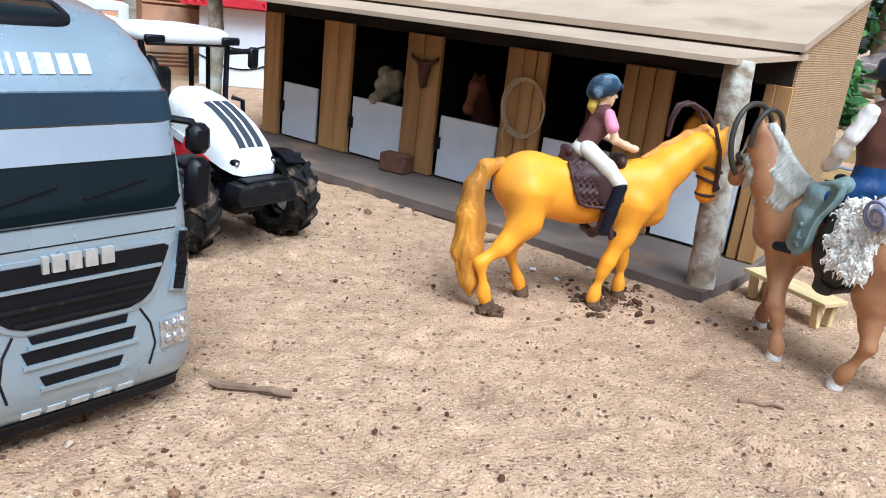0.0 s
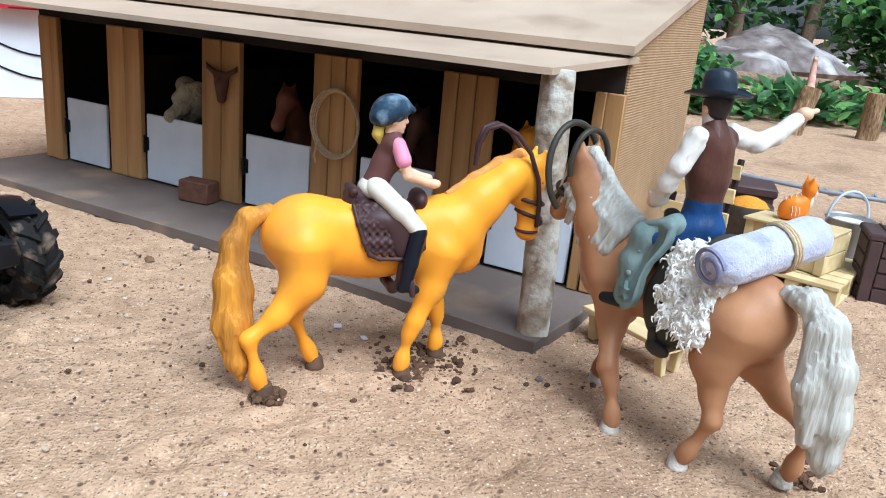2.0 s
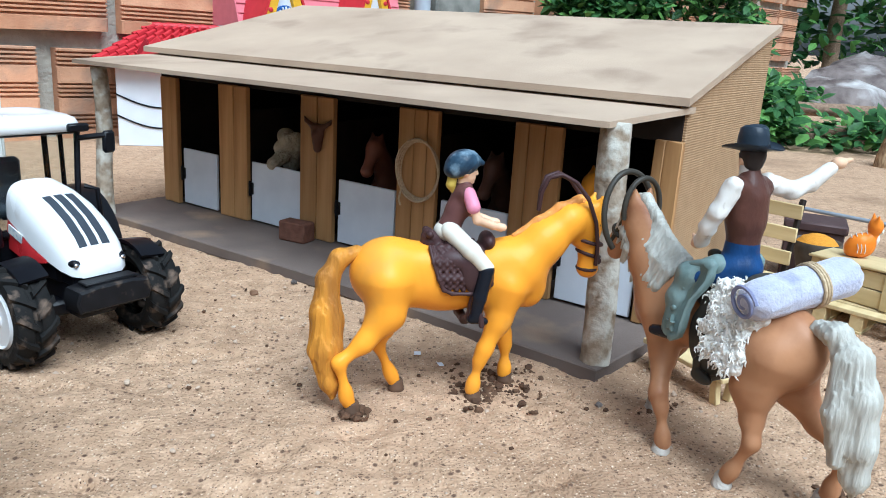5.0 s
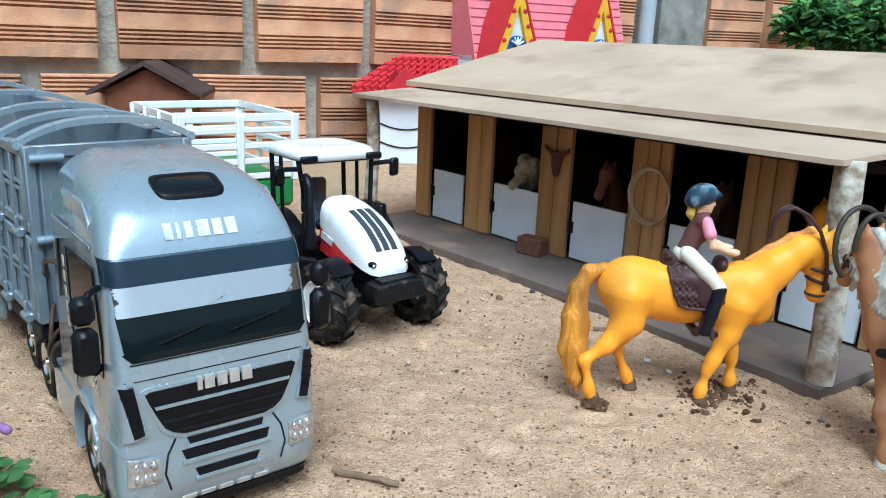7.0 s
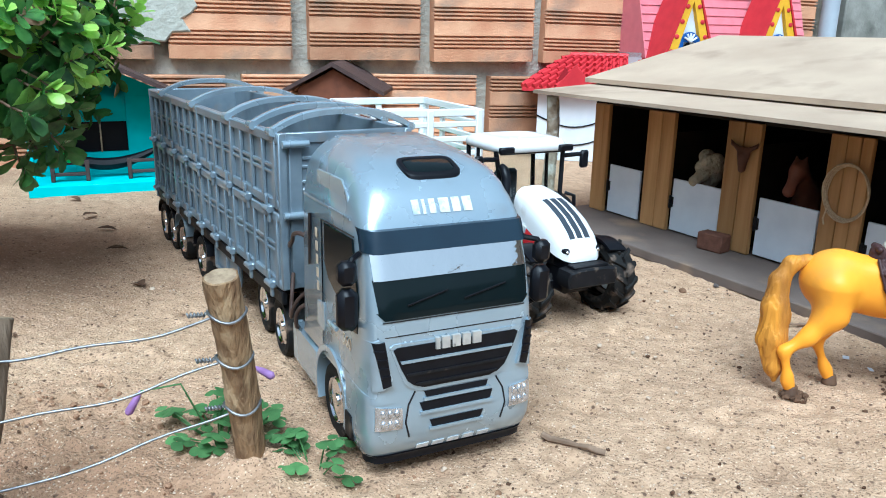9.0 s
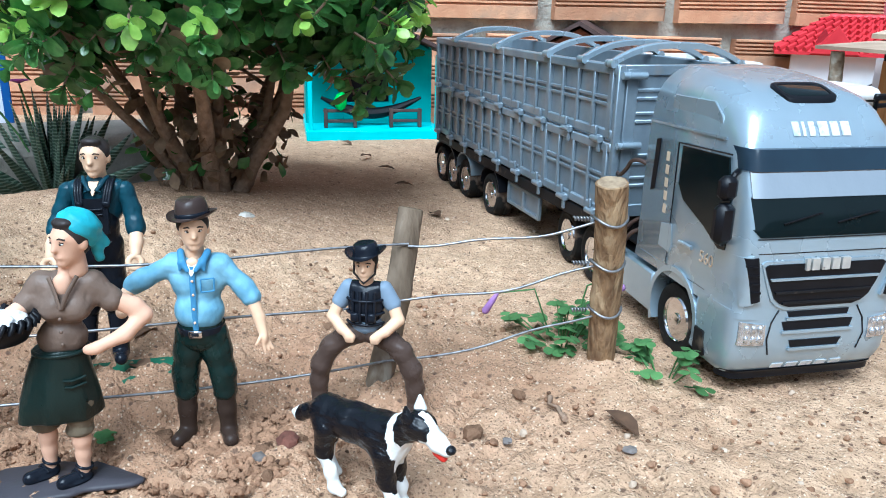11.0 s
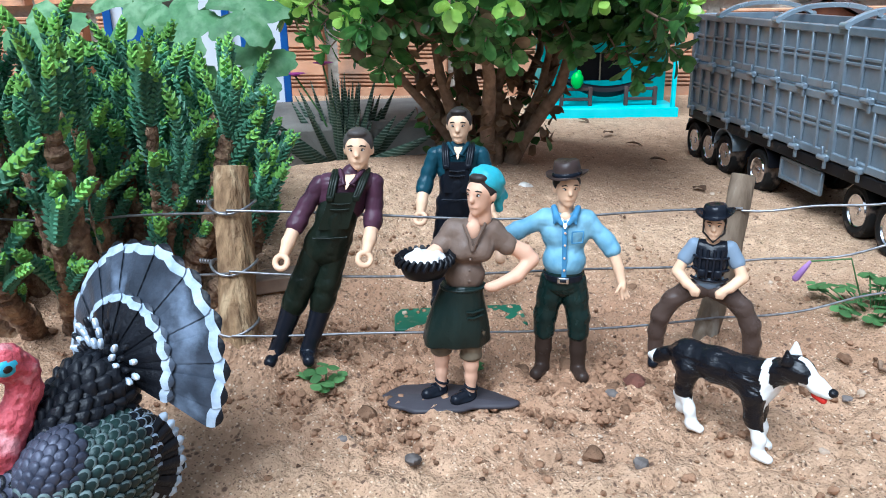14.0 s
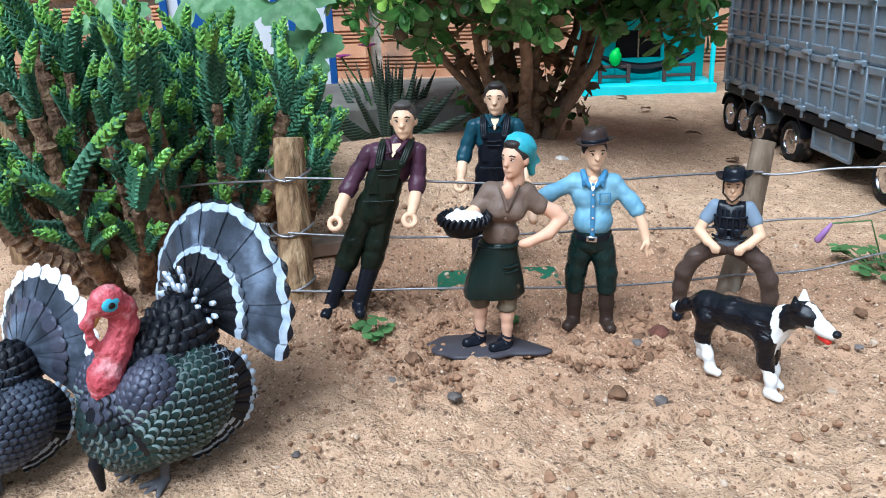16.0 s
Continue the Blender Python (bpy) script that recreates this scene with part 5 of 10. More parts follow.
SKIRT = cloth("black_green_skirt", (0.010, 0.022, 0.019), 0.3, spec=0.3)
KHAKI = cloth("khaki_shorts", (0.19, 0.15, 0.10), 0.45)
BASE_GREY = plastic("dark_grey_base", (0.055, 0.05, 0.058), 0.4)
WHITE_PAINT = plastic("white_paint", (0.78, 0.77, 0.75), 0.4)
LEATHER = cloth("brown_leather_paint", (0.105, 0.045, 0.033), 0.35, (0.07, 0.03, 0.022))
LEATHER_DARK = plastic("dark_saddle_brown", (0.058, 0.03, 0.03), 0.42)
PINK = plastic("pink_sleeve", (0.68, 0.26, 0.36), 0.4)
BREECHES = plastic("cream_breeches", (0.70, 0.66, 0.56), 0.4)
HELMET = plastic("blue_black_helmet", (0.045, 0.085, 0.13), 0.35, (0.012, 0.024, 0.045), stain=(0.17, 0.24, 0.30), at=0.6)
BLONDE = plastic("yellow_hair", (0.55, 0.40, 0.07), 0.45)
JEANS = cloth("blue_jeans", (0.018, 0.06, 0.18), 0.4, (0.012, 0.035, 0.1))
CHAPS = cloth("grey_green_chaps", (0.20, 0.265, 0.255), 0.4, (0.12, 0.165, 0.155))
HAT_BLUE = plastic("blue_black_hat", (0.025, 0.035, 0.05), 0.32)
SHIRT_SPOT = cloth("spotted_white_shirt", (0.74, 0.71, 0.66), 0.45, (0.62, 0.58, 0.52), stain=(0.35, 0.29, 0.24), stain_scale=280, stain_at=0.70)
HORSE_ORANGE = surface("orange_horse_plastic", (0.86, 0.37, 0.025), (0.78, 0.30, 0.02), 0.36, 25, 0.00005, 500, stain=(0.60, 0.27, 0.05), stain_scale=22, stain_at=0.6)
HORSE_TAIL = surface("orange_brown_tail", (0.62, 0.27, 0.03), (0.36, 0.15, 0.025), 0.45, 90, 0.0012, 330, stretch=(1.6, 1.6, 0.16), stain=(0.26, 0.11, 0.025), stain_scale=28, stain_at=0.62)
HOOF = plastic("dusty_dark_hoof", (0.13, 0.075, 0.045), 0.6, (0.07, 0.04, 0.025))
HORSE_TAN = surface("tan_horse_plastic", (0.46, 0.24, 0.12), (0.38, 0.185, 0.09), 0.38, 25, 0.00006, 500, stain=(0.25, 0.105, 0.05), stain_scale=24, stain_at=0.56)
MANE = surface("silver_grey_mane", (0.56, 0.55, 0.49), (0.37, 0.35, 0.30), 0.5, 150, 0.0012, 330, stretch=(1.6, 1.6, 0.2))
HOOF_WHITE = plastic("pale_hoof", (0.66, 0.61, 0.54), 0.6, (0.30, 0.26, 0.21), bump=0.0008)
DARK_TACK = plastic("dark_olive_tack", (0.05, 0.045, 0.036), 0.4)
FLEECE = surface("white_fleece", (0.86, 0.83, 0.77), (0.76, 0.72, 0.64), 0.95, 140, 0.0012, 520, sheen=0.6)
FELT = surface("grey_blue_felt", (0.50, 0.51, 0.62), (0.40, 0.41, 0.53), 0.95, 170, 0.0006, 900, sheen=0.6, stain=(0.30, 0.31, 0.44), stain_scale=90, stain_at=0.62)
DOG_BLACK = surface("glossy_black_coat", (0.005, 0.006, 0.009), (0.004, 0.004, 0.006), 0.2, 60, 0.0011, 420, stretch=(0.35, 1, 1), spec=0.35)
DOG_WHITE = surface("white_coat_paint", (0.80, 0.79, 0.76), (0.70, 0.69, 0.66), 0.42, 60, 0.0005, 330)
DOG_RED = plastic("red_mouth_paint", (0.55, 0.03, 0.02), 0.35)


def paint(m, f0, pick):
    """Repaints the faces from index f0 on: pick(x, y, z) gives a slot, or None to leave it."""
    for i in range(f0, len(m.f)):
        q = m.f[i]
        k = len(q)
        got = pick(sum(m.v[j][0] for j in q) / k, sum(m.v[j][1] for j in q) / k, sum(m.v[j][2] for j in q) / k)
        if got is not None:
            m.s[i] = got


def head_of(m, c, r, skin=0, hair=None, eyes=None, face=(0, -1), neck=1.55, white=None, crop=0.0):
    """A moulded head at c: skull, jaw, nose, ears, neck and short hair; face: the way it looks, in the ground plane."""
    c = np.array(c, float)
    fx, fy = face
    n = math.hypot(fx, fy)
    fv, sv, up = np.array((fx / n, fy / n, 0)), np.array((-fy / n, fx / n, 0)), np.array((0, 0, 1.0))
    deg = math.degrees(math.atan2(fy, fx)) + 90
    turn = Matrix.Rotation(radians(deg), 4, "Z")
    rot = (0, 0, deg)
    p = [egg(c + up * r * 0.22, (r * 0.84, r * 0.97, r * 1.0), rot), egg(c - up * r * 0.42 + fv * r * 0.22, (r * 0.66, r * 0.66, r * 0.78), rot),
         egg(c - up * r * 0.98 + fv * r * 0.56, (r * 0.3, r * 0.26, r * 0.24), rot), cone(c - up * r * 0.4 - fv * r * 0.12, c - up * r * neck - fv * r * 0.2, r * 0.5, r * 0.58)]
    p += [cone(c + fv * r * 0.86 + up * r * 0.2, c + fv * r * 1.02 - up * r * 0.2, r * 0.09, r * 0.15)]
    p += [egg(c + fv * r * 0.78 - up * r * 0.6, (r * 0.26, r * 0.14, r * 0.1), rot), egg(c + fv * r * 0.72 + up * r * 0.36, (r * 0.5, r * 0.2, r * 0.12), rot)]
    p += [egg(c + sv * r * 0.84 * k - up * r * 0.08 - fv * r * 0.1, (r * 0.13, r * 0.2, r * 0.28), rot) for k in (-1, 1)]
    sculpt(m, p, skin, r * 0.2, max(0.3, r * 0.065))
    if eyes is not None:
        for k in (-1, 1):
            e = c + fv * r * 0.83 + sv * k * r * 0.33 + up * r * 0.12
            if white is not None:
                m.ball(e, (r * 0.14, r * 0.1, r * 0.055), 10, white, turn)
            m.ball(e + fv * r * 0.045, (r * 0.085, r * 0.08, r * 0.07), 8, eyes, turn)
            m.tube([e + up * r * 0.10 - sv * k * r * 0.15 + fv * r * 0.06, e + up * r * 0.11 + fv * r * 0.07, e + up * r * 0.05 + sv * k * r * 0.16 - fv * r * 0.02], r * 0.03, 6, eyes)
            m.tube([e + up * r * 0.22 - sv * k * r * 0.2 + fv * r * 0.1, e + up * r * 0.29 + fv * r * 0.09, e + up * r * 0.22 + sv * k * r * 0.22 - fv * r * 0.06], r * 0.05, 6, eyes)
    if hair is not None:
        f0 = len(m.f)
        sculpt(m, [egg(c + up * r * 0.44 - fv * r * 0.16, (r * 0.93, r * 0.98, r * (0.95 - crop)), rot), egg(c - fv * r * 0.42 + up * r * 0.0, (r * 0.76, r * 0.62, r * 0.85), rot), egg(c + fv * r * 0.42 + up * r * (1.08 - crop), (r * 0.6, r * 0.42, r * 0.26), rot)]
               + [egg(c + sv * r * 0.74 * k + up * r * 0.3 - fv * r * 0.02, (r * 0.16, r * 0.3, r * 0.42), rot) for k in (-1, 1)], hair, r * 0.16, max(0.32, r * 0.07), lambda X, Y, Z: 0.07 * np.sin(X * 4 + Z * 2) * np.sin(Y * 3.3))


def hat_on(m, c, r, slot, tilt=(0, 0, 0), crown=0.9, brim=1.75, curl=0.18, pinch=0.2, band=None):
    """A felt hat: pinched crown on an upcurled brim."""
    R = Euler([radians(a) for a in tilt]).to_matrix()
    rings = []
    prof = [(brim, 0.06), (brim * 0.99, 0.0), (brim * 0.8, -0.06), (1.12, -0.02), (1.05, 0.12), (1.0, crown * 0.55), (0.9, crown * 0.9), (0.7, crown), (0.35, crown * 0.93), (0.05, crown * 0.9)]
    seg = 28
    for q, h in prof:
        ring = []
        for j in range(seg):
            t = 2 * math.pi * j / seg
            side = abs(math.sin(t))
            hh = h + (curl * side ** 2 * max(0, q - 1.1) * 1.6 if q > 1.1 else 0) - (pinch * (1 - side) * (0.5 if h > crown * 0.5 else 0))
            ring.append(Vector(c) + R @ Vector((q * r * math.cos(t) * 1.06, q * r * math.sin(t) * (0.92 if q > 1.1 else 0.95), hh * r)))
        rings.append(ring)
    under = [Vector(c) + R @ Vector((1.0 * r * math.cos(2 * math.pi * j / seg), 1.0 * r * math.sin(2 * math.pi * j / seg), -0.12 * r)) for j in range(seg)]
    m.rings([under, [p - R @ Vector((0, 0, 0.1 * r)) for p in rings[0]]] + rings, slot)
    if band is not None:
        m.rings([[Vector(c) + R @ Vector((q * r * math.cos(2 * math.pi * j / seg) * 1.07, q * r * math.sin(2 * math.pi * j / seg) * 0.97, h * r)) for j in range(seg)] for q, h in ((1.07, 0.02), (1.09, 0.06), (1.06, 0.26), (1.02, 0.3))], band)


def ring_hand(m, c, r, slot, axis=(0.3, -0.9, 0.3)):
    """A gripping hand, moulded as a ring."""
    ax = Vector(axis).normalized()
    a = ax.orthogonal().normalized()
    b = ax.cross(a)
    pts = [Vector(c) + (a * math.cos(t) + b * math.sin(t)) * r for t in np.linspace(0, 2 * math.pi, 13)[:-1]]
    sculpt(m, [cone(pts[i], pts[(i + 1) % 12], r * 0.42) for i in range(12)], slot, 0.5, 0.5)


def crease(X, Y, Z):
    """Folds of moulded clothing: slanting pulls and short wrinkles."""
    a = np.sin(0.75 * Z + 0.55 * X + 2.2 * np.sin(0.21 * X - 0.17 * Z) + 0.4 * Y)
    b = np.sin(0.9 * Z - 0.6 * X + 1.7 * np.sin(0.26 * Z + 0.2 * X) - 0.5 * Y)
    return 0.26 * np.clip(a - 0.45, 0, 1) + 0.26 * np.clip(b - 0.45, 0, 1) - 0.12 * np.clip(-a - 0.5, 0, 1)


def figure(name, m, mats, at, label, category="toy figure"):
    """One plain mesh in millimetres, set on the ground at (x, y, turn[, z])."""
    x, y, rz, *z = at
    return single(name, m, mats, pose(x, y, z[0] if z else lift(x, y), 0, 0, rz) @ MM, label, category, smooth=70)


# --- two farm hands in overalls, leaning on the fence ---
def farmhand(shirt, overall, hair, lean, name, at, label):
    m = Mesh()
    sx, bx = lean
    k = lambda x, y, z: (x + sx * z / 100, y + bx * z / 100, z)
    for sd in (-1, 1):
        fx = sd * 7.4
        sculpt(m, chain([k(fx, 0.6, 4), k(fx * 0.97, 0.8, 12), k(fx * 0.90, 0.7, 28)], [3.9, 4.1, 5.2]) + [cone(k(fx + sd * 0.3, -0.5, 3.0), k(fx + sd * 1.4, -6.8, 2.5), 3.5, 2.9), cone(k(fx, 2.2, 2.4), k(fx, 2.6, 2.2), 3.2, 3.0)], 3, 1.4, 0.6)
        sculpt(m, chain([k(fx * 0.88, 0.7, 26), k(fx * 0.86, 0.6, 29), k(fx * 0.76, 0.4, 37), k(fx * 0.60, 1, 50)], [5.4, 5.5, 5.8, 6.3]), 1, 2, 0.62, crease)
    sculpt(m, [cone(k(-4, 1, 51), k(4, 1, 51), 6.4), cone(k(0, 1, 54), k(0, 0.8, 66), 8.6, 8.2), egg(k(0, 1, 57), (10.6, 7.6, 7)), egg(k(0, -0.4, 68), (9.0, 7.4, 10.5))], 1, 3, 0.62, crease)
    sculpt(m, [egg(k(0, 1.4, 75), (11.2, 7.3, 11)), cone(k(-8.6, 1, 82.6), k(8.6, 1, 82.6), 4.7), cone(k(0, 0.5, 83), k(0, 0.5, 87.4), 5.0, 3.5)], 2, 3, 0.62, crease)
    m.rings([[k(x, -7.9 + 0.02 * (x * x) * 0.6 + d, z) for x, z in ((-6.6, 64), (6.6, 64), (6.2, 79), (5.4, 80), (-5.4, 80), (-6.2, 79))] for d in (0.9, -0.5)], 1)
    for z, h in ((75.5, 8.2), (73, 8.2), (60.5, 15)):
        m.tube([k(-h / 2, -8.5, z), k(0, -8.9, z - 0.2), k(h / 2, -8.5, z)], 0.42, 6, 1)
    for sd in (-1, 1):
        strap = [k(sd * 5.6, -7.9, 78), k(sd * 6.2, -6.8, 82.5), k(sd * 6.6, -3.6, 86.8), k(sd * 6.6, 1, 88.0), k(sd * 6, 6, 85.5), k(sd * 5, 8.4, 76)]
        for off in (-1.1, 0, 1.1):
            m.tube([(p[0] + off, p[1], p[2]) for p in strap], 0.85, 6, 1)
        m.box(k(sd * 5.7, -8.4, 77.6), (3.2, 1.0, 2.6), 0.4, 1)
        arm = [k(sd * 12.0, 1, 82), k(sd * 15.0, 0, 73), k(sd * 17.0, -2.6, 65.5)]
        sculpt(m, chain(arm, [4.3, 3.9, 3.9]) + [cone(k(sd * 16.6, -2.2, 67), k(sd * 17.1, -3.4, 64.6), 4.3, 4.1)], 2, 1.6, 0.58, crease)
        sculpt(m, chain([k(sd * 17.1, -3.2, 65), k(sd * 17.8, -8, 59), k(sd * 18, -11.2, 55)], [3.1, 2.9, 2.3]), 0, 1.2, 0.55)
        ring_hand(m, k(sd * 18, -13.6, 52), 2.9, 0, (0.25 * sd, -0.85, 0.45))
        m.tube([k(sd * 5.2, -0.5, 88.4), k(sd * 4.2, -4.0, 87.4), k(sd * 1.4, -6.6, 83.4), k(sd * 3.6, -7.0, 82.8)], [1.0, 1.2, 1.0, 0.6], 6, 2)
    m.rings([[k(x, y, z) for x, y, z in ((-2.2, -5.2, 87), (2.2, -5.2, 87), (0.2, -7.6, 81.4), (-0.2, -7.6, 81.4))], [k(x, y, z) for x, y, z in ((-2.2, -3.2, 87), (2.2, -3.2, 87), (0.2, -5.6, 81.4), (-0.2, -5.6, 81.4))]], 0)
    head_of(m, k(0, 0, 97.2), 7.0, skin=0, hair=5, eyes=4, face=(-0.1, -1), white=6)
    return figure(name, m, [SKIN_PALE, overall, shirt, BOOT_BLACK, EYE, hair, WHITE_PAINT], at, label)


farmhand(PLUM, OLIVE, HAIR_GREY, (38, 8), "farmer_figure", (-0.3885, -0.0385, 52, 0.013), "plastic toy farmer in plum shirt and dark green overalls, leaning")
farmhand(TEAL_SHIRT, NAVY, HAIR, (5, 4), "farmer_figure", (-0.388, 0.064, 46, 0.012), "plastic toy farmer in dark teal shirt and navy overalls")

# --- woman with a bowl, on a dark base ---
m = Mesh()
pts = []
for k in range(48):
    a = 2 * math.pi * k / 48
    r = 1 + 0.05 * math.sin(3 * a + 1) + 0.035 * math.sin(9 * a) + 0.02 * math.sin(15 * a)
    tailx = 8 * max(0, math.cos(a - 0.0)) ** 6
    pts.append((-9 + (26 * r + tailx) * math.cos(a), -1 + (12.5 * r) * math.sin(a) - tailx * 0.9))
m.prism(pts, 2.6, "xy", 0, 6, bevel=0.9)
for fx, fy in ((-9, 1.5), (4, -4)):
    sculpt(m, [cone((fx + 1.4, fy + 1.4, 4.6), (fx - 5.5, fy - 3.5, 4.0), 2.5, 2.7), egg((fx - 2, fy - 1, 3.2), (6.2, 3.6, 1.2), (0, 0, 30))], 7, 1.0, 0.5)
    m.tube([(fx - 3.6, fy + 1.8, 5.0), (fx - 1.6, fy - 0.6, 7.6), (fx + 0.6, fy - 2.6, 5.0)], 0.8, 6, 7, True, 0.6)
    m.tube([(fx + 1.2 + 2.7 * math.cos(a), fy + 1.2 + 2.7 * math.sin(a), 8.2 - 0.8 * math.cos(a)) for a in np.linspace(0, 6.28, 15)], 0.6, 6, 7)
    sculpt(m, chain([(fx + 1, fy + 1, 5), (fx + 1.2, fy + 1.4, 13), (fx + 1.3, fy + 1.5, 19), (fx + 1.4, fy + 1.5, 26)], [2.1, 2.6, 3.2, 3.2]), 0, 1.5, 0.55)
    sculpt(m, chain([(fx + 1.3, fy + 1.6, 25), (fx + 1.8, fy + 1.8, 35)], [4.6, 5.6]) + [egg((fx + 1.2, fy + 1.6, 23.4), (5.0, 4.8, 2.0))], 5, 1.5, 0.6, crease)
rings = []
for z, hw, hd, ox in ((29.5, 14.2, 10.2, -1.6), (30.2, 14.8, 10.8, -1.6), (38, 13.6, 10.4, -1.4), (46, 11.6, 9.0, -1.0), (53, 9.6, 7.8, -0.4), (56, 9.2, 7.4, 0.2), (56.6, 8.4, 6.8, 0.2)):
    rings.append([Vector((ox + hw * (1 + 0.05 * math.sin(5 * t + 1) * (56 - z) / 26) * math.cos(t), hd * (1 + 0.06 * math.sin(7 * t) * (56 - z) / 26) * math.sin(t), z + 0.6 * math.sin(3 * t))) for t in (2 * math.pi * j / 48 for j in range(48))])
m.rings(rings, 4)
for z in (46, 43.4):
    m.tube([(1.5 + 0.2 * (50 - z), -9.0, z + 0.5), (5, -8.6, z), (9.4, -6.0, z + 0.6)], 0.6, 6, 4)
m.tube([(0.4 + 9.2 * math.cos(t), 7.4 * math.sin(t), 55.4) for t in np.linspace(0, 2 * math.pi, 33)], 0.9, 6, 4)
sculpt(m, [egg((1.2, 0, 60), (8.6, 6.6, 8)), egg((3.4, 0, 75), (10.4, 7.0, 9.5)), egg((0.2, -4.4, 72.5), (4.8, 4.2, 4.4)), egg((7.4, -4.4, 72), (4.8, 4.2, 4.4)), cone((-4.5, 1, 80.6), (11.6, 1, 80), 4.2), cone((-5, 1, 80), (-9.4, -1, 74), 4.2, 4.4), cone((12, 1, 79.6), (18.5, 0.2, 73.2), 4.2, 4.4)], 3, 2.6, 0.6, crease)
sculpt(m, chain([(-8.6, -0.6, 75), (-12.5, -4.6, 71.6), (-19, -9, 69.5), (-23, -11, 70)], [3.1, 3.0, 2.5, 2.4]) + [cone((4, -0.5, 82), (5.4, -0.5, 90), 3.2, 3.0), egg((3.4, -4.4, 81), (3.4, 2.4, 4.6))], 0, 1.5, 0.55)
sculpt(m, chain([(18, 0.2, 74), (26, 1, 69.5), (29, 0.4, 66.4), (23, -4, 61), (14.5, -6.8, 58)], [3.4, 3.3, 3.1, 2.8, 2.2]) + [egg((12.5, -7.2, 57.4), (3.4, 2, 2.2))], 0, 1.5, 0.55)
head_of(m, (6.4, -1, 96), 6.9, skin=0, hair=1, eyes=2, face=(-0.62, -0.8), white=10)
sculpt(m, [egg((8.6, 1.2, 101.4), (7.6, 7.4, 6.0), (0, 24, 0)), cone((13.2, 3, 99), (14.4, 4.4, 88), 2.8, 1.7), egg((12.4, 1.6, 97), (2.8, 4.0, 3.6)), cone((13, 4, 98), (17, 5.6, 93), 2.2, 1.2)], 8, 1.5, 0.5, lambda X, Y, Z: 0.16 * np.sin(Z * 1.5 + X * 1.1))
m.lathe([(5, 62.6), (8.4, 64), (10.4, 68), (11.2, 71.2), (10.4, 72.4), (9.4, 71)], 32, 9, "z", (-16, -9, 0))
for j in range(24):
    a = 2 * math.pi * j / 24
    m.tube([(-16 + 11.6 * math.cos(a), -9 + 11.6 * math.sin(a), 69.4), (-16 + 11.9 * math.cos(a + 0.08), -9 + 11.9 * math.sin(a + 0.08), 71.6), (-16 + 10.2 * math.cos(a + 0.16), -9 + 10.2 * math.sin(a + 0.16), 72.8)], 1.0, 6, 9)
rg = random.Random(4)
sculpt(m, [egg((-16, -9, 71.2), (8.8, 8.8, 2.4))] + [egg((-16 + 6 * rg.uniform(-1, 1), -9 + 6 * rg.uniform(-1, 1), 73), (1.5, 1.5, 1.0)) for a in range(22)], 10, 0.5, 0.55)
m.tube([(-0.6, -5.4, 84.6), (2.0, -8.2, 79), (3.2, -9.0, 74)], 1.0, 6, 3, True, 0.6)
m.tube([(8.6, -5.0, 84.6), (5.6, -8.0, 79), (3.6, -9.0, 74)], 1.0, 6, 3, True, 0.6)
for z in (60, 65, 70):
    m.ball((2.8, -7.4 - 0.1 * (z - 60), z), (0.7, 0.6, 0.7), 6, 3)
m.v = [(x + 0.05 * max(0, z - 25), y, z) for x, y, z in m.v]
figure("woman_figure", m, [SKIN, HAIR, EYE, BLOUSE, SKIRT, KHAKI, BASE_GREY, BOOT_BLACK, SCARF, BLACK, WHITE_PAINT], (-0.3235, 0.0095, 48), "painted plastic toy woman in turquoise headscarf carrying a bowl")

# --- farmer in a hat and light blue shirt ---
m = Mesh()
for sd, fx in ((-1, -9), (1, 8.5)):
    sculpt(m, chain([(fx, 1, 4), (fx * 0.96, 1, 14), (fx * 0.93, 1, 25)], [3.5, 3.9, 4.6]) + [cone((fx, 0, 3), (fx + sd * 2.4, -6.5, 2.6), 3.5, 3.2), cone((fx, 2.2, 2.4), (fx, 2.8, 2.2), 3.0, 2.8)], 4, 1.6, 0.6)
    sculpt(m, chain([(fx * 0.94, 1, 23), (fx * 0.9, 0.8, 32), (fx * 0.66, 1, 42), (fx * 0.5, 1, 50)], [5.2, 5.4, 6.2, 6.8]), 3, 2.2, 0.6, crease)
sculpt(m, [cone((-4.0, 1, 49), (4.0, 1, 49), 6.6), cone((0, 1, 51), (0, 1, 54.4), 8.9)], 3, 2.5, 0.65, crease)
sculpt(m, [egg((0, 0, 61), (10.2, 8.8, 9.5)), egg((0, 1, 74.5), (11.4, 7.4, 10.5)), cone((-8.5, 1.5, 81.2), (8.5, 1.5, 81.2), 4.6), cone((-10, 1.5, 80.6), (-22, 1, 74.5), 4.2, 3.9), cone((-22, 1, 74.5), (-26.5, 2, 71.4), 4.2, 4.3), cone((10, 1.5, 80.6), (18.5, 0.4, 71.5), 4.2, 3.8), cone((18.5, 0.4, 71.5), (21.6, -0.6, 67.4), 4.0, 4.3)], 2, 2.6, 0.6, crease)
sculpt(m, chain([(21.5, -0.8, 68), (25, -3, 59), (26.5, -5, 53.6)], [2.9, 2.5, 2.0]) + [egg((27.4, -5.6, 51), (1.5, 2.2, 3.2))] + [cone((26.6 + 0.9 * j, -6.6 + 0.9 * j, 49.5), (27.6 + 1.4 * j, -7.2 + 0.9 * j, 45 + 0.4 * j), 0.8, 0.6) for j in range(3)] + [cone((26, -7, 52), (24.4, -8.4, 49), 0.9, 0.7)], 0, 0.7, 0.45)
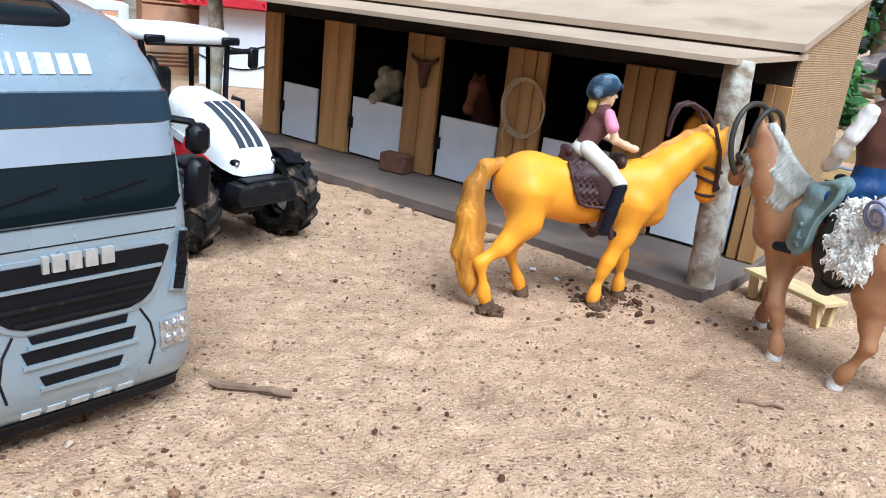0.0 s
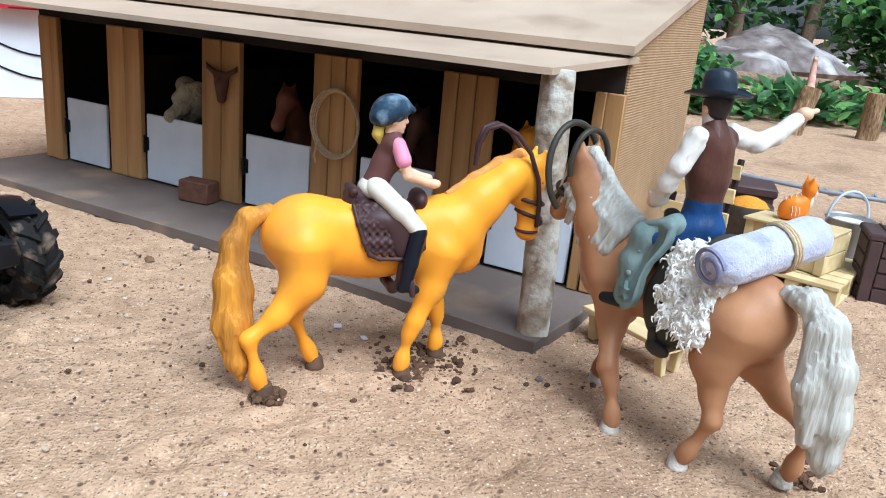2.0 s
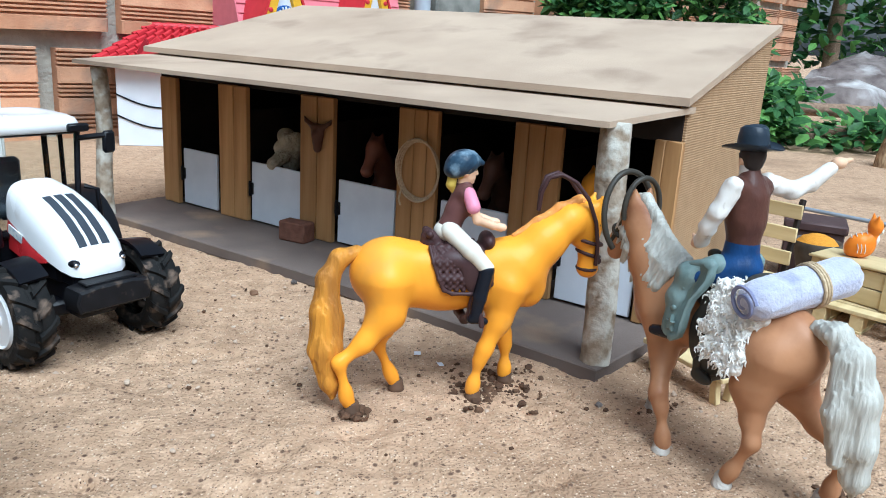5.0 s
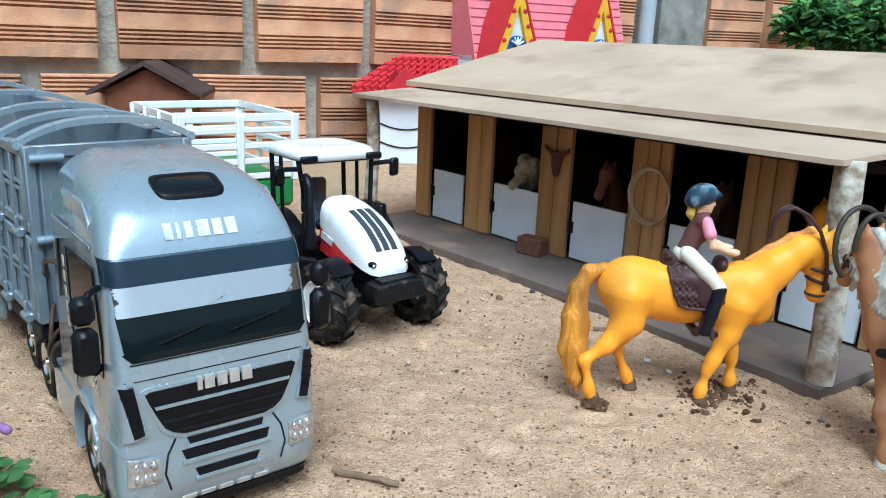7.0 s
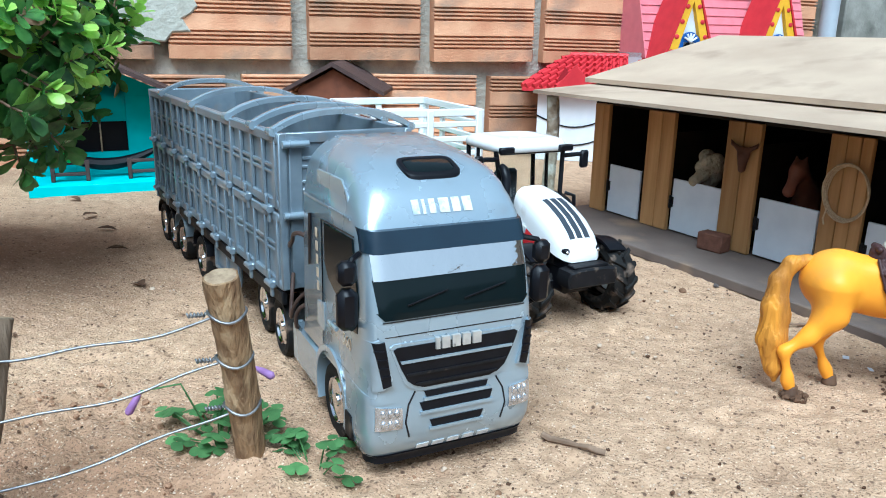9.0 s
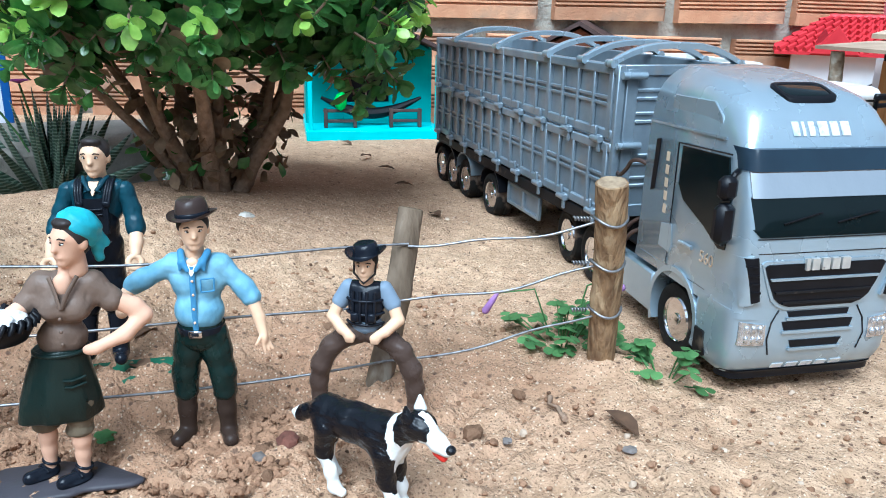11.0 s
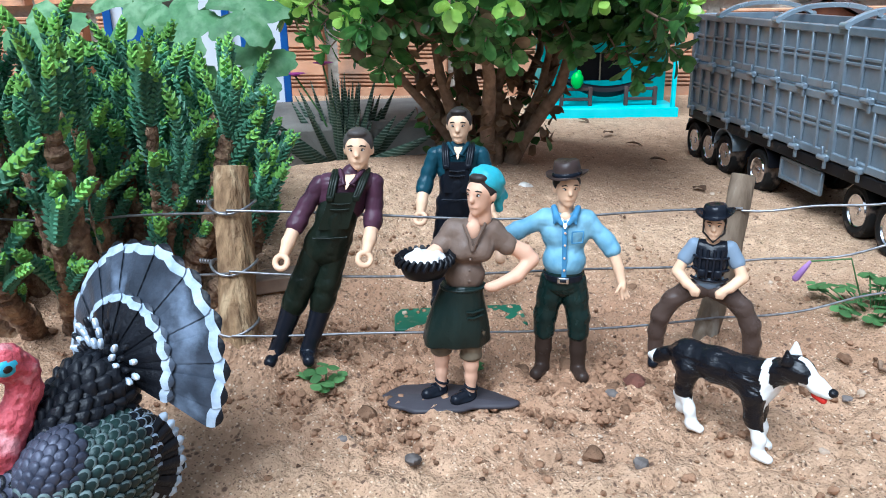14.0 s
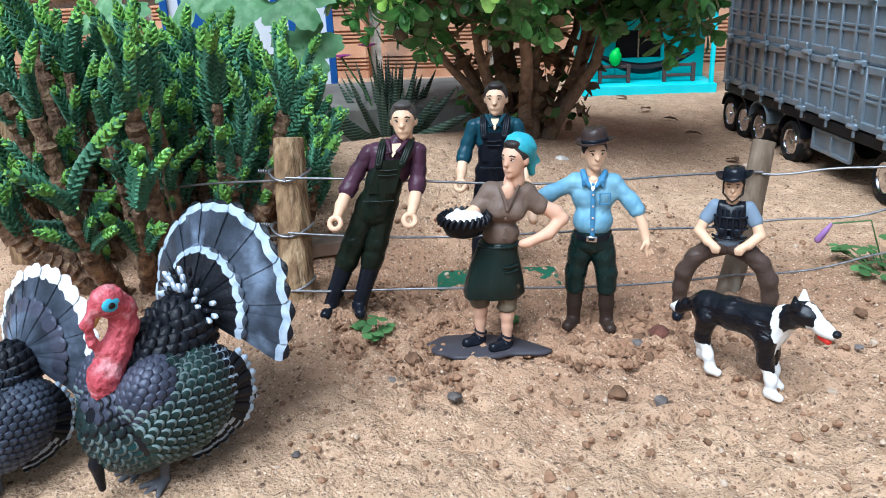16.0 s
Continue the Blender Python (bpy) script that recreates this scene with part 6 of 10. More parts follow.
sculpt(m, chain([(-26.5, 2, 71.4), (-30.5, -1, 66.4), (-29.5, -6, 62)], [2.9, 2.6, 2.4]), 0, 1.2, 0.55)
m.tube([(0, -6.4, 82.6), (0, -7.6, 76), (0.3, -8.9, 64), (0.3, -8.2, 55.4)], 1.15, 6, 6, True, 0.5)
for sd in (-1, 1):
    sculpt(m, [cone((sd * 5.4, -1.4, 87.2), (sd * 4.0, -5.4, 84), 1.5, 1.5), cone((sd * 4.0, -5.4, 84), (sd * 1.6, -7.0, 81), 1.5, 1.0), cone((sd * 4.4, -5.6, 83.4), (sd * 4.8, -6.2, 81), 1.2, 0.7)], 6, 0.8, 0.45)
m.lathe([(8.7, -1.4), (9.7, -1.2), (9.7, 1.2), (8.7, 1.4)], 30, 7, "z", (0, 1, 53.6))
m.box((0, -8.9, 53.6), (5.4, 0.9, 3.2), 0.3, 8)
m.box((0, -9.3, 53.6), (3.0, 0.6, 1.4), 0.2, 7)
sculpt(m, [cone((0, 0.6, 83), (0, 0.6, 90), 3.6, 3.2), egg((0, -4.6, 83.4), (2.6, 2.0, 2.4))], 0, 1, 0.5)
m.rings([[(x, y, z) for x, y, z in ((-2.4, -6.2, 83.4), (2.4, -6.2, 83.4), (0.3, -8.2, 79), (-0.3, -8.2, 79))], [(x, y, z) for x, y, z in ((-2.4, -4.2, 83.4), (2.4, -4.2, 83.4), (0.3, -6.2, 79), (-0.3, -6.2, 79))]], 10)
head_of(m, (0, -0.4, 96.4), 6.7, skin=0, hair=1, eyes=5, face=(0.3, -1), crop=0.15, white=10)
hat_on(m, (0, 0.4, 102.2), 6.4, 9, (-5, 0, 75), 1.2, 1.62, 0.3, pinch=0.25, band=7)
for z in (59, 65, 71, 77):
    m.ball((0.3, -9.3 if z < 68 else -8.6, z), (0.6, 0.5, 0.6), 6, 0)
for a, b in (((3.4, -7.6, 77.4), (8.4, -5.9, 77.4)), ((3.4, -8.0, 72), (8.2, -6.3, 72)), ((3.4, -7.6, 77.4), (3.4, -8.0, 72)), ((8.4, -5.9, 77.4), (8.2, -6.3, 72))):
    m.tube([a, b], 0.35, 6, 6)
m.v = [(x * 0.97, y * 0.97, z * 0.955) for x, y, z in m.v]
figure("farmer_figure", m, [SKIN_PALE, HAIR, SKY_SHIRT, TROUSER, BOOT, EYE, SHIRT_BAND, BOOT_BLACK, CHROME, plastic("brown_hat", (0.045, 0.03, 0.026), 0.3), WHITE_PAINT], (-0.308, 0.061, 38), "painted plastic toy farmer in brown hat and light blue shirt")

# --- bow-legged young rider in a vest ---
m = Mesh()
for sd in (-1, 1):
    sculpt(m, chain([(sd * 2.5, 0.4, 42.5), (sd * 9, -0.6, 40.6), (sd * 15.5, -1.4, 35.5), (sd * 20, -1.4, 27), (sd * 21.6, -0.6, 18), (sd * 21.4, 0, 7.5)], [5.0, 4.7, 4.4, 4.4, 3.9, 3.7]), 2, 2, 0.55, crease)
    sculpt(m, [cone((sd * 21.4, 0.6, 5), (sd * 21.8, -4.4, 2.6), 3.4, 2.6)], 3, 1, 0.55)
    sculpt(m, [cone((sd * 7.6, 0.8, 62.6), (sd * 11.2, 0.2, 56.4), 3.6, 3.7)], 1, 1.5, 0.5)
    sculpt(m, chain([(sd * 11.2, 0, 57), (sd * 14.2, -2, 50), (sd * 9.4, -6, 46), (sd * 6.5, -7.5, 44.6)], [2.7, 2.6, 2.3, 2.0]) + [egg((sd * 5.6, -7.9, 43.4), (2.6, 1.9, 2.0))] + [cone((sd * (4.2 + 0.9 * j), -8.6, 43.6), (sd * (4.0 + 0.9 * j), -8.8, 41.6), 0.6, 0.5) for j in range(4)], 0, 0.7, 0.45)
sculpt(m, [egg((0, 0.5, 46.5), (6.8, 5.6, 5)), egg((0, 0.5, 58), (8.2, 5.6, 8))], 1, 2, 0.6)
sculpt(m, [egg((0, 0, 55.6), (7.9, 6.2, 9.4)), cone((-5.2, 0.6, 62.4), (5.2, 0.6, 62.4), 3.6)], 3, 2, 0.5)
for z in (48.5, 53, 59):
    m.tube([(8.2 * math.sin(a), 0.0 - 6.4 * math.cos(a), z) for a in np.linspace(-1.3, 1.3, 13)], 0.7, 6, 3)
for x in (-4.6, -1.4, 1.4, 4.6):
    m.tube([(x, -5.4 + 0.03 * x * x, 63), (x, -6.9 + 0.06 * x * x, 56), (x, -6.2 + 0.06 * x * x, 48)], 0.75, 6, 3)
m.box((3.6, -6.9, 52), (3.4, 1.6, 4), 0.5, 3)
m.box((-3.6, -6.9, 52), (3.4, 1.6, 4), 0.5, 3)
head_of(m, (0, -0.6, 73.6), 5.5, skin=0, hair=4, eyes=4, face=(0, -1), crop=0.2, white=5)
m.tube([(-4.6, -1, 77), (-4.5, -3.4, 70.6), (0, -4.9, 66.6), (4.5, -3.4, 70.6), (4.6, -1, 77)], 0.5, 6, 4)
hat_on(m, (0, 0.2, 78.0), 5.5, 3, (-6, 0, 90), 0.95, 1.72, 0.42, pinch=0.06)
figure("boy_figure", m, [SKIN_PALE, plastic("grey_blue_tee", (0.22, 0.28, 0.36), 0.45), plastic("brown_riding_trousers", (0.075, 0.05, 0.04), 0.28), BOOT_BLACK, EYE, WHITE_PAINT], (-0.2645, 0.113, 28), "bow-legged plastic toy boy in black hat and vest")

# --- sheepdog: one skin, painted black and white by its markings ---
m = Mesh()
coat = lambda X, Y, Z: 0.13 * np.sin(Y * 1.5 + X * 0.45 + 1.3 * np.sin(X * 0.3)) * np.sin(X * 0.8 - Z * 0.9 + np.sin(Y * 0.5))
body = chain([(-26, 0, 31), (-12, 0, 31.2), (2, 0, 31.6), (8, 0, 33)], [6.4, 7.2, 7.8, 6.8]) + [egg((5, 0, 29), (8, 6.6, 8)), egg((-25, 0, 29), (6.6, 6.4, 8.5))]
body += chain([(7, 0, 34), (13, -0.8, 38), (18.5, -1.8, 41.4)], [6.2, 5.0, 4.6]) + [egg((20.6, -2, 42.6), (5.8, 5.4, 5.2))]
body += chain([(24, -2.2, 41.2), (29, -2.7, 39), (33, -3.2, 38)], [3.7, 2.8, 2.2])
body += chain([(-31, 0, 31), (-36, 0, 27.5), (-40, 0, 25), (-43.5, 0, 24.5)], [2.8, 2.7, 2.6, 1.4])
for (x0, y0, x1, x2) in ((-26, 4.2, -29, -25.5), (-22, -4.2, -18.5, -14.5), (6.5, -4.2, 11.0, 15.4), (4.5, 4.2, 7, 10.5)):
    body += chain([(x0, y0, 27), ((x0 * 0.8 + x1 * 0.2) - (2.5 if x0 < -15 else 0), y0 * 1.05, 17), (x1 - (1.5 if x0 < -15 else 0), y0 * 1.1, 9), (x1, y0 * 1.1, 4)], [5.0, 3.2, 2.2, 2.2]) + [cone((x1, y0 * 1.1, 2.4), (x2, y0 * 1.1, 2.0), 2.3, 1.9)]
f0 = len(m.f)
sculpt(m, body, 0, 2.4, 0.6, coat)


def marks(x, y, z):
    w = 0.5 * math.sin(z * 1.1 + y) + 0.4 * math.sin(y * 1.7)
    if z < 13 + w and x > -10 or z < 15 + w and x < -10 and z < 15 or x < -40.6:
        return 1
    if x > 20.5 and abs(y + 2.4) < 1.1 + 0.12 * (x - 20) and z > 40 or x > 26.5 and z > 34.5 or x > 23 and z < 39.5:
        return 1
    if abs(x - (11.0 + 0.24 * (36 - z)) + w * 0.6) < 1.9 and z > 22 and x < 17 or (x > 9 and z < 34.5 + w and z > 21 and abs(y) < 4.2 and x < 21):
        return 1
    if -18 < x < 9 and z < 25.4 + w and abs(y) < 4 and z > 20:
        return 1
    return None


paint(m, f0, marks)
for ex, ey, sl in ((17, 2.4, 1), (18.2, -6.2, 0)):
    sculpt(m, [cone((ex, ey, 46.4), (ex - 0.2, ey * 1.08, 50.4), 2.2, 0.7), cone((ex + 1, ey, 46), (ex + 0.6, ey * 1.05, 49), 1.6, 0.6)], sl, 0.7, 0.4)
m.ball((34.6, -3.4, 38.8), (1.9, 2.0, 1.6), 12, 0)
sculpt(m, [cone((28.5, -2.9, 35.6), (31.6, -3.2, 34.6), 1.5, 1.4)], 2, 0.5, 0.4)
for k in (-1, 1):
    m.ball((24.6, -2.3 + k * 3.5, 43.2), (0.9, 0.7, 0.8), 8, 0)
figure("dog_figure", m, [DOG_BLACK, DOG_WHITE, DOG_RED], (-0.222, 0.070, -1, -0.0015), "glossy black and white plastic toy sheepdog standing on sand", "toy dog")

# ---- toy horses and riders ----
def horse_body(m, hoofs, head, slot_body, slot_hoof, neck, rump_z=86, face=None):
    """The body, neck, head and four legs of a walking horse; hoofs: x, y of hind right, hind left, fore right, fore left."""
    hr, hl, fr, fl = hoofs
    p = [egg((-25, 0, 68), (21, 14.5, 19), (0, 12, 0)), egg((4, 0, 65), (32, 14.2, 17.4)), egg((34, 0, 66), (22, 13.8, 20), (0, -18, 0)), egg((-8, 0, 74), (26, 11, 10)), egg((50, 0, 61), (9.5, 9.5, 13))]
    for (hx, hy), sd in ((hr, -1), (hl, 1)):
        k = hx + 33
        p += chain([(-28, sd * 8, 66), (-26 + 0.15 * k, sd * 9.5, 50), (-33 + 0.5 * k, hy * 0.8, 36)], [13, 9.2, 4.6])
        p += chain([(-33 + 0.5 * k, hy * 0.8, 36), (-41 + 0.85 * k, hy * 0.95, 27), (-36 + 0.95 * k, hy, 12)], [4.3, 2.9, 2.1])
        p += chain([(-36 + 0.95 * k, hy, 12), (-35 + k, hy, 8.5), (hx - 0.5, hy, 5)], [2.4, 2.6, 3.0])
    for (hx, hy), sd in ((fr, -1), (fl, 1)):
        k = hx - 31
        p += chain([(36, sd * 8, 62), (35 + 0.25 * k, sd * 8.5, 44), (33 + 0.7 * k, hy, 28)], [10.5, 6.2, 3.7])
        p += chain([(33 + 0.7 * k, hy, 28), (32.5 + 0.85 * k, hy, 22), (31.5 + 0.97 * k, hy, 10)], [3.7, 2.7, 2.05])
        p += chain([(31.5 + 0.97 * k, hy, 10), (31.5 + k, hy, 7), (hx, hy, 5)], [2.5, 2.6, 3.0])
    p += chain(*neck)
    p += head
    sculpt(m, p, slot_body, 4.6, 0.95)
    for hx, hy in hoofs:
        m.lathe([(4.3, 0), (4.6, 0.4), (4.3, 2.0), (4.15, 2.2), (4.0, 3.6), (3.85, 3.8), (3.7, 5.2), (3.2, 6.2)], 16, slot_hoof, "z", (hx + 0.8, hy, 0))


def eye_dot(m, c, r, slot):
    m.ball(c, r, 10, slot)


# orange riding horse
m = Mesh()
NECK = ([(44, 0, 72), (56, 0.5, 84), (70, 1.5, 95), (79, 2.5, 99)], [15, 11.5, 9.0, 7.6])
HEAD = [egg((82, 2.5, 96), (7.5, 6.2, 8.0)), cone((83, 2.5, 94), (83.5, 1.5, 78), 6.6, 4.6), cone((83.5, 1.5, 78), (82.5, 1, 69), 4.7, 4.6), egg((77, 2, 90), (6, 5, 9)), egg((84.5, 1, 68.5), (4.6, 4.2, 4.0))]
for sd in (-1, 1):
    HEAD.append(cone((84, 2.5 + sd * 4, 102), (86.5, 2.5 + sd * 5, 109), 2.3, 0.9))
horse_body(m, ((-46, -17), (-19, 6), (19.5, -10), (43.5, 9)), HEAD, 0, 1, NECK)
wave = lambda X, Y, Z: (0.30 * np.sin(Y * 2.6 + 1.2 * np.sin(Z * 0.12) + X * 1.6) + 0.25 * np.sin(Y * 1.1 - X * 0.8 + Z * 0.07)) * np.clip((80 - Z) / 20, 0.3, 1)
sculpt(m, chain([(-42, 1, 79), (-51, 0, 76), (-57, -2, 66), (-59, -5, 50), (-58, -8, 32), (-55.5, -11, 14), (-54.5, -12, 7)], [3.6, 4.6, 5.2, 6.4, 6.8, 4.8, 1.6]) + chain([(-56, -2, 66), (-54, -6, 45), (-53, -9, 25)], [4, 4.8, 4.0]) + chain([(-58, -3, 55), (-62, -7, 30), (-60, -10, 16)], [4, 4, 1.4]), 2, 3, 0.7, wave)
sculpt(m, chain([(40, 0, 87.5), (52, 0.2, 95), (64, 0.8, 102), (75, 1.6, 106), (84, 2.2, 104)], [1.6, 2.0, 2.4, 2.4, 1.2]), 6, 3, 0.6, lambda X, Y, Z: 0.28 * np.sin(X * 1.9 - Z * 1.2 + Y * 2))
for sd in (-1, 1):
    eye_dot(m, (85.5, 2.2 + sd * 5.6, 94), 1.3, 4)
# saddle, cloth, girth, bridle and reins
sculpt(m, [egg((8, 0, 77), (17, 14.8, 9)), cone((-6, 0, 87), (-3, 0, 86), 4.2, 4.0), egg((17, -14.6, 71), (8.5, 2.8, 11.5), (0, -14, 0)), egg((17, 14.6, 71), (8.5, 2.8, 11.5), (0, -14, 0)), egg((25, 0, 85), (4, 8, 5))], 3, 3, 0.8)
pad = []
rim = []
for sd in (-1, 1):
    for j in range(8):
        x = -4 + 3.6 * j
        pad += chain([(x - 2, sd * 7, 83), (x, sd * 12.3, 77), (x + 2, sd * 14.2, 69), (x + 3, sd * 14.2, 63 + 0.25 * (j - 3) ** 2)], [1.5, 1.4, 1.3, 1.3])
    rim += chain([(-7, sd * 8, 84), (-5.6, sd * 12.6, 77), (-3.2, sd * 15, 69), (-0.4, sd * 15.4, 63.5), (4, sd * 15.6, 61.6), (13, sd * 15.6, 61.2), (21, sd * 15.2, 62.4), (24.5, sd * 15, 66), (24, sd * 14.4, 74)], [1.0] * 9)
sculpt(m, pad + [egg((8, 0, 80.5), (15, 11.6, 5.6))], 3, 2.5, 0.6, lambda X, Y, Z: 0.20 * (np.sin(X * 1.7 + Z * 1.7) + np.sin(X * 1.7 - Z * 1.7)))
sculpt(m, rim + [cone((-6.5, -5, 89.5), (-6.5, 5, 89.5), 2.0), cone((-6, 0, 85), (-6.5, 0, 89), 4.5, 3)], 3, 1, 0.6)
sculpt(m, chain([(16, -14.5, 58), (15, -13.5, 48), (14, -6, 44), (14, 6, 44), (15, 13.5, 48), (16, 14.5, 58)], [2.6] * 6) + [cone((18, sd * 20, 52), (19, sd * 20.5, 46), 1.4, 1.6) for sd in (-1, 1)], 3, 1, 0.8)
for sd in (-1, 1):
    m.tube([(81, 2.2 + sd * 5.6, 99), (84.5, 2 + sd * 6.4, 88), (86.5, 1.4 + sd * 5.4, 76)], 0.9, 8, 3)
    m.ball((87, 1.2 + sd * 5.2, 74), (1.9, 1.4, 1.9), 10, 3)
for x, z, rx, ry in ((83.3, 77, 6.2, 6.0), (82.6, 84, 7.4, 6.8)):
    m.tube([(x + rx * math.cos(a), 1.5 + ry * math.sin(a), z - 1.8 * math.cos(a)) for a in np.linspace(0, 2 * math.pi, 17)], 1.0, 8, 3)
m.tube([(83 + 5 * math.cos(a), 1 + 5.6 * math.sin(a), 69) for a in np.linspace(0, 2 * math.pi, 15)], 0.9, 8, 3)
arc = [(85.5, -4.5, 72), (84.5, -6.5, 84), (82, -7, 96), (77, -6, 108), (70, -4.5, 116.5), (62, -3, 120.5), (55.5, -2, 118.5), (52.5, -1, 111), (52, 0, 101)]
arc = [tuple(Vector(arc[i]).lerp(Vector(arc[i + 1]), t)) for i in range(8) for t in (0, 0.5)] + [arc[-1]]
m.tube(arc, 1.15, 8, 3)
m.tube([(p[0], 8 - 8 * (i / 16), p[2]) for i, p in enumerate(arc)], 1.15, 8, 3)
figure("horse_figure", m, [HORSE_ORANGE, HOOF, HORSE_TAIL, LEATHER_DARK, EYE, WHITE_PAINT, plastic("dull_orange_mane", (0.74, 0.32, 0.07), 0.45, (0.60, 0.24, 0.06), bump=0.0003)], (0.083, 0.443, 10, 0.0), "orange plastic toy horse with dark brown saddle and bridle", "toy horse")

# girl rider on the orange horse
m = Mesh()
for sd in (-1, 1):
    sculpt(m, chain([(4, sd * 4, 91), (13, sd * 14.5, 83), (20.5, sd * 18, 75)], [5.0, 4.4, 3.8]), 2, 2, 0.65)
    sculpt(m, chain([(20.5, sd * 18.3, 74), (17.5, sd * 19, 60), (16, sd * 19.2, 51)], [4.0, 3.6, 3.2]) + [cone((15.5, sd * 19, 49), (20.5, sd * 20, 47.6), 2.5, 2.0), cone((14, sd * 19, 48.6), (15, sd * 19, 48.6), 2.4)], 3, 1.2, 0.6)
    sculpt(m, chain([(12, sd * 6.6, 110.5), (13.6, sd * 10.5, 104.5)], [3.4, 3.6]), 4, 1.5, 0.6)
    sculpt(m, chain([(13.6, sd * 10.4, 105), (16, sd * 11, 98), (25, sd * 8, 94.5), (29, sd * 6.4, 93.4)], [2.4, 2.3, 2.0, 2.0]) + [egg((30.5, sd * 5.6, 93), (3.2, 2.2, 2.2))], 0, 1, 0.55)
sculpt(m, [egg((3.5, 0, 90), (7, 7, 5.5))], 2, 2, 0.7)
sculpt(m, chain([(4.5, 0, 92), (8, 0, 101), (10.5, 0, 109)], [6.0, 5.4, 5.6]) + [cone((11, -4.6, 110), (11, 4.6, 110), 4.2), egg((11.5, 0, 104), (6, 6, 6.5)), cone((11, 0, 112), (12, 0, 116), 3.4, 2.8)], 1, 2.5, 0.65)
head_of(m, (11.5, 0, 121.0), 5.5, skin=0, hair=5, eyes=7, face=(1, -0.15))
sculpt(m, chain([(5, 0, 120), (4, -0.5, 114), (5, -0.5, 110.5)], [2.6, 2.4, 1.0]), 5, 1, 0.6)
sculpt(m, [egg((9.5, 0, 125), (8.8, 7.4, 6.8), (0, -14, 0)), cone((14, 0, 126.5), (19.4, 0, 125.2), 4.2, 1.6), egg((5, 0, 121.5), (5.0, 6.2, 4.4))], 6, 1.5, 0.6, lambda X, Y, Z: 0.12 * np.sin(X * 2.2 + Y) * np.sin(Z * 2 + Y * 1.4))
figure("girl_rider_figure", m, [SKIN_PALE, plastic("maroon_waistcoat", (0.125, 0.055, 0.05), 0.4), BREECHES, BOOT_BLACK, PINK, BLONDE, HELMET, EYE], (0.083, 0.444, 10, 0.0), "painted toy girl rider in blue helmet and pink shirt", "toy rider")

# tan horse with silver mane
m = Mesh()
NECK = ([(42, 0, 70), (52, 1, 84), (60, 2, 98), (63, 3, 105)], [16, 12.5, 9.5, 8.0])
HEAD = [egg((66, 3, 105), (7.8, 6.6, 8)), cone((68, 3.4, 102), (75, 4.6, 88), 6.4, 4.8), cone((75, 4.6, 88), (77, 5, 82), 4.8, 4.6), egg((64, 3, 98), (7, 5.4, 8))]
for sd in (-1, 1):
    HEAD.append(cone((65, 3 + sd * 4.4, 111), (65, 3 + sd * 5.2, 117.5), 2.4, 0.9))
horse_body(m, ((-48, -17), (-20, 13), (50, -11), (13, 18.5)), HEAD, 0, 1, NECK)
sculpt(m, chain([(-42, 0, 82), (-50, 0, 82), (-58, -1, 75), (-63, -2, 60), (-65, -3, 42), (-66, -4, 27), (-66.5, -4, 20)], [3.6, 4.8, 6.0, 7.0, 6.8, 5.0, 1.6]) + chain([(-56, 3, 74), (-59, 5, 54), (-62, 4, 34)], [4, 5.0, 3]), 2, 3, 0.85, lambda X, Y, Z: 0.32 * np.sin(Y * 2.5 + 1.0 * np.sin(Z * 0.12) + X * 1.5) + 0.3 * np.sin(Y * 1.1 - X * 0.9 + Z * 0.06))
locks = chain([(30, 1, 90), (42, 2, 96), (53, 3, 106), (61, 3.5, 113), (69, 4, 112)], [2.0, 2.6, 3.0, 3.2, 2.4])
for j in range(13):
    t = j / 12
    top = Vector((30 + 36 * t, 3.5, 90 + 22 * t))
    reach = 20 + 7 * math.sin(math.pi * t) + 2 * math.sin(j * 2.3)
    locks += chain([top, top + Vector((2.5, 6.8 - 1.8 * t, -reach * 0.32)), top + Vector((5.5 + math.sin(j), 10.2 - 4.2 * t, -reach * 0.7)), top + Vector((8.5 + 1.5 * math.sin(j * 1.7), 11.0 - 5.0 * t, -reach))], [2.4, 2.3, 1.9, 0.7])
sculpt(m, locks, 2, 1.2, 0.6, lambda X, Y, Z: 0.16 * np.sin(X * 2.4 + Z * 0.8 + 0.5 * np.sin(Z * 0.3)))
eye_dot(m, (71, 9.0, 101), 1.3, 4)
# western saddle, bridle, rein loop
sculpt(m, [egg((0, 0, 80), (22, 15, 9)), egg((-2, 14.5, 64), (13, 3, 17)), egg((-2, -14.5, 64), (13, 3, 17)), egg((-12, 0, 91), (5, 11, 5)), cone((14, 0, 88), (16, 0, 96), 3.4, 2.4), egg((16, 0, 97), (3, 3, 1.6))], 3, 3, 0.85)
sculpt(m, chain([(2, 16, 52), (2, 15, 46), (2, 8, 43), (2, -8, 43), (2, -15, 46)], [2.4] * 5) + [egg((-2, 17, 46), (6, 2.4, 3))], 3, 1, 0.85)
for sd in (-1, 1):
    m.tube([(64, 3 + sd * 6.4, 110), (70, 3.6 + sd * 6.8, 98), (76, 4.6 + sd * 5.6, 87)], 1.1, 8, 3)
m.tube([(72 + 6 * math.cos(a), 4 + 6.8 * math.sin(a), 93 + 3 * math.cos(a)) for a in np.linspace(0, 2 * math.pi, 17)], 1.2, 8, 3)
m.tube([(64, 3 + 11.5 * math.cos(a) * 1.0, 107 + 16 * math.sin(a)) for a in np.linspace(-0.3, math.pi + 0.3, 25)], 1.4, 8, 3)
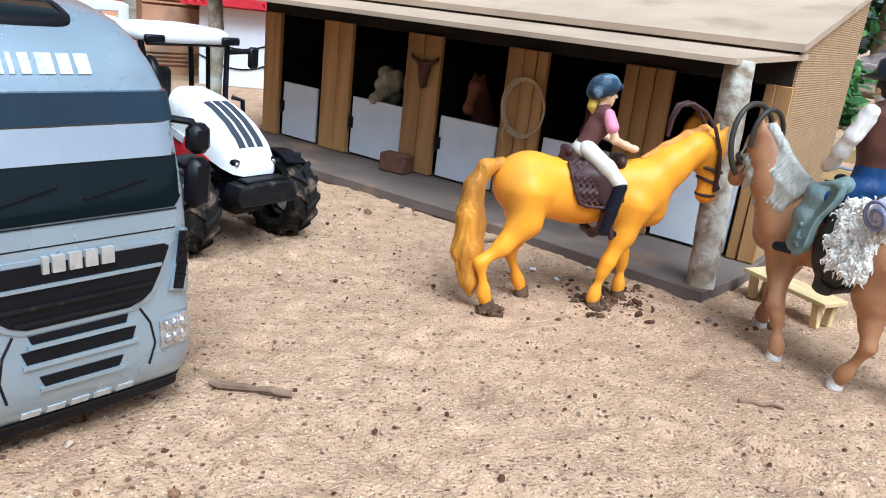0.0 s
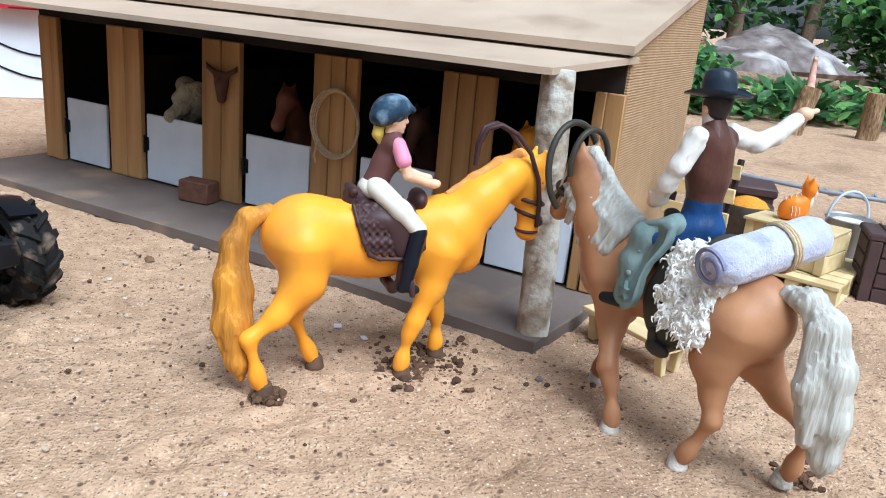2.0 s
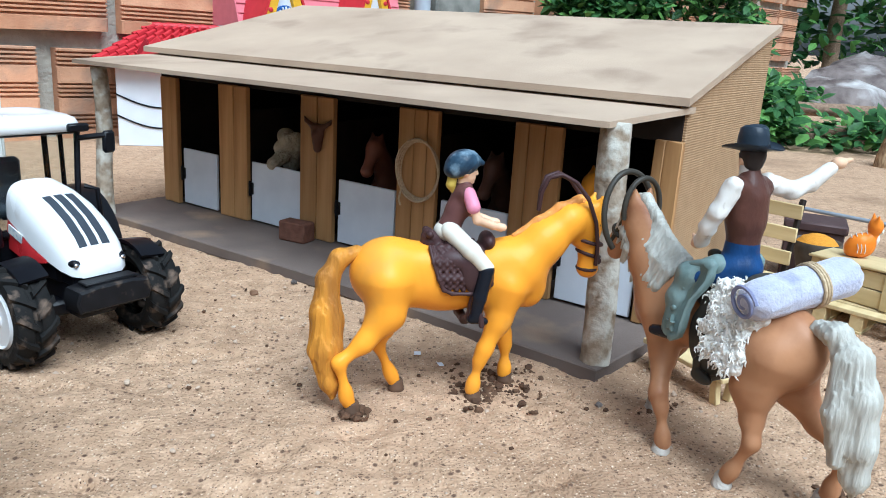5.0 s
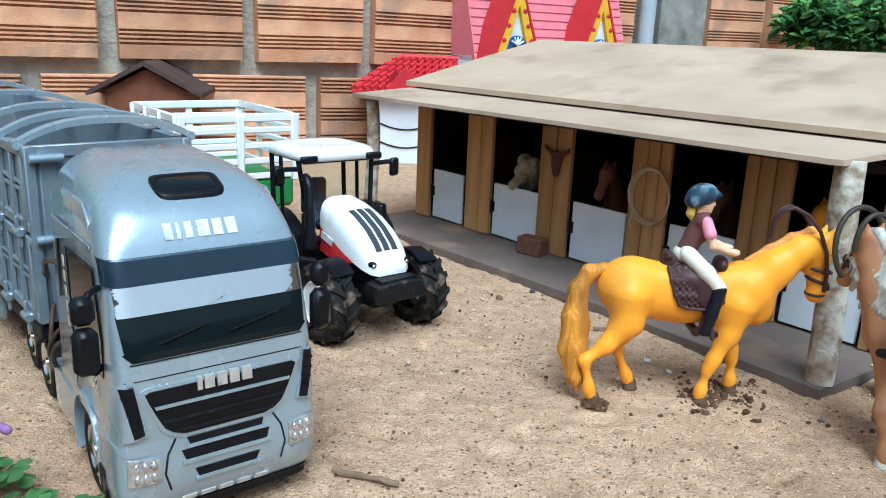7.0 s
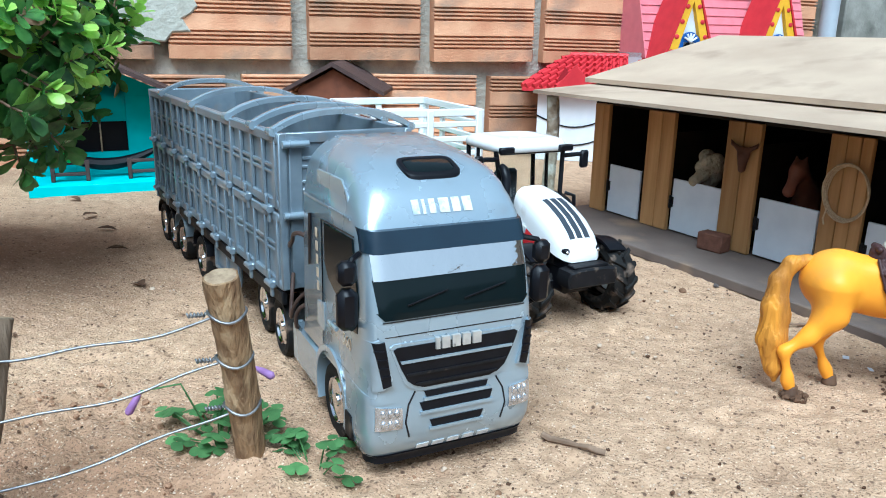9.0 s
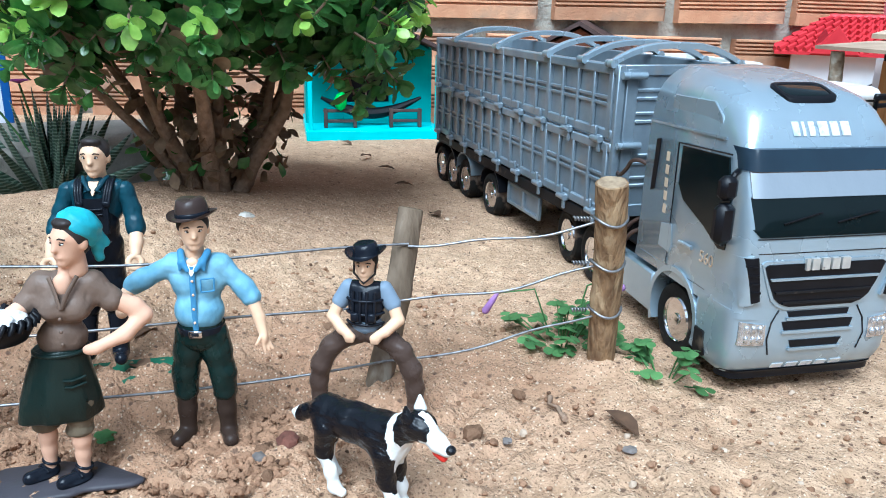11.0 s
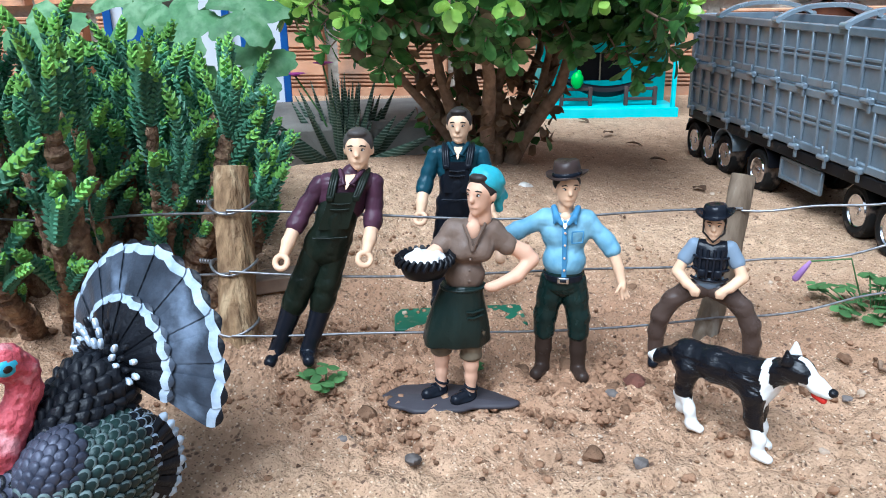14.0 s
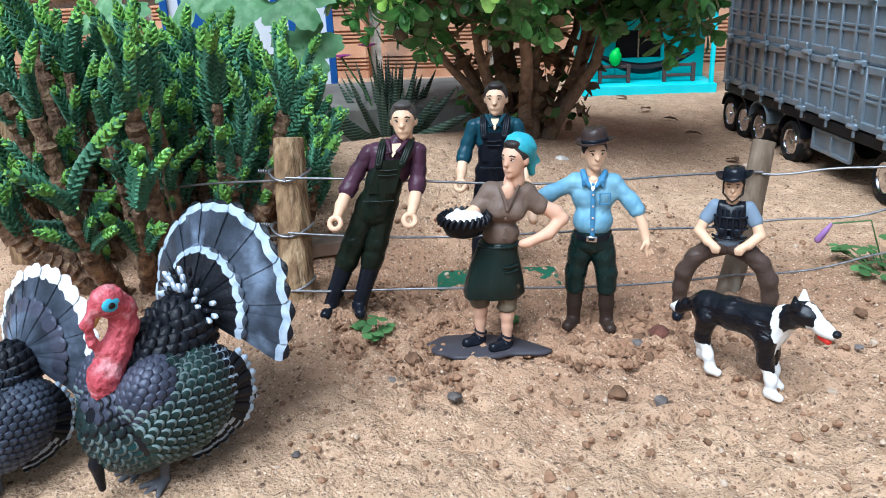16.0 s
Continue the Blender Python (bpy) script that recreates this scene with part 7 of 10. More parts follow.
m.tube([(72 + 3 * math.sin(a), 4 + 16 * math.cos(a), 103 + 21.5 * math.sin(a)) for a in np.linspace(-0.9, math.pi + 0.9, 33)], 1.6, 8, 3)
figure("horse_figure", m, [HORSE_TAN, HOOF_WHITE, MANE, DARK_TACK, EYE], (0.2125, 0.38, 114, 0.0), "tan plastic toy horse with silver mane and western saddle", "toy horse")

# cowboy pointing
m = Mesh()
sculpt(m, [egg((1, 0, 95), (9.5, 9.5, 7.5)), cone((2, 0, 96), (2, 0, 105), 8.2, 7.4), cone((2, 6, 94), (10, 14, 90), 6, 5.6), cone((2, -6, 94), (10, -14, 90), 6, 5.6)], 1, 2.5, 0.75)
sculpt(m, chain([(2, 0, 106), (2.5, 0, 116), (3, 0, 126)], [7.2, 8.0, 8.2]) + [cone((3, -7.5, 130.5), (3, 7.5, 130.5), 5.0), egg((3, 0, 122), (7.2, 9.6, 10.5)), cone((3, 0, 132), (4, 0, 137), 5, 4)], 2, 3, 0.75)
sculpt(m, [cone((4, 0, 133), (5, 0, 139), 4.6, 4.2)], 3, 1, 0.65)
sculpt(m, chain([(3, 10, 131), (5, 15, 120), (9, 15.5, 112), (14, 12, 105)], [4.6, 3.8, 3.5, 2.9]) + [cone((14, 12, 105), (16, 11, 103.5), 3.2, 3.0)], 3, 2, 0.7, lambda X, Y, Z: 0.25 * np.sin(Z * 0.9 + Y * 0.7) * np.sin(X * 0.8))
sculpt(m, chain([(3, -10, 132), (-1, -22, 129), (-3, -30, 132), (-5, -40, 139)], [4.6, 3.9, 3.5, 3.0]), 3, 2, 0.7, lambda X, Y, Z: 0.25 * np.sin(Y * 0.9 + Z * 0.7) * np.sin(X * 0.8))
sculpt(m, [egg((18, 10.5, 102.5), (3.0, 2.6, 2.8)), cone((19, 10, 103), (22, 9, 105), 1.2, 0.9), egg((-6, -43.5, 141.5), (3.2, 3.6, 2.8)), cone((-6, -45, 142), (-7, -50, 143), 1.5, 1.1)], 0, 1, 0.6)
head_of(m, (5, 0, 142), 5.8, skin=0, hair=5, eyes=4, face=(1, -0.3))
hat_on(m, (5, 0, 147.0), 6.2, 6, (0, 4, 20), 1.65, 1.95, 0.30, pinch=0.4, band=7)
for sd in (-1, 1):
    sculpt(m, chain([(5, sd * 10, 95), (14, sd * 16.5, 89), (17, sd * 18.5, 78), (17.5, sd * 19.5, 62)], [5.4, 5.4, 4.8, 4.2]), 8, 3, 0.7, lambda X, Y, Z: 0.2 * np.sin(X * 0.8 + Z * 0.5))
    edge = [(20, 93), (23, 86), (22, 78), (23.5, 70), (25, 62), (22, 58.5), (14, 58), (8, 61), (5, 67), (5.5, 74), (3, 80), (-1, 85), (-4, 91), (-5, 97), (0, 99), (10, 97)]
    out = lambda x, z, d: Vector((13 + (x - 13) * 0.66, sd * (16.4 + 0.19 * (97 - z) * min(1, (z - 40) / 30) - 0.012 * (x - 12) ** 2 + 0.5 * math.sin(z * 0.55 + x * 0.2) + d), z))
    rows = [[out(x, z, d) for x, z in edge] for d in (-1.2, 1.4, 2.2)]
    rows.append([out(11 + (x - 11) * 0.82, 79 + (z - 79) * 0.88, 2.6) for x, z in edge])
    rows.append([out(11 + (x - 11) * 0.76, 79 + (z - 79) * 0.84, 1.7) for x, z in edge])
    m.rings(rows if sd < 0 else [r[::-1] for r in rows], 8)
    m.ball(out(13, 84, 2.4), (1.5, 1.1, 1.5), 8, 8)
    m.ball(out(15, 74, 2.4), (1.5, 1.1, 1.5), 8, 8)
    pts = [(15 + (4.2 if k % 2 == 0 else 1.8) * math.cos(k * math.pi / 5 + 1.57), 66.5 + (4.2 if k % 2 == 0 else 1.8) * math.sin(k * math.pi / 5 + 1.57)) for k in range(10)]
    star = [[out(x, z, d) for x, z in pts] for d in (0.8, 3.0)]
    m.rings(star if sd < 0 else [r[::-1] for r in star], 8)
    sculpt(m, [cone((17, sd * 20, 60.5), (26, sd * 21.5, 59), 3.2, 2.4)], 7, 1, 0.65)
figure("cowboy_figure", m, [SKIN_PALE, JEANS, LEATHER, SHIRT_SPOT, EYE, HAIR, HAT_BLUE, BOOT_BLACK, CHAPS, DARK_TACK], (0.2125, 0.38, 114, 0.0), "painted toy cowboy in brown waistcoat, one arm pointing out", "toy rider")

# fleece and bedroll behind the saddle
m = Mesh()
rng = random.Random(7)
pr = []
tufts = []
for k in range(230):
    t = rng.uniform(0, 1)
    y = rng.uniform(0, 20)
    z = 88 - max(0, y - 10) * 3.0 + rng.uniform(-2, 2)
    c = (-24 + 24 * t + rng.uniform(-3, 3), y + 1.5, z)
    pr.append(egg(c, (rng.uniform(1.8, 3.4), rng.uniform(1.8, 3.2), rng.uniform(1.8, 3.8))))
    tufts.append(c)
sculpt(m, pr, 0, 1.2, 0.65, lambda X, Y, Z: 0.5 * np.sin(X * 1.7 + np.sin(Z * 0.8) * 2) * np.sin(Y * 1.6 + Z * 1.1))
for c in tufts * 9:
    p = Vector(c) + Vector((rng.gauss(0, 1.2), rng.gauss(0.4, 1.0), rng.gauss(0, 1.2)))
    d = Vector((rng.gauss(0, 0.7), rng.gauss(0.8, 0.5), rng.gauss(0.1, 0.7))).normalized()
    e = Vector((rng.gauss(0, 0.6), rng.gauss(0.1, 0.3), -1)).normalized()
    L = rng.uniform(1.9, 3.1)
    m.tube([p + d * L * 0.5, p + d * L + e * 0.3, p + d * L * 1.02 + e * 1.5, p + d * L * 0.8 + e * 2.6], [0.5, 0.45, 0.32, 0.08], 4)
single("sheep_fleece", m, [FLEECE], pose(0.2125, 0.38, 0, 0, 0, 114) @ MM, "tuft of curly white fleece behind the toy saddle", "fleece", smooth=70)
m = Mesh()
ax0, ax1 = Vector((-24, 15, 90)), Vector((-31, -23, 98))
d = (ax1 - ax0)
sculpt(m, [cone(ax0, ax1, 8.8, 8.6)], 0, 1, 0.8, lambda X, Y, Z: 0.3 * np.sin(X * 0.9) * np.sin(Z * 1.1 + Y * 0.5))
n = d.normalized()
a = n.orthogonal().normalized()
b = n.cross(a)
roll = single("bedroll", m, [FELT], pose(0.2125, 0.38, 0, 0, 0, 114) @ MM, "rolled grey-blue felt blanket tied with cord", "bedroll", smooth=70)
# spiral in darker blue: shade between the rolled layers, given as colour
m = Mesh()
m.tube([ax0 - n * 8.4 + (a * math.cos(t) + b * math.sin(t)) * (1.2 + 0.62 * t) for t in np.linspace(0, 11.5, 60)], 0.9, 6)
part("rolled_end", m, surface("felt_shadow_fold", (0.27, 0.28, 0.42), (0.2, 0.21, 0.33), 0.95, 170), roll)
for q in (0.60, 0.635, 0.665):
    c = ax0 + d * q
    m = Mesh()
    m.tube([c + (a * math.cos(t) + b * math.sin(t)) * 9.3 for t in np.linspace(0, 2 * math.pi, 25)], 0.75, 6)
    part("cord", m, ROPE, roll, "pale cotton cord")

# ---- toy turkeys ----

T_BLACK = plastic("feather_black", (0.011, 0.012, 0.016), 0.34, (0.007, 0.008, 0.011), bump=0.0003)
T_GREEN = surface("feather_green_sheen", (0.022, 0.05, 0.042), (0.014, 0.016, 0.02), 0.34, 60, 0.0004, 400, metal=0.2)
T_TEAL = surface("feather_teal_sheen", (0.02, 0.085, 0.085), (0.015, 0.028, 0.034), 0.34, 60, 0.0004, 400, metal=0.2)
T_SHEEN = surface("feather_violet_sheen", (0.085, 0.09, 0.125), (0.03, 0.034, 0.052), 0.34, 60, 0.0004, 400, metal=0.2)
T_RIM = surface("feather_pale_green_rim", (0.17, 0.22, 0.215), (0.07, 0.095, 0.095), 0.45, 120)
T_BLUE = surface("feather_slate", (0.065, 0.08, 0.11), (0.018, 0.022, 0.03), 0.38, 70, 0.0003, 500, stain=(0.16, 0.2, 0.27), stain_scale=60, stain_at=0.62)
T_PALE = surface("feather_pale_band", (0.50, 0.58, 0.68), (0.24, 0.31, 0.40), 0.5, 160, 0.0003, 600)
T_WHITE = plastic("feather_white", (0.76, 0.77, 0.77), 0.5, (0.62, 0.64, 0.66), bump=0.0003)
T_RED = surface("turkey_red_skin", (0.56, 0.12, 0.14), (0.36, 0.05, 0.065), 0.4, 90, 0.0022, 300, stain=(0.62, 0.26, 0.27), stain_scale=160, stain_at=0.6)
T_FACE = plastic("turkey_blue_face", (0.09, 0.42, 0.58), 0.45)
T_BEAK = plastic("turkey_ochre_beak", (0.42, 0.22, 0.07), 0.45)
T_LEG = plastic("turkey_grey_leg", (0.12, 0.12, 0.13), 0.5)


def shingle(m, c, n, u, size, width, slot, rim, lift_=0.2, point=0.0):
    """One moulded feather: a shield at c, outward n, pointing along u, its tip lifted, with a rim of another colour."""
    n, u = Vector(n).normalized(), Vector(u)
    u = (u - n * u.dot(n)).normalized()
    s = n.cross(u)
    c = Vector(c)
    prof = [(-0.5, 0.40), (0.05, 0.52), (0.40, 0.42 - 0.14 * point), (0.62, 0.16)]
    outer = [c + u * a * size + s * b * width + n * lift_ * (a + 0.5) * size for a, b in prof] + [c + u * a * size - s * b * width + n * lift_ * (a + 0.5) * size for a, b in prof[::-1]]
    inner = [c + u * (a * 0.72 - 0.08) * size + s * b * 0.72 * width + n * (lift_ * (a + 0.5) + 0.10) * size for a, b in prof] + [c + u * (a * 0.72 - 0.08) * size - s * b * 0.72 * width + n * (lift_ * (a + 0.5) + 0.10) * size for a, b in prof[::-1]]
    k = 8
    low = [p - n * 0.30 * size for p in outer]
    faces = [tuple(k + i for i in range(k))] + [(i, (i + 1) % k, k + (i + 1) % k, k + i) for i in range(k)] + [(2 * k + i, 2 * k + (i + 1) % k, (i + 1) % k, i) for i in range(k - 1)]
    f0 = len(m.f)
    m.add(outer + inner + low, faces, slot)
    for i in (1, 2, 3, 4, 5):
        m.s[f0 + 1 + i] = rim


def feather_egg(m, c, r, rot, size, pick, start=12, stop=165, point=0.0, lift_=0.2):
    """Rows of shingles over an ellipsoid, from its front pole back; pick(p, n) gives (slot, rim) or None."""
    R = Euler([radians(a) for a in rot]).to_matrix()
    mean = (r[0] + r[1] + r[2]) / 3
    rows = max(3, int(radians(stop - start) * mean / (size * 0.62)))
    for i in range(rows):
        th = radians(start + (stop - start) * (i + 0.5) / rows)
        count = max(5, int(2 * math.pi * mean * math.sin(th) / (size * 0.92)))
        for j in range(count):
            ph = 2 * math.pi * (j + 0.5 * (i % 2)) / count
            q = Vector((math.cos(th), math.sin(th) * math.cos(ph), math.sin(th) * math.sin(ph)))
            d = Vector((-math.sin(th) * r[0], math.cos(th) * math.cos(ph) * r[1], math.cos(th) * math.sin(ph) * r[2]))
            p = Vector(c) + R @ Vector((q.x * r[0], q.y * r[1], q.z * r[2]))
            n = R @ Vector((q.x / r[0], q.y / r[1], q.z / r[2])).normalized()
            got = pick(p, n)
            if got:
                w = 2 * math.pi * math.sin(th) * (r[1] + r[2]) / 2 / count * 1.15
                shingle(m, p, n, R @ d, size, min(w, size * 1.3), got[0], got[1], lift_, point)


def fan(m, c, normal, up, r, spread, count, bands, seed, sweep=-0.3, steps=16):
    """A raised tail fan: round-tipped feathers with a raised quill and slanting barbs; bands: (share of length, slot) from the root out."""
    rng = random.Random(seed)
    n = Vector(normal).normalized()
    up = (Vector(up) - n * Vector(up).dot(n)).normalized()
    s = up.cross(n)
    for k in range(count):
        a = -spread / 2 + spread * k / (count - 1)
        d = up * math.cos(a) + s * math.sin(a)
        t = n.cross(d)
        d = d * math.cos(sweep) + n * math.sin(sweep)
        L = r * (1 + rng.uniform(-0.012, 0.012))
        wid = L * spread / count * 0.60
        off = n * (0.55 if k % 2 else -0.25)
        rings, cols = [], []
        for i in range(steps + 1):
            q = 0.14 + 0.86 * i / steps
            wq = wid * min(1.0, q + 0.12) * (math.sqrt(max(0.0, 1 - ((q - 0.88) / 0.125) ** 2)) if q > 0.88 else 1)
            wq = max(wq, wid * 0.12)
            back = 0.02 * min(1.0, (1 - q) / 0.15)
            rise = 0.28 if i % 2 else -0.1
            p = Vector(c) + d * L * q + off + n * (-3.0 * (q - 0.5) ** 2)
            e = d * L * back
            rings.append([p - t * wq + e, p - t * wq * 0.5 + e * 0.5 + n * (0.2 + rise), p + n * 0.8, p + t * wq * 0.5 + e * 0.5 + n * (0.2 + rise), p + t * wq + e, p - n * 0.5])
            cols.append(next((b[1] for b in bands if q <= b[0] + 1e-6), bands[-1][1]))
        k0 = len(m.f)
        m.rings(rings, 0, True)
        for i in range(steps):
            for j in range(6):
                m.s[k0 + i * 6 + j] = cols[i]
        m.s[-1] = m.s[-2] = cols[-1]


def turkey(at, variant, name, label, size=1.0):
    """A strutting tom: x is the way it faces, fan raised behind."""
    m = Mesh()
    BLK, GRN, SHN, SLT, PAL, WHT, RED, FACE, BEAK, LEG, EYES, RIM, TEAL_ = range(13)
    plain = variant == 2
    wings = [((-5, sd * 14.5, 33), (25, 12.5, 18), (0, 14, sd * 6)) for sd in (-1, 1)]
    shoulders = [((6, sd * 12, 42), (15, 10.5, 12), (0, 24, sd * 8)) for sd in (-1, 1)]
    breast, back, rump = ((8, 0, 30), (19, 20, 21), (0, -26, 0)), ((-8, 0, 45), (20, 15.5, 17), (0, 20, 0)), ((-17, 0, 54), (12, 12.5, 13), (0, 40, 0))
    sculpt(m, [egg(*q) for q in [breast, back, rump] + wings + shoulders] + [egg((-2, 0, 26), (19, 17, 18))], BLK, 3, 1.0)
    rng = random.Random(variant)
    inside = lambda p, q: sum((v / k) ** 2 for v, k in zip(Euler([radians(a) for a in q[2]]).to_matrix().transposed() @ (p - Vector(q[0])), q[1])) < 0.9
    free = lambda p, own: p.z > 5 and not any(inside(p, q) for q in [breast, back, rump] + wings + shoulders if q is not own)
    feather_egg(m, *breast, 4.6, lambda p, n: ((SLT, SHN) if plain else (TEAL_ if p.z < 30 and rng.random() < 0.75 else GRN if p.z < 38 else SHN, RIM if p.z < 33 else BLK)) if free(p, breast) else None, 10, 150)
    feather_egg(m, *back, 5.0, lambda p, n: (BLK, SLT if plain else BLK) if free(p, back) else None, 10, 165, 1.0, 0.32)
    feather_egg(m, *rump, 5.4, lambda p, n: (BLK, BLK) if free(p, rump) and p.x < -4 else None, 10, 160, 1.0, 0.36)
    for q in wings:
        feather_egg(m, *q, 4.4, lambda p, n, q=q: ((SLT, SHN) if plain else (GRN, RIM) if p.x > -17 else (BLK, PAL)) if free(p, q) else None, 20, 168, 0, 0.26)
    for q in shoulders:
        feather_egg(m, *q, 4.0, lambda p, n, q=q: ((SLT, SHN) if plain else (SHN, RIM if p.z < 42 else SHN) if p.x > 2 else (GRN, RIM)) if free(p, q) else None, 10, 165)
    # wing quills drooping to the ground, barred pale
    for sd in (-1, 1):
        bars = [(b, (PAL if i % 2 else BLK)) for i, b in enumerate((0.40, 0.46, 0.54, 0.60, 0.68, 0.73, 0.81, 0.86, 0.93, 0.97, 1.0))]
        fan(m, (-6, sd * 19, 34), (0.25, sd, -0.1), (-0.55, 0, -0.85), 30, radians(66), 9, bars, 21 + sd, -0.12, 22)
        fan(m, (-6, sd * 21.5, 34), (0.2, sd, 0.1), (-1.0, 0, -0.1), 26, radians(70), 9, [(0.84, BLK), (0.95, PAL), (1.0, BLK)], 31 + sd, -0.12)
    if not plain:
        fan(m, (-25, 0, 62), (0.94, 0, 0.2), (-0.15, 0, 1), 44, radians(218), 19, [(0.86, SLT), (0.95, PAL), (1.0, BLK)], 3, steps=22)
        fan(m, (-22.5, 0, 62), (0.94, 0, 0.2), (-0.15, 0, 1), 26, radians(214), 17, [(0.80, BLK), (0.92, PAL), (1.0, SLT)], 4)
        for i in range(3):
            for j in range(11):
                a = -1.75 + 3.5 * (j + 0.5 * (i % 2)) / 10.5
                r = 9.5 + 3.2 * i + rng.uniform(-0.6, 0.6)
                p = Vector((-17.5 - 0.32 * r, r * math.sin(a), 62 + r * math.cos(a)))
                shingle(m, p, (0.94, 0, 0.2), (-0.1, math.sin(a), math.cos(a)), 3.4, 2.0, *((PAL, WHT) if rng.random() < 0.6 else (BLK, BLK)), 0.2)
    else:
        fan(m, (-25, 0, 60), (0.94, 0, 0.2), (-0.15, 0, 1), 44, radians(236), 21, [(0.82, SLT), (1.0, WHT)], 6, steps=20)
        fan(m, (-22.5, 0, 60), (0.94, 0, 0.2), (-0.15, 0, 1), 28, radians(226), 17, [(0.7, SLT), (1.0, SHN)], 7)
    lump = lambda X, Y, Z: 0.42 * np.sin(X * 1.3 + np.sin(Z * 0.7)) * np.sin(Y * 1.4 + 0.5 * np.sin(X)) * np.sin(Z * 1.25)
    sculpt(m, chain([(17, 0, 44), (16.5, 0, 50), (11, 0, 58), (5.5, 0, 66), (5.4, 0, 73), (9, 0, 78)], [5.6, 6.0, 5.4, 4.8, 4.8, 5.0]) + [egg((10.5, 0, 77.6), (6.0, 5.0, 5.4)), cone((15, 0, 77), (19, -0.5, 72), 2.2, 1.7), cone((19, -0.5, 72), (18, -1, 64), 1.7, 1.5), cone((18, -1, 64), (14, -1, 58), 1.6, 2.2)], RED, 2.4, 0.65, lump)
    for sd in (-1, 1):
        m.ball((11.0, sd * 4.2, 77.6), (4.0, 1.6, 2.8), 14, FACE)
        m.ball((11.8, sd * 5.5, 77.6), (1.5, 0.7, 1.2), 10, EYES)
        sculpt(m, [cone((4, sd * 8, 14), (6, sd * 8, 3), 2.4, 1.8)] + [cone((6, sd * 8, 2), (6 + 9 * math.cos(a), sd * 8 + 9 * math.sin(a), 1.2), 1.7, 1.1) for a in (-0.6, 0, 0.6)], LEG, 1, 0.7)
    sculpt(m, [cone((14.5, 0, 75.5), (17.0, 0, 70.5), 2.2, 0.9)], BEAK, 1, 0.5)
    sculpt(m, chain([(24, 0, 28), (26.5, -1, 18), (26, -1.5, 7)], [2.6, 2.6, 1.4]), BLK, 1, 0.7)
    m.v = [(x * size, y * size, z * size) for x, y, z in m.v]
    return figure(name, m, [T_BLACK, T_GREEN, T_SHEEN, T_BLUE, T_PALE, T_WHITE, T_RED, T_FACE, T_BEAK, T_LEG, EYE, T_RIM, T_TEAL], at, label, "toy turkey")


turkey((-0.338, -0.152, 287, 0.0), 1, "turkey_figure", "painted plastic toy turkey, tail fan raised with pale bands", 0.97)
turkey((-0.374, -0.203, 290, 0.0), 2, "turkey_figure", "painted plastic toy turkey with white-edged dark tail fan", 0.78)
UNIT[0] = 1.0

# ---- stick-and-wire fence ----
GREY_STICK = surface("weathered_grey_stick", (0.25, 0.19, 0.135), (0.10, 0.07, 0.045), 0.9, 120, 0.002, 240, stain=(0.42, 0.39, 0.33), stain_scale=60, stain_at=0.6, stretch=(1, 1, 0.2))
fence = thing("wire_fence", Matrix(), "low toy fence of round sticks strung with twisted wire", "fence")
POSTS = [((-0.586, -0.143, 0.0), (-0.584, -0.134, 0.107), 0.0125, 0.0125), ((-0.404, -0.058, 0.0), (-0.424, -0.040, 0.1), 0.0098, 0.0076),
         ((-0.273, 0.127, -0.005), (-0.277, 0.160, 0.086), 0.0062, 0.0056), ((-0.203, 0.226, -0.005), (-0.1945, 0.199, 0.104), 0.0074, 0.0072)]
for k, (a, b, r0, r1) in enumerate(POSTS):
    child_at("post", log("post", a, b, r0, r1, [FENCE_BARK if k != 2 else GREY_STICK, CUT_WOOD], 20 + k, knots=5, bend=0.01), fence, Matrix())


def at_post(k, z):
    a, b = Vector(POSTS[k][0]), Vector(POSTS[k][1])
    return a.lerp(b, (z - a.z) / (b.z - a.z))


rng = random.Random(12)
LEVELS = ((0.064, 0.040), (0.083, 0.056, 0.029), (0.072, 0.047, 0.020), (0.086, 0.063, 0.037))
for lev in range(3):
    pts = []
    for k in range(4):
        h = LEVELS[k][min(lev, len(LEVELS[k]) - 1)]
        p = at_post(k, h)
        r = POSTS[k][2]
        side = Vector((0.75, -0.66, 0)) if 0 < k < 3 else Vector((0.0, 0, 0))
        pts.append(p + side * (r + 0.0008))
    if lev == 2:
        pts = pts[1:]
    for a, b in zip(pts, pts[1:]):
        n = 14
        seg = []
        for i in range(n + 1):
            t = i / n
            p = a.lerp(b, t)
            p.z += -0.0035 * 4 * t * (1 - t) + 0.0010 * math.sin(t * 9 + lev * 2 + a.x * 30)
            p.x += 0.0008 * math.sin(t * 13 + lev)
            seg.append(p)
        m = Mesh()
        m.tube(seg, 0.00062, 7)
        part("wire", m, WIRE, fence, "", 70)
for k in (0, 3, 1):
    for h in LEVELS[k]:
        c = at_post(k, h)
        r = POSTS[k][2] * 1.08
        m = Mesh()
        m.tube([c + Vector((r * math.cos(a), r * math.sin(a), 0.0016 * math.sin(a * 2))) for a in np.linspace(0, 2 * math.pi, 25)], 0.0007, 7)
        to = (at_post(2, 0.06) - c) if k == 3 else (at_post(1, 0.06) - c) if k == 0 else (at_post(0, 0.05) - c)
        to.z = 0
        to.normalize()
        m.tube([c + to * (r + 0.0005 + 0.008 * t) + Vector((0.0008 * math.cos(t * 34) * -to.y, 0.0008 * math.cos(t * 34) * to.x, 0.0008 * math.sin(t * 34))) for t in np.linspace(0, 1, 56)], 0.0005, 6)
        part("wire_tie", m, WIRE, fence, "", 70)

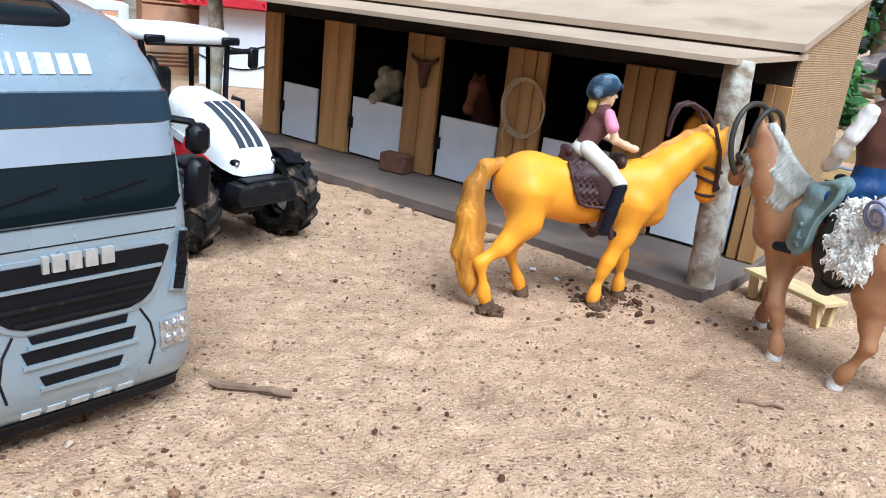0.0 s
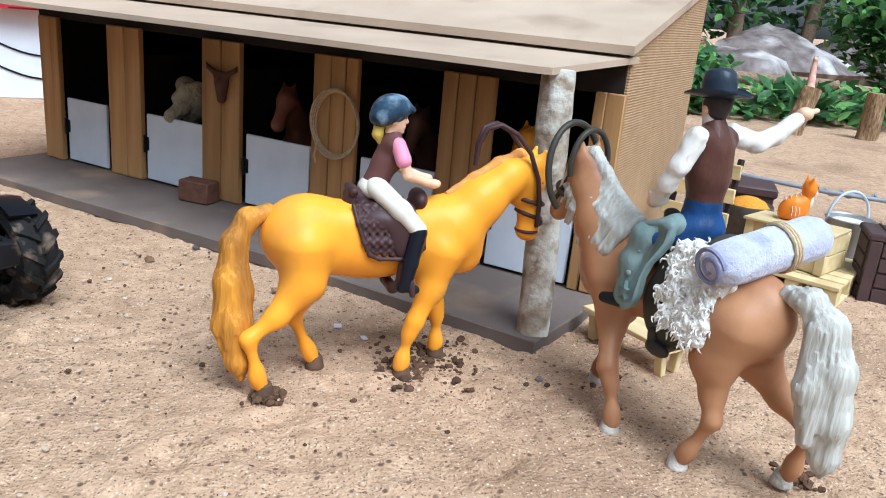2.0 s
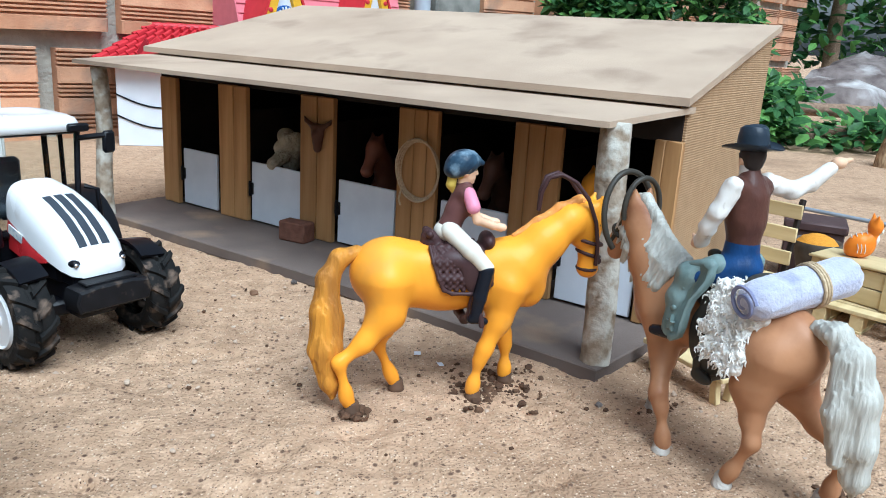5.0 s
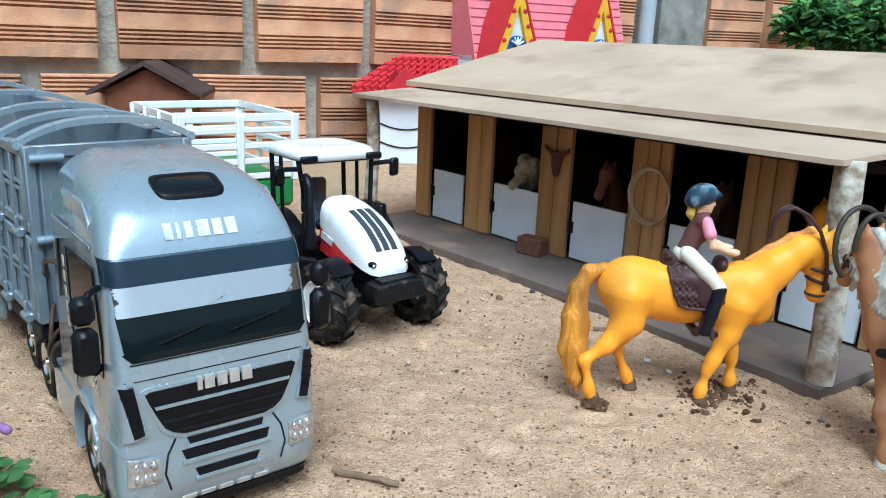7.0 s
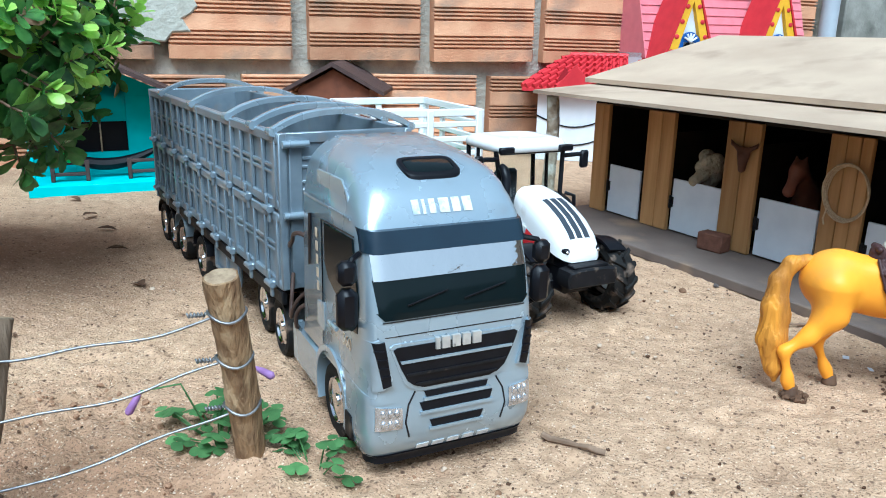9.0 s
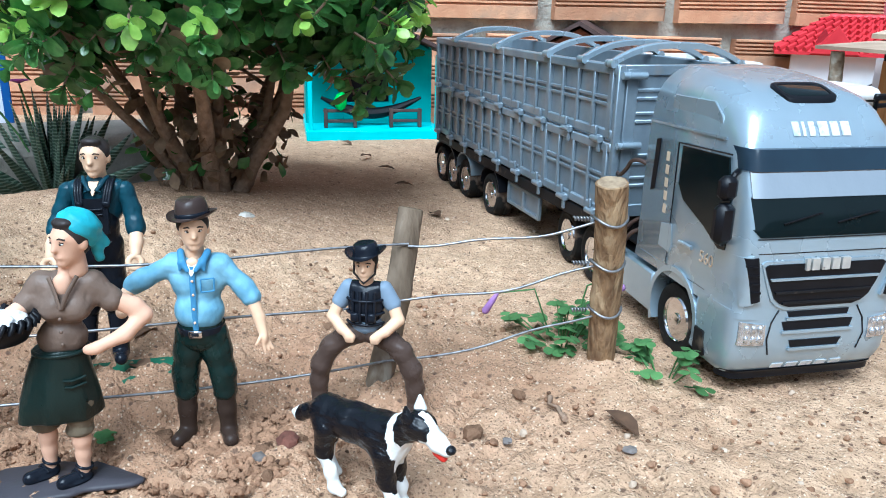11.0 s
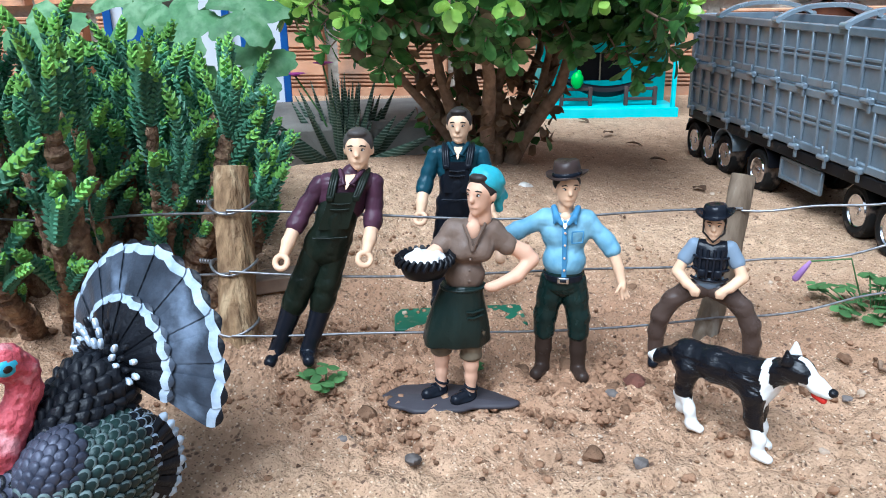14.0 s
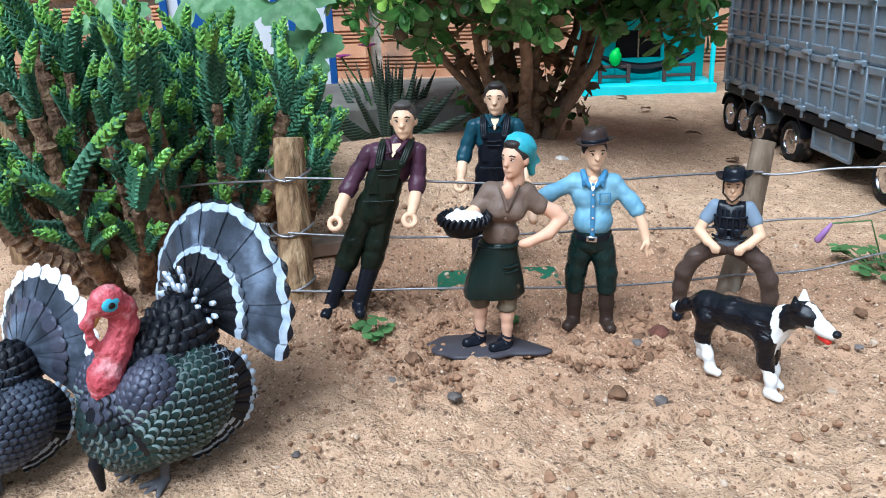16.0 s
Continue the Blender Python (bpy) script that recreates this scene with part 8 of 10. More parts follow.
# ---- plants ----
def leafy(name, c, c2, rough=0.35, vary=0.25, thin=0.3, **kw):
    m = surface(name, c, c2, rough, 160, 0.0002, 500, vary=vary, **kw)
    n, l = m.node_tree.nodes, m.node_tree.links
    b = n["Principled BSDF"]
    tr = n.new("ShaderNodeBsdfTranslucent")
    mx = n.new("ShaderNodeMixShader")
    mx.inputs["Fac"].default_value = thin
    l.new(b.inputs["Base Color"].links[0].from_socket, tr.inputs["Color"])
    l.new(b.outputs["BSDF"], mx.inputs[1])
    l.new(tr.outputs["BSDF"], mx.inputs[2])
    l.new(mx.outputs["Shader"], n["Material Output"].inputs["Surface"])
    return m


LEAF_OLD = leafy("mature_leaf", (0.13, 0.30, 0.075), (0.055, 0.15, 0.042), 0.2, 0.45, 0.3, spec=0.5)
LEAF_NEW = leafy("fresh_lit_leaf", (0.56, 0.82, 0.17), (0.38, 0.68, 0.12), 0.26, 0.2, 0.42, spec=0.5)
LEAF_DRY = leafy("dry_leaf", (0.30, 0.20, 0.12), (0.18, 0.115, 0.07), 0.7)
SUCC = leafy("succulent_leaf", (0.115, 0.26, 0.155), (0.05, 0.145, 0.085), 0.36, 0.25, 0.04)
SUCC_TIP = leafy("succulent_tip", (0.26, 0.49, 0.10), (0.17, 0.37, 0.08), 0.34, 0.25, 0.08)
STEM_OLD = surface("scaly_brown_stem", (0.20, 0.12, 0.075), (0.085, 0.05, 0.032), 0.9, 300, 0.002, 420, stain=(0.30, 0.2, 0.12), stain_scale=160, stain_at=0.55)
TRUNK = surface("shrub_bark", (0.30, 0.205, 0.14), (0.16, 0.105, 0.07), 0.9, 160, 0.0015, 260, vary=0.2)
VINE_LEAF = leafy("broad_leaf", (0.15, 0.31, 0.14), (0.09, 0.21, 0.09), 0.5, 0.15, stain=(0.23, 0.39, 0.21), stain_scale=70, stain_at=0.55)
ALOE = grooved("banded_leaf", (0.045, 0.085, 0.055), (0.025, 0.05, 0.032), 0.4, 110, "z", 0.0003, dark=(0.17, 0.21, 0.16))
PETAL = leafy("magenta_petal", (0.48, 0.08, 0.36), (0.36, 0.05, 0.27), 0.5, 0.1)
LILAC = leafy("lilac_petal", (0.50, 0.30, 0.58), (0.38, 0.2, 0.47), 0.5, 0.1)
CLOVER = leafy("clover_leaf", (0.13, 0.26, 0.09), (0.08, 0.18, 0.06), 0.45, 0.3)


def leaf(m, base, d, up, L, W, slot, bow=0.18, fold=0.18, shape=(0.08, 0.62, 1.0, 0.86, 0.0)):
    """A leaf blade with a folded midrib, from base along d, its face towards up."""
    d = Vector(d).normalized()
    up = Vector(up)
    up = up - d * up.dot(d)
    up = up.normalized() if up.length > 1e-5 else d.orthogonal().normalized()
    s = d.cross(up)
    verts = []
    n = len(shape) - 1
    for i, w in enumerate(shape):
        t = i / n
        c = Vector(base) + d * L * t - up * bow * L * t * t
        e = s * W * w * 0.5
        verts += [c - e + up * fold * W * w * 0.5, c, c + e + up * fold * W * w * 0.5]
    faces = []
    for i in range(n):
        a = i * 3
        faces += [(a, a + 1, a + 4, a + 3), (a + 1, a + 2, a + 5, a + 4)]
    m.add(verts, faces, slot)


def sprig(seed, fresh):
    """A twig tip with a whorl of rounded leaves, the youngest on top."""
    rng = random.Random(seed)
    m = Mesh()
    m.tube([(0, 0, -0.012), (0.001, 0, 0), (0, 0.001, 0.012)], [0.0009, 0.0008, 0.0005], 5, 3)
    k = 0
    for tier, (h, tilt, size, cnt) in enumerate(((-0.008, 1.35, 0.018, 4), (0.001, 1.1, 0.017, 4), (0.008, 0.75, 0.014, 3), (0.012, 0.4, 0.011, 2))):
        for j in range(cnt):
            a = 2 * math.pi * (j / cnt) + tier * 0.9 + rng.uniform(-0.3, 0.3)
            t = tilt + rng.uniform(-0.25, 0.25)
            d = Vector((math.cos(a) * math.sin(t), math.sin(a) * math.sin(t), math.cos(t)))
            L = size * rng.uniform(0.8, 1.15)
            leaf(m, (0, 0, h), d, (0, 0, 1) if t > 0.3 else (math.cos(a), math.sin(a), 0.2), L, L * rng.uniform(0.56, 0.70), (1 if tier >= (4 - fresh) else 0) if rng.random() > 0.02 else 2, rng.uniform(0.05, 0.25), 0.2, (0.08, 0.36, 0.72, 1.0, 0.92, 0.40))
    return m.data("leaf_sprig", [LEAF_OLD, LEAF_NEW, LEAF_DRY, TRUNK], 60)


def aim(p, d, roll=0.0, scale=1.0):
    """A pose at p with its z axis along d."""
    q = Vector(d).to_track_quat("Z", "Y").to_matrix().to_4x4()
    return Matrix.Translation(p) @ q @ Matrix.Rotation(roll, 4, "Z") @ Matrix.Scale(scale, 4)


def build_bush():
    bx, by = -0.600, 0.305
    bz = lift(bx, by)
    bush = thing("shrub", pose(bx, by, bz), "rounded green shrub with several brown stems and glossy leaves", "shrub")
    rng = random.Random(31)
    right, away = Vector((0.707, 0.707, 0)), Vector((-0.707, 0.707, 0))
    centre = right * 0.008 - away * 0.015 + Vector((0, 0, 0.179))
    rad = (0.170, 0.135, 0.104)
    # stems
    tips = []
    for k in range(11):
        a = 2 * math.pi * k / 11 + rng.uniform(-0.2, 0.2)
        out = rng.uniform(0.35, 0.85)
        base = right * 0.022 * math.cos(a) + away * 0.016 * math.sin(a)
        top = centre + (right * rad[0] * math.cos(a) + away * rad[1] * math.sin(a)) * out + Vector((0, 0, rng.uniform(-0.05, 0.03)))
        mid = base.lerp(top, 0.5) + Vector((rng.uniform(-0.012, 0.012), rng.uniform(-0.012, 0.012), -0.01))
        pts = [base + Vector((0, 0, -0.006))] + [base.lerp(mid, t) for t in (0.3, 0.7)] + [mid] + [mid.lerp(top, t) + Vector((rng.uniform(-0.004, 0.004), rng.uniform(-0.004, 0.004), 0)) for t in (0.35, 0.7, 1)]
        r = rng.uniform(0.0040, 0.0068)
        m = Mesh()
        m.tube(pts, [r * 1.25, r * 1.1, r, r * 0.85, r * 0.65, r * 0.45, r * 0.2], 9)
        part("stem", m, TRUNK, bush, "", 60)
        tips.append((mid, top))
        for j in range(3):
            p = mid.lerp(top, rng.uniform(0.1, 0.8))
            q = p + (right * rng.uniform(-1, 1) + away * rng.uniform(-1, 1)) * 0.05 + Vector((0, 0, rng.uniform(0.0, 0.05)))
            m = Mesh()
            m.tube([p, p.lerp(q, 0.5) + Vector((0, 0, 0.004)), q], [0.0022, 0.0016, 0.0008], 6)
            part("twig", m, TRUNK, bush, "", 60)
    forms = [sprig(k, k % 3 + (1 if k % 3 else 0)) for k in range(9)]
    made = 0
    inner = Mesh()
    k = 0
    while made < 300 or k < 2100:
        k += 1
        ct = rng.uniform(-0.75, 1)
        ph = rng.uniform(0, 2 * math.pi)
        st = math.sqrt(1 - ct * ct)
        n = right * (st * math.cos(ph)) + away * (st * math.sin(ph)) + Vector((0, 0, ct))
        bumpy = 1 + 0.09 * math.sin(5 * ph + 2 * ct) + 0.07 * math.sin(9 * ph + 7 * ct) + rng.uniform(-0.1, 0.06)
        facing = n.dot(away) < 0.25
        p = centre + (right * rad[0] * st * math.cos(ph) + away * rad[1] * st * math.sin(ph) + Vector((0, 0, rad[2] * ct))) * bumpy
        side = p.dot(right)
        floor_z = 0.068 + 1.8 * side * side + 0.008 * math.sin(4 * ph)
        if p.z < floor_z:
            p.z = floor_z + rng.uniform(0, 0.018)
        d = (n + Vector((0, 0, 0.75)) + Vector((rng.uniform(-0.5, 0.5), rng.uniform(-0.5, 0.5), rng.uniform(-0.3, 0.3))))
        if ct < -0.25:
            d = n + Vector((0, 0, -0.2)) + Vector((rng.uniform(-0.4, 0.4), rng.uniform(-0.4, 0.4), 0))
        if facing and made < 300:
            # paler sprigs higher up: young growth, and the light on top put into colour
            fr = rng.choice((0, 3, 6)) if ct < -0.35 else rng.choice((1, 2, 4, 5, 7, 8, 0)) if ct < 0.1 else rng.choice((2, 5, 8, 1))
            child_at("leaf_sprig", forms[fr], bush, aim(p, d, rng.uniform(0, 6), rng.uniform(0.85, 1.2)))
            made += 1
        else:
            q = centre + (p - centre) * (rng.uniform(0.5, 0.84) if facing else rng.uniform(0.6, 0.97))
            q.z = max(q.z, 0.077 + 1.8 * q.dot(right) ** 2)
            mm = aim(q, d, rng.uniform(0, 6), 1.1)
            for j in range(7):
                a = j * 0.9 + rng.uniform(-0.3, 0.3)
                t = rng.uniform(0.5, 1.4)
                inner.m = mm
                # the pale share rises with height here too, for the same top light
                leaf(inner, (0, 0, -0.006 + 0.003 * j), (math.cos(a) * math.sin(t), math.sin(a) * math.sin(t), math.cos(t)), (0, 0, 1), 0.0135, 0.0085, 0 if rng.random() > (0.25 if q.z > 0.2 else 0.02) else 1, 0.15, shape=(0.1, 0.6, 1.0, 0.9, 0.3))
    inner.m = Matrix()
    for j in range(260):
        a = rng.uniform(0, 6.28)
        p = right * math.cos(a) * rng.uniform(0.02, 0.07) + away * math.sin(a) * rng.uniform(0.02, 0.06) + Vector((0, 0, rng.uniform(0.015, 0.085)))
        leaf(inner, p, (rng.uniform(-1, 1), rng.uniform(-1, 1), rng.uniform(-1.2, 0.2)), (rng.uniform(-1, 1), rng.uniform(-1, 1), 1), rng.uniform(0.011, 0.017), 0.010, 2 if rng.random() < 0.7 else 0)
    ob = part("foliage", inner, [LEAF_OLD, LEAF_NEW, LEAF_DRY], bush, "", 60)
    tagged(ob, kind="stuff")


build_bush()


def shoot(seed):
    """A succulent shoot: thick keeled leaves in four tight overlapping ranks, the youngest at the tip."""
    rng = random.Random(seed)
    m = Mesh()
    L = rng.uniform(0.034, 0.062)
    bend, side = rng.uniform(-0.5, 0.5), rng.uniform(-0.2, 0.2)
    n = int(L / 0.0020)
    axis = [Vector((bend * L * t * t, side * L * t * t, L * t)) for t in (i / n for i in range(n + 1))]
    m.tube(axis, 0.0015, 6, 0)
    fresh = rng.uniform(0.66, 0.93)
    for i in range(1, n + 1):
        t = i / n
        c = axis[i]
        ax = (axis[i] - axis[i - 1]).normalized()
        e1 = (Vector((1, 0, 0)) - ax * ax.x).normalized()
        e2 = ax.cross(e1)
        for sd in (0, 1):
            a = (math.pi / 2) * (i % 2) + math.pi * sd + 0.012 * i + rng.uniform(-0.08, 0.08)
            o = e1 * math.cos(a) + e2 * math.sin(a)
            s = ax.cross(o)
            R = 0.0050 * (0.9 + 0.15 * math.sin(t * 3)) * (1 if t < 0.88 else 1 - (t - 0.88) * 4.5) * rng.uniform(0.9, 1.08)
            w = R * 0.46
            open_ = 0.78 - 0.34 * t
            k0 = c - ax * 0.0016
            belly = c + o * R * 0.62 + ax * R * 0.02
            tip = c + o * R * (0.55 + open_ * 0.75) + ax * R * (1.0 - open_ * 0.55)
            top = c + o * R * 0.42 + ax * R * 0.55
            v = [k0 - s * w, k0 + s * w, belly + s * w * 1.05, belly + o * R * 0.14 - ax * R * 0.10, belly - s * w * 1.05, tip, top, c + ax * R * 0.5]
            m.add(v, [(0, 1, 2, 3), (0, 3, 4), (3, 2, 5), (3, 5, 4), (5, 2, 6), (5, 6, 4), (6, 2, 7), (6, 7, 4), (1, 7, 2), (7, 0, 4)], 1 if t > fresh else 0)
    return m


def build_succulent():
    ox, oy = -0.535, -0.075
    plant = thing("succulent_shrub", pose(ox, oy, lift(ox, oy) - 0.008), "dense succulent shrub with scaly green shoots on brown stems", "succulent")
    forms = [shoot(k) for k in range(14)]
    datas = [f.data("shoot", [SUCC, SUCC_TIP], 30) for f in forms]
    rest = Mesh()
    rng = random.Random(17)
    along, deep = Vector((0.28, 0.96, 0)), Vector((-0.96, 0.28, 0))
    made = 0
    for k in range(126):
        u, w = rng.uniform(-1, 1), rng.uniform(-1, 1)
        base = along * 0.085 * u + deep * (0.05 * w + 0.005)
        front = -w
        if u < -0.45 and w < 0.45:
            continue
        spread = along * (0.055 * u + rng.uniform(-0.03, 0.03)) + deep * (-0.03 * front + rng.uniform(-0.025, 0.025) - 0.010)
        H = rng.uniform(0.05, 0.122 - 0.040 * u)
        top = base + spread + Vector((0, 0, H))
        if top.x > 0.085 or top.dot(along) > 0.108:
            continue
        mid = base.lerp(top, 0.5) + spread * 0.12 + Vector((0, 0, -0.006))
        pts = [base + Vector((0, 0, -0.012)), base.lerp(mid, 0.5), mid, mid.lerp(top, 0.5), top]
        m = Mesh()
        r = rng.uniform(0.0032, 0.0056)
        # scaly stem: many short swollen rings
        dense, rad = [], []
        for i in range(37):
            t = i / 36 * 4
            j = min(3, int(t))
            dense.append(pts[j].lerp(pts[j + 1], t - j) + Vector((rng.uniform(-0.0006, 0.0006), rng.uniform(-0.0006, 0.0006), 0)))
            rad.append(r * (1.15 - 0.4 * i / 36) * (1 + 0.22 * (i % 2) + rng.uniform(-0.14, 0.16)))
        m.tube(dense, rad, 8)
        part("stem", m, STEM_OLD, plant, "", 30)
        for j in range(rng.randint(9, 11)):
            t = 1.0 if j < 3 else rng.uniform(0.42, 1.0) if j < 9 else rng.uniform(0.15, 0.5)
            q = t * 4
            i = min(3, int(q))
            p = pts[i].lerp(pts[i + 1], q - i)
            d = (top - mid).normalized() + (along * rng.uniform(-0.8, 0.8) + deep * rng.uniform(-0.8, 0.6)) * (0.5 if j < 3 else 0.95) + Vector((0, 0, 0.45))
            if p.x > 0.11 or (p + d.normalized() * 0.03).dot(along) > 0.132:
                continue
            at, pick = aim(p, d, rng.uniform(0, 6.28), rng.uniform(0.62, 0.86) if j < 9 else rng.uniform(0.35, 0.5)), rng.randrange(14)
            if made < 295 and j < 4:
                child_at("shoot", datas[pick], plant, at)
                made += 1
            else:
                n0 = len(rest.v)
                rest.v += [tuple(at @ Vector(q)) for q in forms[pick].v]
                rest.f += [tuple(n0 + i for i in g) for g in forms[pick].f]
                rest.s += forms[pick].s
    tagged(part("foliage", rest, [SUCC, SUCC_TIP], plant, "", 30), kind="stuff")
    return plant


build_succulent()

# banded rosette plant and its flowers
rx, ry = -0.71, 0.218
aloe = thing("rosette_plant", pose(rx, ry, lift(rx, ry) - 0.004), "spiky dark rosette plant with pale banded leaves", "plant")
rng = random.Random(8)
for k in range(62):
    a = rng.uniform(0, 2 * math.pi)
    tilt = rng.uniform(0.05, 1.15)
    L = rng.uniform(0.05, 0.085)
    d = Vector((math.cos(a) * math.sin(tilt), math.sin(a) * math.sin(tilt), math.cos(tilt)))
    o = Vector((math.cos(a), math.sin(a), 0)) * 0.022 * tilt
    pts = [o + d * L * t + Vector((0, 0, 0.012 * t * t - 0.01 * tilt * t * t)) for t in (0, 0.25, 0.5, 0.75, 1)]
    m = Mesh()
    m.tube(pts, [0.0056, 0.0060, 0.0048, 0.0029, 0.0004], 6, 0, True, 0.5)
    part("leaf", m, ALOE, aloe, "", 50)
for k, (dx, dy, h) in enumerate(((-0.008, -0.013, 0.095), (-0.03, -0.03, 0.085))):
    m = Mesh()
    m.tube([(0, 0, 0), (dx * 0.5, dy * 0.5, h * 0.6), (dx, dy, h)], 0.0009, 6)
    st = part("flower_stalk", m, CLOVER, aloe, "", 60)
    m = Mesh()
    for j in range(7):
        a = j * 0.9
        leaf(m, (dx, dy, h), (math.cos(a), math.sin(a), 0.5), (0, 0, 1), 0.011, 0.009, 0, 0.2)
    part("flower", m, PETAL, st, "magenta flower")

# broad-leaved plant behind
def lobed_leaf(m, c, n, up, size, seed):
    rng = random.Random(seed)
    n = Vector(n).normalized()
    up = (Vector(up) - n * Vector(up).dot(n)).normalized()
    s = up.cross(n)
    k = 56
    rim, ring2 = [], []
    for i in range(k):
        a = 2 * math.pi * i / k
        r = 0.54 + 0.42 * abs(math.cos(2.5 * (a - math.pi / 2))) ** 0.9 + 0.045 * math.sin(19 * a + seed) + rng.uniform(-0.015, 0.015)
        if abs(a - 1.5 * math.pi) < 0.28:
            r *= 0.45
        droop = -0.22 * r * r
        wave_ = 0.05 * math.sin(5 * a + seed)
        rim.append(Vector(c) + (s * math.cos(a) + up * math.sin(a)) * r * size + n * (droop + wave_) * size)
        ring2.append(Vector(c) + (s * math.cos(a) + up * math.sin(a)) * r * size * 0.5 + n * (-0.05 * r + 0.03 * math.cos(5 * (a - math.pi / 2))) * size)
    verts = rim + ring2 + [Vector(c)]
    faces = [(i, (i + 1) % k, k + (i + 1) % k, k + i) for i in range(k)] + [(k + i, k + (i + 1) % k, 2 * k) for i in range(k)]
    m.add(verts, faces, 0)


vine = thing("broad_leaf_plant", pose(-0.80, 0.10, lift(-0.80, 0.10)), "young tree with grey trunk and large lobed green leaves", "plant")
child_at("trunk", log("trunk", (0.0, 0, -0.01), (-0.012, 0.01, 0.36), 0.015, 0.012, [surface("grey_brown_bark", (0.15, 0.125, 0.105), (0.08, 0.065, 0.055), 0.9, 120, 0.001, 260), CUT_WOOD], 41), vine, Matrix())
rng = random.Random(6)
for k, (dx, dy, z, nx, ny, nz, size) in enumerate(((0.135, 0.006, 0.116, 0.6, -0.6, 0.5, 0.035), (0.132, 0.004, 0.158, 0.6, -0.4, 0.7, 0.036), (0.096, -0.036, 0.148, 0.6, -0.6, 0.6, 0.035), (0.09, -0.036, 0.104, 0.6, -0.6, 0.4, 0.032), (0.03, -0.05, 0.11, 0.6, -0.5, 0.7, 0.040), (0.02, -0.04, 0.165, 0.6, -0.6, 0.5, 0.040), (0.03, 0.03, 0.21, 0.5, -0.6, 0.7, 0.040), (0.0, -0.11, 0.14, 0.6, -0.6, 0.6, 0.040), (-0.03, 0.06, 0.2, 0.4, -0.3, 0.9, 0.040), (0.02, 0.15, 0.19, 0.6, -0.3, 0.7, 0.033))):
    m = Mesh()
    lobed_leaf(m, (dx, dy, z), (nx, ny, nz), (0.5, 0.75, 0.1 if k < 4 else 0.6), size, k)
    lf = part("leaf", m, VINE_LEAF, vine, "", 60)
    m = Mesh()
    m.tube([(-0.004, 0.003, z - 0.05), (dx * 0.5, dy * 0.5, z - 0.012), (dx, dy, z)], [0.0022, 0.0018, 0.0012], 6)
    part("leaf_stalk", m, CLOVER, lf)


def clover_patch(name, x, y, n, spread, seed, label, size=0.0085, tall=1.0):
    """A creeping weed: thin stalks with heart-shaped leaflets in threes."""
    rng = random.Random(seed)
    plant = thing(name, pose(x, y, lift(x, y)), label, "weed")
    for k in range(n):
        a, r = rng.uniform(0, 6.28), spread * math.sqrt(rng.random())
        px, py = r * math.cos(a) * 1.3, r * math.sin(a)
        h = rng.uniform(0.006, 0.026) * (1.2 - r / spread * 0.6) * tall
        m = Mesh()
        m.tube([(px * 0.3, py * 0.3, 0), (px * 0.75, py * 0.75, h * 0.7), (px, py, h)], 0.0004, 5, 0)
        t0 = rng.uniform(0, 6.28)
        tilt = Vector((rng.uniform(-0.35, 0.35), rng.uniform(-0.35, 0.35), 1))
        for j in range(3):
            b = t0 + 2.094 * j
            leaf(m, (px, py, h), (math.cos(b), math.sin(b), rng.uniform(-0.25, 0.15)), tilt, size * rng.uniform(0.8, 1.25), size * 1.15, 0, 0.12, -0.12, (0.05, 0.55, 0.95, 1.0, 0.75, 0.25))
        part("clover_stalk", m, CLOVER, plant, "", 60)
    return plant


near_post = clover_patch("clover_plant", -0.232, 0.238, 34, 0.026, 1, "clover weed with green leaves growing by the fence", 0.0062)
clover_patch("clover_plant", -0.172, 0.232, 17, 0.018, 2, "clover weed creeping on sand beside the fence post", 0.0058)
clover_patch("clover_plant", -0.366, -0.034, 6, 0.009, 3, "small clover weed growing from bare sand", 0.0050, 0.4)
clover_patch("clover_plant", -0.336, 0.030, 4, 0.006, 4, "tiny green weed in trampled sand", 0.004, 0.4)
for k, (p0, p1, p2, tip) in enumerate((((-0.005, 0.0, 0.0), (-0.012, -0.012, 0.034), (-0.03, -0.02, 0.03), (-0.036, -0.024, 0.018)), ((0.004, 0, 0), (0.010, 0.006, 0.036), (0.020, 0.005, 0.042), (0.032, 0.003, 0.040)))):
    m = Mesh()
    m.tube([p0, Vector(p0).lerp(Vector(p1), 0.6), p1, p2], 0.0005, 6)
    st = part("flower_stalk", m, CLOVER, near_post, "", 60)
    m = Mesh()
    d = Vector(tip) - Vector(p2)
    m.tube([p2, Vector(p2) + d * 0.35, Vector(p2) + d * 0.9, tip], [0.0008, 0.0017, 0.0021, 0.0011], 8)
    part("flower_bud", m, LILAC, st, "closed lilac flower bud", 60)

# ---- toy houses along the wall ----
TEAL = surface("turquoise_paint", (0.04, 0.44, 0.44), (0.03, 0.37, 0.38), 0.45, 40, stain=(0.05, 0.30, 0.30), stain_scale=30, stain_at=0.66)
TEAL_BRIGHT = surface("bright_turquoise_paint", (0.08, 0.62, 0.66), (0.06, 0.54, 0.58), 0.4, 40)
ROOF_BROWN = surface("dark_brown_roof", (0.085, 0.055, 0.05), (0.055, 0.036, 0.033), 0.6, 60, 0.0004, 300)
TOY_RED = surface("red_roof_plastic", (0.52, 0.035, 0.045), (0.43, 0.025, 0.035), 0.35, 60)
TOY_WHITE = surface("white_wall_plastic", (0.74, 0.76, 0.80), (0.66, 0.68, 0.72), 0.45, 30)
TOY_PINK = surface("pink_roof_plastic", (0.64, 0.20, 0.23), (0.56, 0.17, 0.20), 0.45, 60)
